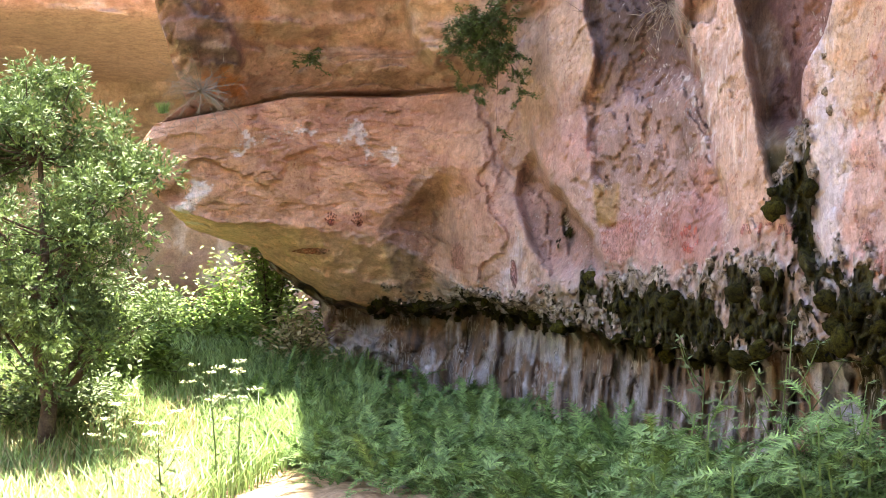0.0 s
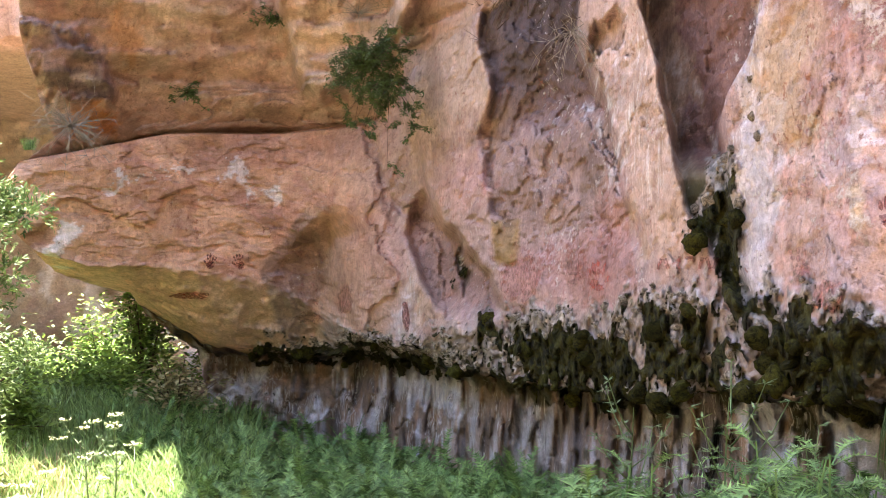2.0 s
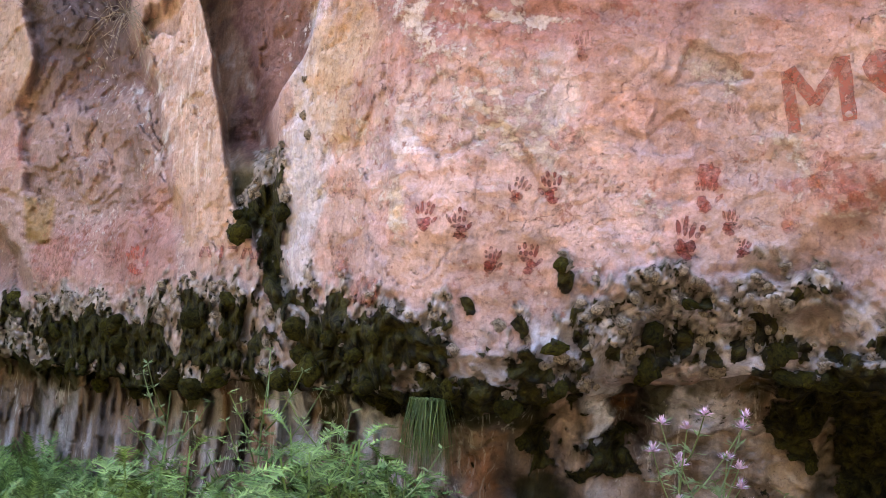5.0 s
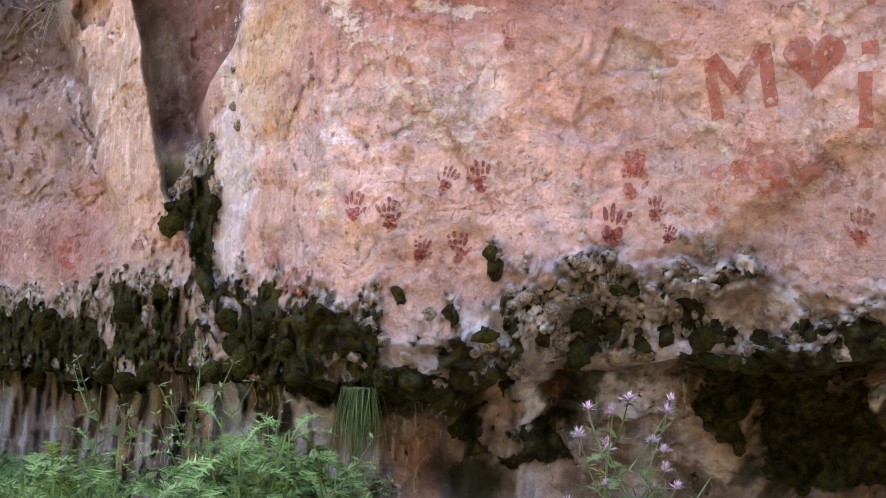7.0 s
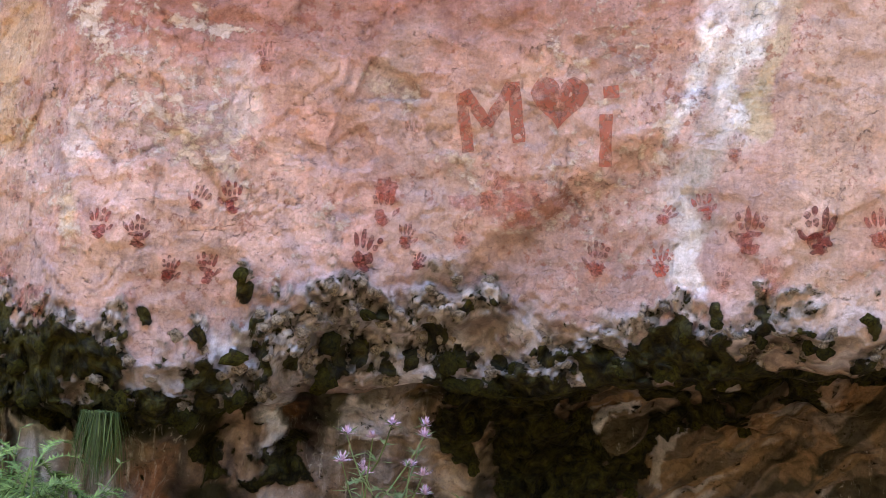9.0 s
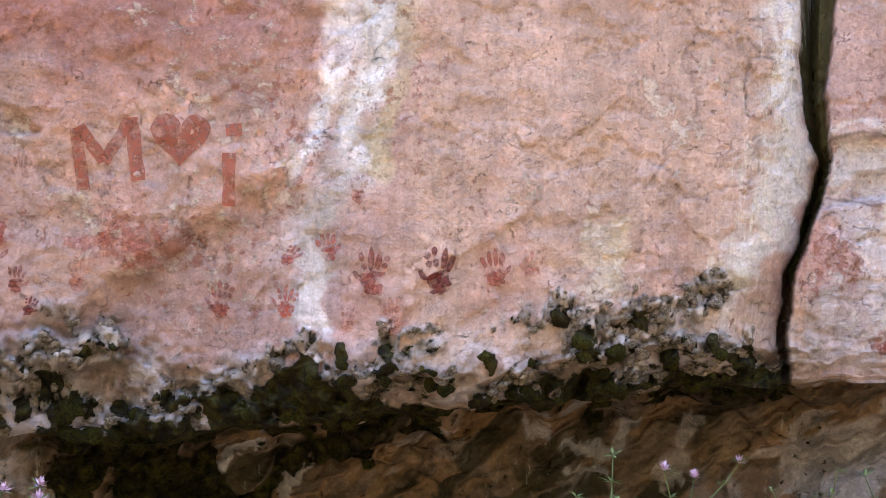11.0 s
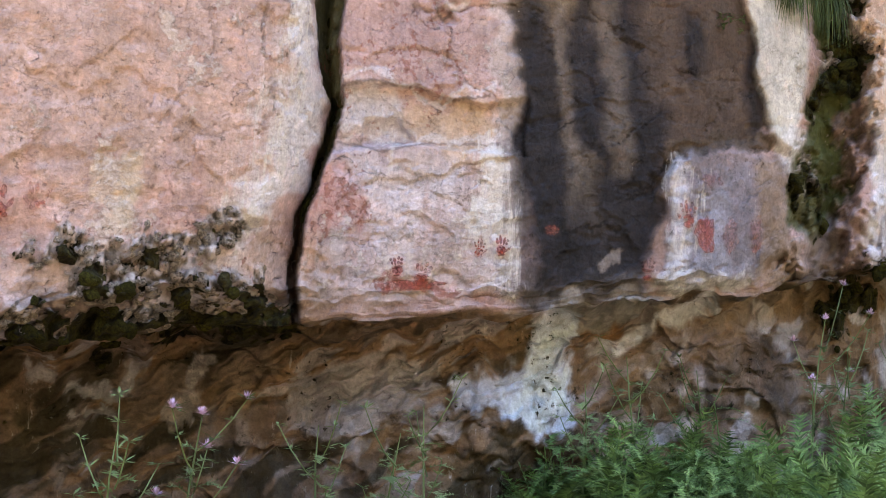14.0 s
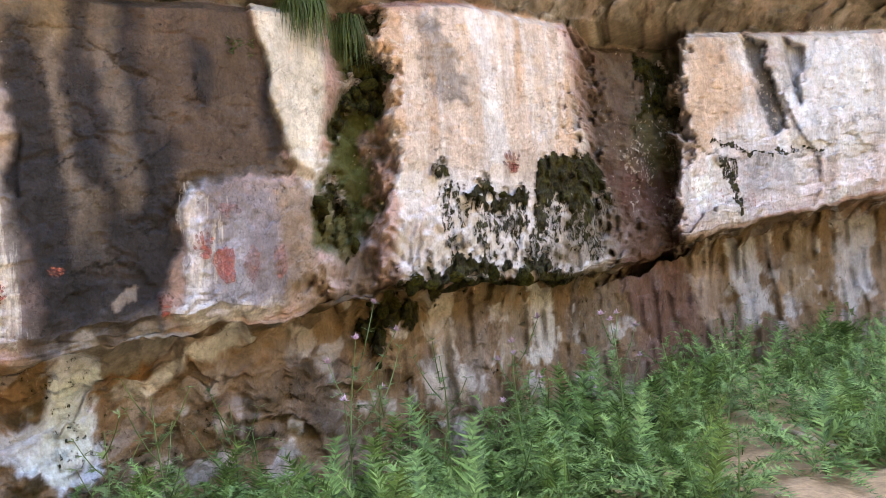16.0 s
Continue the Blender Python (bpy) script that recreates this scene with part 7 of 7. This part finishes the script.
def weed(u, r, height, label, flowers="", branches=5, lean=6):
    """An upright stem with side branches, ragged leaves and flower heads."""
    x, y = polar(u, r)
    root = tagged(new("thistle" if flowers == "thistle" else "tall_weed"), label, "plant")
    root.matrix_basis = pose(x, y, ground_at(x, y) - 0.02, rnd(-lean, lean), rnd(-lean, lean), rnd(0, 360))
    stem, leaves, heads = Soup(), Soup(), []
    pts = [Vector((0.02 * math.sin(3 * t), 0.02 * math.cos(4 * t), height * t)) for t in (0, 0.2, 0.4, 0.6, 0.8, 1)]
    stem.tube(pts, [0.008, 0.007, 0.006, 0.005, 0.004, 0.002], 5)
    tips = [pts[-1]]
    for b in range(branches):
        t = 0.45 + 0.5 * b / branches
        a = b * 2.4 + rnd(-0.4, 0.4)
        p0 = Vector((0, 0, height * t))
        l = height * rnd(0.18, 0.32)
        q = [p0 + Vector((math.cos(a) * l * s * 0.75, math.sin(a) * l * s * 0.75, l * s * (0.5 + 0.5 * s))) for s in (0, 0.35, 0.7, 1)]
        twig = Soup()
        twig.tube(q, [0.004, 0.0035, 0.003, 0.002], 4)
        part("branch", twig.mesh("branch", WEED_LEAF), root)
        tips.append(q[-1])
        for s in q[1:]:
            for _ in range(6):
                w = rnd(0, 6.3)
                leaves.leaf(s, (math.cos(w), math.sin(w), rnd(-0.2, 0.6)), (-math.sin(w), math.cos(w), 0), rnd(0.03, 0.07), 0.012)
    for k in range(22):
        t = 0.03 + 0.85 * k / 22
        frond(leaves, (0, 0, height * t), k * 2.4, height * 0.34 * (1.12 - t), rnd(0.2, 0.9), 0.45, 11, 0.05, 0.002)
    for tip in tips if flowers else ():
        head = Soup()
        for _ in range(30):
            w, e = rnd(0, 6.3), rnd(0.1, 1.4)
            if flowers == "thistle":
                head.leaf(tip, (math.cos(w) * math.cos(e), math.sin(w) * math.cos(e), math.sin(e)), (-math.sin(w), math.cos(w), 0), rnd(0.025, 0.045), 0.009)
            else:
                p = tip + Vector((math.cos(w) * 0.04 * e, math.sin(w) * 0.04 * e, 0.02 * rnd(0, 1)))
                head.leaf(p, (math.cos(w), math.sin(w), 0.3), (-math.sin(w), math.cos(w), 0), 0.018, 0.014)
        heads.append(head)
    part("stem", stem.mesh("stem", WEED_LEAF), root)
    part("leaves", leaves.mesh("leaves", WEED_LEAF, True), root)
    for head in heads:
        part("flower_head", head.mesh("flower_head", PETAL if flowers == "thistle" else UMBEL, True), root, "pale purple thistle head" if flowers == "thistle" else "cream flower umbel")


random.seed(31)
weed(10.6, 6.2, 1.05, "tall pale green weed in front of mossy rock", "", 7)
weed(14.9, 5.4, 1.12, "tall pale green weed with small heads before the lip", "", 8)
weed(15.9, 5.3, 0.85, "leafy green weed at the foot of the slab", "", 6)
weed(18.6, 5.1, 0.95, "leafy green weed at the foot of the slab", "", 7)
weed(20.6, 5.0, 0.8, "leafy green weed at the foot of the slab", "", 6)
weed(33.4, 4.7, 0.98, "green thistle with pale purple heads", "thistle", 7)
weed(34.4, 4.75, 0.88, "green thistle with pale purple heads", "thistle", 6)
weed(35.6, 4.8, 0.72, "low leafy thistle in bud", "", 5)
weed(60.4, 4.9, 0.86, "slender green weed under the overhang", "", 5)
weed(63.6, 5.0, 0.92, "thistle under the overhang with one purple head", "thistle", 5)
weed(70.0, 5.3, 0.82, "slender green weed under the overhang", "", 4)
weed(72.6, 5.4, 0.80, "slender green weed under the overhang", "", 4)
weed(75.2, 5.5, 0.88, "bright green upright weed under the overhang", "", 5)
for k, (u, r, h) in enumerate([(82, 6.4, 0.85), (84.5, 6.6, 0.95), (87, 6.9, 0.85), (91.5, 7.2, 1.15), (93, 7.3, 0.95), (96, 7.6, 1.0), (99, 8.2, 0.95), (103, 8.8, 1.0), (107, 10, 0.9)]):
    weed(u, r, h, "tall spiny green thistle in the plant bed", "thistle" if k in (3, 6, 7) else "", 5)


def tuft(name, u, z, r, blades, length, material, label, hang=0.6, spread=0.5, category="grass"):
    """Grass blades out of one root, bent by their weight."""
    s = Soup()
    x, y = polar(u, r)
    for _ in range(blades):
        a, l = rnd(0, 6.3), length * rnd(0.6, 1.1)
        o = Vector((rnd(-0.05, 0.05), rnd(-0.05, 0.05), 0))
        h = Vector((math.cos(a), math.sin(a), 0)) * spread * rnd(0.5, 1)
        pts = [o + h * l * t + Vector((0, 0, l * (0.75 * t - (0.75 + hang) * t * t))) for t in (0, 0.35, 0.7, 1)]
        w = Vector((-h.y, h.x, 0)).normalized() * 0.0025
        s.add([pts[0] - w, pts[0] + w, pts[1] + w, pts[1] - w, pts[2] + w * 0.7, pts[2] - w * 0.7, pts[3]], [(0, 1, 2, 3), (3, 2, 4, 5), (5, 4, 6)])
    ob = new(name, s.mesh(name, material, True))
    ob.matrix_basis = pose(x, y, z)
    tagged(ob, label, category)


tuft("grass_tuft", 22.1, 1.0, face_r(22.1, 1.05) - 0.10, 260, 0.30, HANG_GRASS, "drooping green grass tuft on the mossy rock", 1.1, 0.4)
tuft("grass_tuft", 90.4, 3.50, face_r(90.4, 3.46) - 0.12, 300, 0.36, HANG_GRASS, "green grass tuft hanging from the roof ledge", 0.9)
tuft("grass_tuft", 89.6, 3.50, face_r(89.6, 3.46) - 0.10, 200, 0.3, HANG_GRASS, "green grass tuft hanging from the roof ledge", 0.9)
tuft("grass_tuft", 91.8, 3.50, face_r(91.8, 3.44) - 0.10, 200, 0.42, HANG_GRASS, "green grass tuft hanging from the roof ledge", 0.9)
tuft("grass_tuft", -15.6, 2.78, 13.1, 160, 0.28, GRASS, "sunlit green grass tuft on the block's top", -0.4, 0.4)


def sprig(name, u, z, r, size, leaves_n, material, label, twigs=18, leaf=0.05, hang=0.3, wood=None):
    """A small shrub: forking twigs with leaves along them."""
    root = tagged(new(name), label, "shrub")
    x, y = polar(u, r)
    root.matrix_basis = pose(x, y, z)
    st, lv = Soup(), Soup()
    out = Vector((-math.sin(radians(u)), -math.cos(radians(u)), 0))
    for _ in range(twigs):
        d = (out * rnd(0.2, 1.0) + Vector((rnd(-1, 1), rnd(-1, 1), rnd(-0.6, 0.8)))).normalized()
        l = size * rnd(0.5, 1.0)
        pts = [d * l * t + Vector((0, 0, -hang * l * t * t)) for t in (0, 0.33, 0.66, 1)]
        st.tube(pts, [0.005 * size / 0.5, 0.004 * size / 0.5, 0.0025 * size / 0.5, 0.001], 4)
        for _ in range(3):
            i = random.randrange(1, 4)
            e = pts[i] + Vector((rnd(-1, 1), rnd(-1, 1), rnd(-1, 1))) * 0.3 * size
            st.tube([pts[i], e], [0.003 * size / 0.5, 0.001], 3)
            for _ in range(leaves_n // (twigs * 3)):
                t = rnd(0.1, 1.1)
                p = pts[i].lerp(e, t) + Vector((rnd(-1, 1), rnd(-1, 1), rnd(-1, 1))) * 0.05 * size
                w = rnd(0, 6.3)
                lv.leaf(p, (math.cos(w), math.sin(w), rnd(-0.9, 0.5)), (-math.sin(w), math.cos(w), 0), leaf * rnd(0.6, 1.2), leaf * 0.45)
    part("twig_frame", st.mesh("twig_frame", wood or BARK), root)
    if lv.n:
        part("foliage", lv.mesh("foliage", material, True), root)


random.seed(41)
sprig("cliff_shrub", -1.0, 3.46, 11.5, 0.5, 7000, CLIFF_LEAF, "dark green shrub hanging from the rock cleft", 40, 0.04, 0.4)
sprig("cliff_shrub", -0.2, 3.2, 11.3, 0.45, 4200, CLIFF_LEAF, "dark green shrub hanging from the rock cleft", 20, 0.04, 0.8)
sprig("cliff_shrub", -5.3, 4.08, 13.0, 0.30, 500, CLIFF_LEAF, "small dark shrub rooted in a rock seam", 12, 0.05, 0.2)
sprig("cliff_shrub", -9.0, 3.40, 13.2, 0.28, 420, CLIFF_LEAF, "small dark shrub rooted in a rock seam", 10, 0.05, 0.4)
sprig("dry_shrub", 8.0, 3.15, 8.7, 0.38, 0, CLIFF_LEAF, "leafless grey dry shrub hanging in the hollow", 26, 0.05, 0.7, DEAD_WOOD)
# two added dark twig masses that stand in for the hollow's shade
sprig("dry_shrub", 6.0, 3.75, 9.6, 0.5, 0, CLIFF_LEAF, "matted dark dry twigs standing in for shade in the hollow", 50, 0.05, 0.8, BARK)
sprig("dry_shrub", 7.8, 3.60, 9.0, 0.45, 0, CLIFF_LEAF, "matted dark dry twigs standing in for shade in the hollow", 40, 0.05, 0.8, BARK)
sprig("dry_shrub", -1.6, 4.0, 12.2, 0.45, 0, CLIFF_LEAF, "leafless grey dry shrub on the rock seam", 16, 0.05, 0.2, DEAD_WOOD)
sprig("twig_nest", -13.9, 2.97, 12.7, 0.5, 0, CLIFF_LEAF, "heap of bleached dry twigs on the block", 70, 0.05, 0.2, DEAD_WOOD)
sprig("cliff_shrub", 87.3, 3.20, face_r(87.3, 3.2) - 0.02, 0.14, 160, CLIFF_LEAF, "small leafy sprig on the stained face", 8, 0.03, 0.8)


# ---------------------------------------------------------------- the sunlit meadow, bushes and tree
random.seed(51)


def blades(name, num, ua, ub, ra, rb, height, material, label, keep=None):
    s = Soup()
    k = 0
    while k < num:
        u, r = rnd(ua, ub), math.sqrt(rnd(ra * ra, rb * rb))
        if keep and not keep(u, r):
            continue
        x, y = polar(u, r)
        g = ground_at(x, y)
        a, l = rnd(0, 6.3), height * rnd(0.5, 1.2)
        h = Vector((math.cos(a), math.sin(a), 0)) * rnd(0.1, 0.6)
        o = Vector((x, y, g - 0.01))
        pts = [o + h * l * t * t + Vector((0, 0, l * (t - 0.35 * t * t))) for t in (0, 0.5, 1)]
        w = Vector((-h.y, h.x, 0)).normalized() * rnd(0.004, 0.008)
        s.add([pts[0] - w, pts[0] + w, pts[1] + w, pts[1] - w, pts[2]], [(0, 1, 2, 3), (3, 2, 4)])
        k += 1
    tagged(new(name, s.mesh(name, material, True)), label, "grass", kind="stuff")


def meadow(u, r):
    return r > table(np.array([u]), [(-30, 5.5), (-17, 6.8), (-13, 8.6), (-10, 9.8), (-6, 11.0)])[0] and (u < -8 or r > 11)


blades("meadow_grass", 32000, -30, -6, 5.5, 17, 0.5, GRASS, "bright sunlit meadow grass", meadow)
blades("dry_grass", 5000, -30, -14, 5.5, 12, 0.5, DRY_GRASS, "dry straw-coloured grass among the green")


def bush(u, r, width, height, num, material, label, lift=0.1):
    root = tagged(new("bush"), label, "bush")
    x, y = polar(u, r)
    g = ground_at(x, y)
    root.matrix_basis = pose(x, y, g)
    st, lv = Soup(), Soup()
    hubs = []
    for _ in range(26):
        a, e = rnd(0, 6.3), rnd(0.15, 1.5)
        d = Vector((math.cos(a) * math.cos(e) * width, math.sin(a) * math.cos(e) * width, math.sin(e) * height)) * rnd(0.55, 1.05)
        st.tube([(0, 0, 0), d * 0.5 + Vector((0, 0, 0.1 * height)), d], [0.03 * height / 2, 0.015 * height / 2, 0.004], 4)
        hubs.append(d)
    for _ in range(num):
        d = random.choice(hubs)
        q = d * rnd(0.55, 1.05) + Vector((random.gauss(0, 1), random.gauss(0, 1), random.gauss(0, 1))) * 0.13 * width
        w = rnd(0, 6.3)
        lv.leaf((q.x, q.y, max(q.z, 0.02)), (math.cos(w), math.sin(w), rnd(-0.7, 0.7)), (-math.sin(w), math.cos(w), rnd(-0.4, 0.4)), rnd(0.06, 0.12), 0.045)
    part("woody_frame", st.mesh("woody_frame", BARK), root)
    part("foliage", lv.mesh("foliage", material, True), root)


for u, r, w, h, n, mat, lb in [(-12.6, 17.5, 1.1, 1.6, 6500, BUSH_LEAF, "leafy yellow-green bush in the light"), (-14.4, 18.5, 1.0, 1.1, 6000, BUSH_LEAF, "leafy yellow-green bush in the light"),
                               (-11.0, 16.0, 0.9, 1.7, 4000, BUSH_LEAF, "leafy yellow-green bush behind the block"), (-15.5, 15.5, 1.3, 0.6, 3000, BUSH_LEAF, "low green bush on the bank"),
                               (-12.5, 15.0, 1.2, 0.5, 3000, BUSH_LEAF, "low green bush on the bank"), (-18.5, 15.5, 1.5, 1.0, 3500, CLIFF_LEAF, "low dark green bush behind the tree"),
                               # the bush under the tree is undergrowth that also stands in for shade
                               (-22.5, 15.0, 1.6, 1.1, 3500, CLIFF_LEAF, "low dark green bush behind the tree"), (-20.2, 11.6, 0.9, 0.9, 3500, CLIFF_LEAF, "low dark green bush standing in for shade under the tree"), (-17.4, 13.2, 0.8, 0.8, 3000, BUSH_LEAF, "low leafy green bush beside the tree"), (-16.2, 17.0, 0.9, 0.9, 4500, BUSH_LEAF, "leafy yellow-green bush in the light"),
                               (-9.6, 13.8, 0.5, 0.8, 900, DRY_GRASS, "dry brown brush against the rock foot")]:
    bush(u, r, w, h, n, mat, lb)


def juniper(u, r, height, spread):
    """A gnarled trunk with dark limbs and dense tufts of scale leaves at their ends."""
    root = tagged(new("juniper_tree"), "gnarled juniper tree with sunlit grey-green foliage", "tree")
    x, y = polar(u, r)
    g = ground_at(x, y)
    root.matrix_basis = pose(x, y, g - 0.05)
    wood, lv = Soup(), Soup()
    trunk = [Vector((0, 0, 0)), Vector((0.06, 0.03, 0.18 * height)), Vector((-0.05, 0.02, 0.36 * height)), Vector((0.05, -0.03, 0.55 * height)), Vector((0.0, 0.0, 0.8 * height))]
    wood.tube(trunk, [0.085, 0.07, 0.055, 0.04, 0.02], 8)
    tufts = []
    for k in range(120):
        a, e = k * 2.4 + rnd(-0.4, 0.4), rnd(-1.0, 1.45)
        q = rnd(0.45, 1.0) ** 0.6 * (1 + 0.22 * math.sin(3 * a + 2 * e))
        tufts.append(Vector((math.cos(a) * math.cos(e) * spread * q, math.sin(a) * math.cos(e) * spread * q, height * (0.60 + 0.42 * math.sin(e) * q))))
    limbs = []
    for k in range(9):
        p = tufts[random.randrange(len(tufts))]
        t = rnd(0.25, 0.65) * 4
        i = int(t)
        s0 = trunk[i].lerp(trunk[i + 1], t - i)
        mid_ = s0.lerp(p, 0.5) + Vector((rnd(-0.15, 0.15), rnd(-0.15, 0.15), rnd(-0.2, 0.05)))
        wood.tube([s0, s0.lerp(mid_, 0.5) + Vector((rnd(-0.06, 0.06), rnd(-0.06, 0.06), 0)), mid_, p], [0.045, 0.036, 0.028, 0.012], 6)
        limbs += [s0, s0.lerp(mid_, 0.5), mid_, mid_.lerp(p, 0.5)]
    for p in tufts:
        h = min(limbs + trunk[2:], key=lambda w: (w - p).length)
        wood.tube([h, h.lerp(p, 0.5) + Vector((rnd(-0.05, 0.05), rnd(-0.05, 0.05), -0.04)), p], [0.014, 0.010, 0.004], 4)
        size = rnd(0.14, 0.27)
        for _ in range(60):
            d = Vector((random.gauss(0, 1), random.gauss(0, 1), random.gauss(0.35, 0.8))).normalized()
            c = p + d * size * rnd(0.2, 0.8)
            o = d.orthogonal().normalized()
            for m in range(8):
                w = rnd(0, 6.3)
                side = o * math.cos(w) + d.cross(o) * math.sin(w)
                lv.leaf(c + d * 0.014 * m, (d * 0.9 + side).normalized(), d.cross(side), rnd(0.035, 0.065), 0.017)
    part("trunk", wood.mesh("trunk", BARK), root, "dark twisted trunk and limbs")
    part("crown", lv.mesh("crown", TREE_LEAF, True), root, "grey-green sprays of scale leaves")


random.seed(61)
juniper(-20.8, 10.6, 3.3, 1.0)
random.seed(62)
juniper(-26.5, 12.5, 3.4, 1.2)
random.seed(63)
for u, r, h in ((-13.0, 9.2, 0.95), (-11.9, 9.6, 0.9), (-17.5, 8.6, 0.8), (-15.0, 8.0, 0.7)):
    weed(u, r, h, "slender sunlit weed with cream flower heads", "umbel", 5)


# ---------------------------------------------------------------- sticks and stones on the path
def stick(u, r, length, thick, turn, label):
    s = Soup()
    pts = [Vector((length * (t - 0.5), 0.03 * math.sin(5 * t), 0.02 * math.sin(3 * t))) for t in (0, 0.25, 0.5, 0.75, 1)]
    s.tube(pts, [thick * 0.9, thick, thick * 0.95, thick * 0.8, thick * 0.4], 7)
    x, y = polar(u, r)
    ob = new("stick", s.mesh("stick", DEAD_WOOD))
    ob.matrix_basis = pose(x, y, ground_at(x, y) + thick, 0, -12, turn)
    tagged(ob, label, "stick")


stick(110.2, 9.5, 0.5, 0.022, 40, "bleached broken stick lying by the plants")
stick(109.4, 9.0, 0.4, 0.010, 110, "thin pale stick lying by the plants")
STONES = [lump("stone", 60 + k, DEAD_WOOD, 0.12, 2) for k in range(3)]
random.seed(71)
for _ in range(40):
    u, r = (rnd(-12, 2), rnd(6.5, 9.2)) if random.random() < 0.6 else (rnd(104, 118), rnd(6, 9))
    x, y = polar(u, r)
    ob = new("stone", random.choice(STONES))
    s = rnd(0.02, 0.07)
    ob.matrix_basis = pose(x, y, ground_at(x, y), rnd(0, 30), rnd(0, 30), rnd(0, 360)) @ Matrix.Diagonal((s, s * rnd(0.7, 1), s * 0.6, 1))
    tagged(ob, "small weathered stone on the sandy path", "stone", "stones on the path")
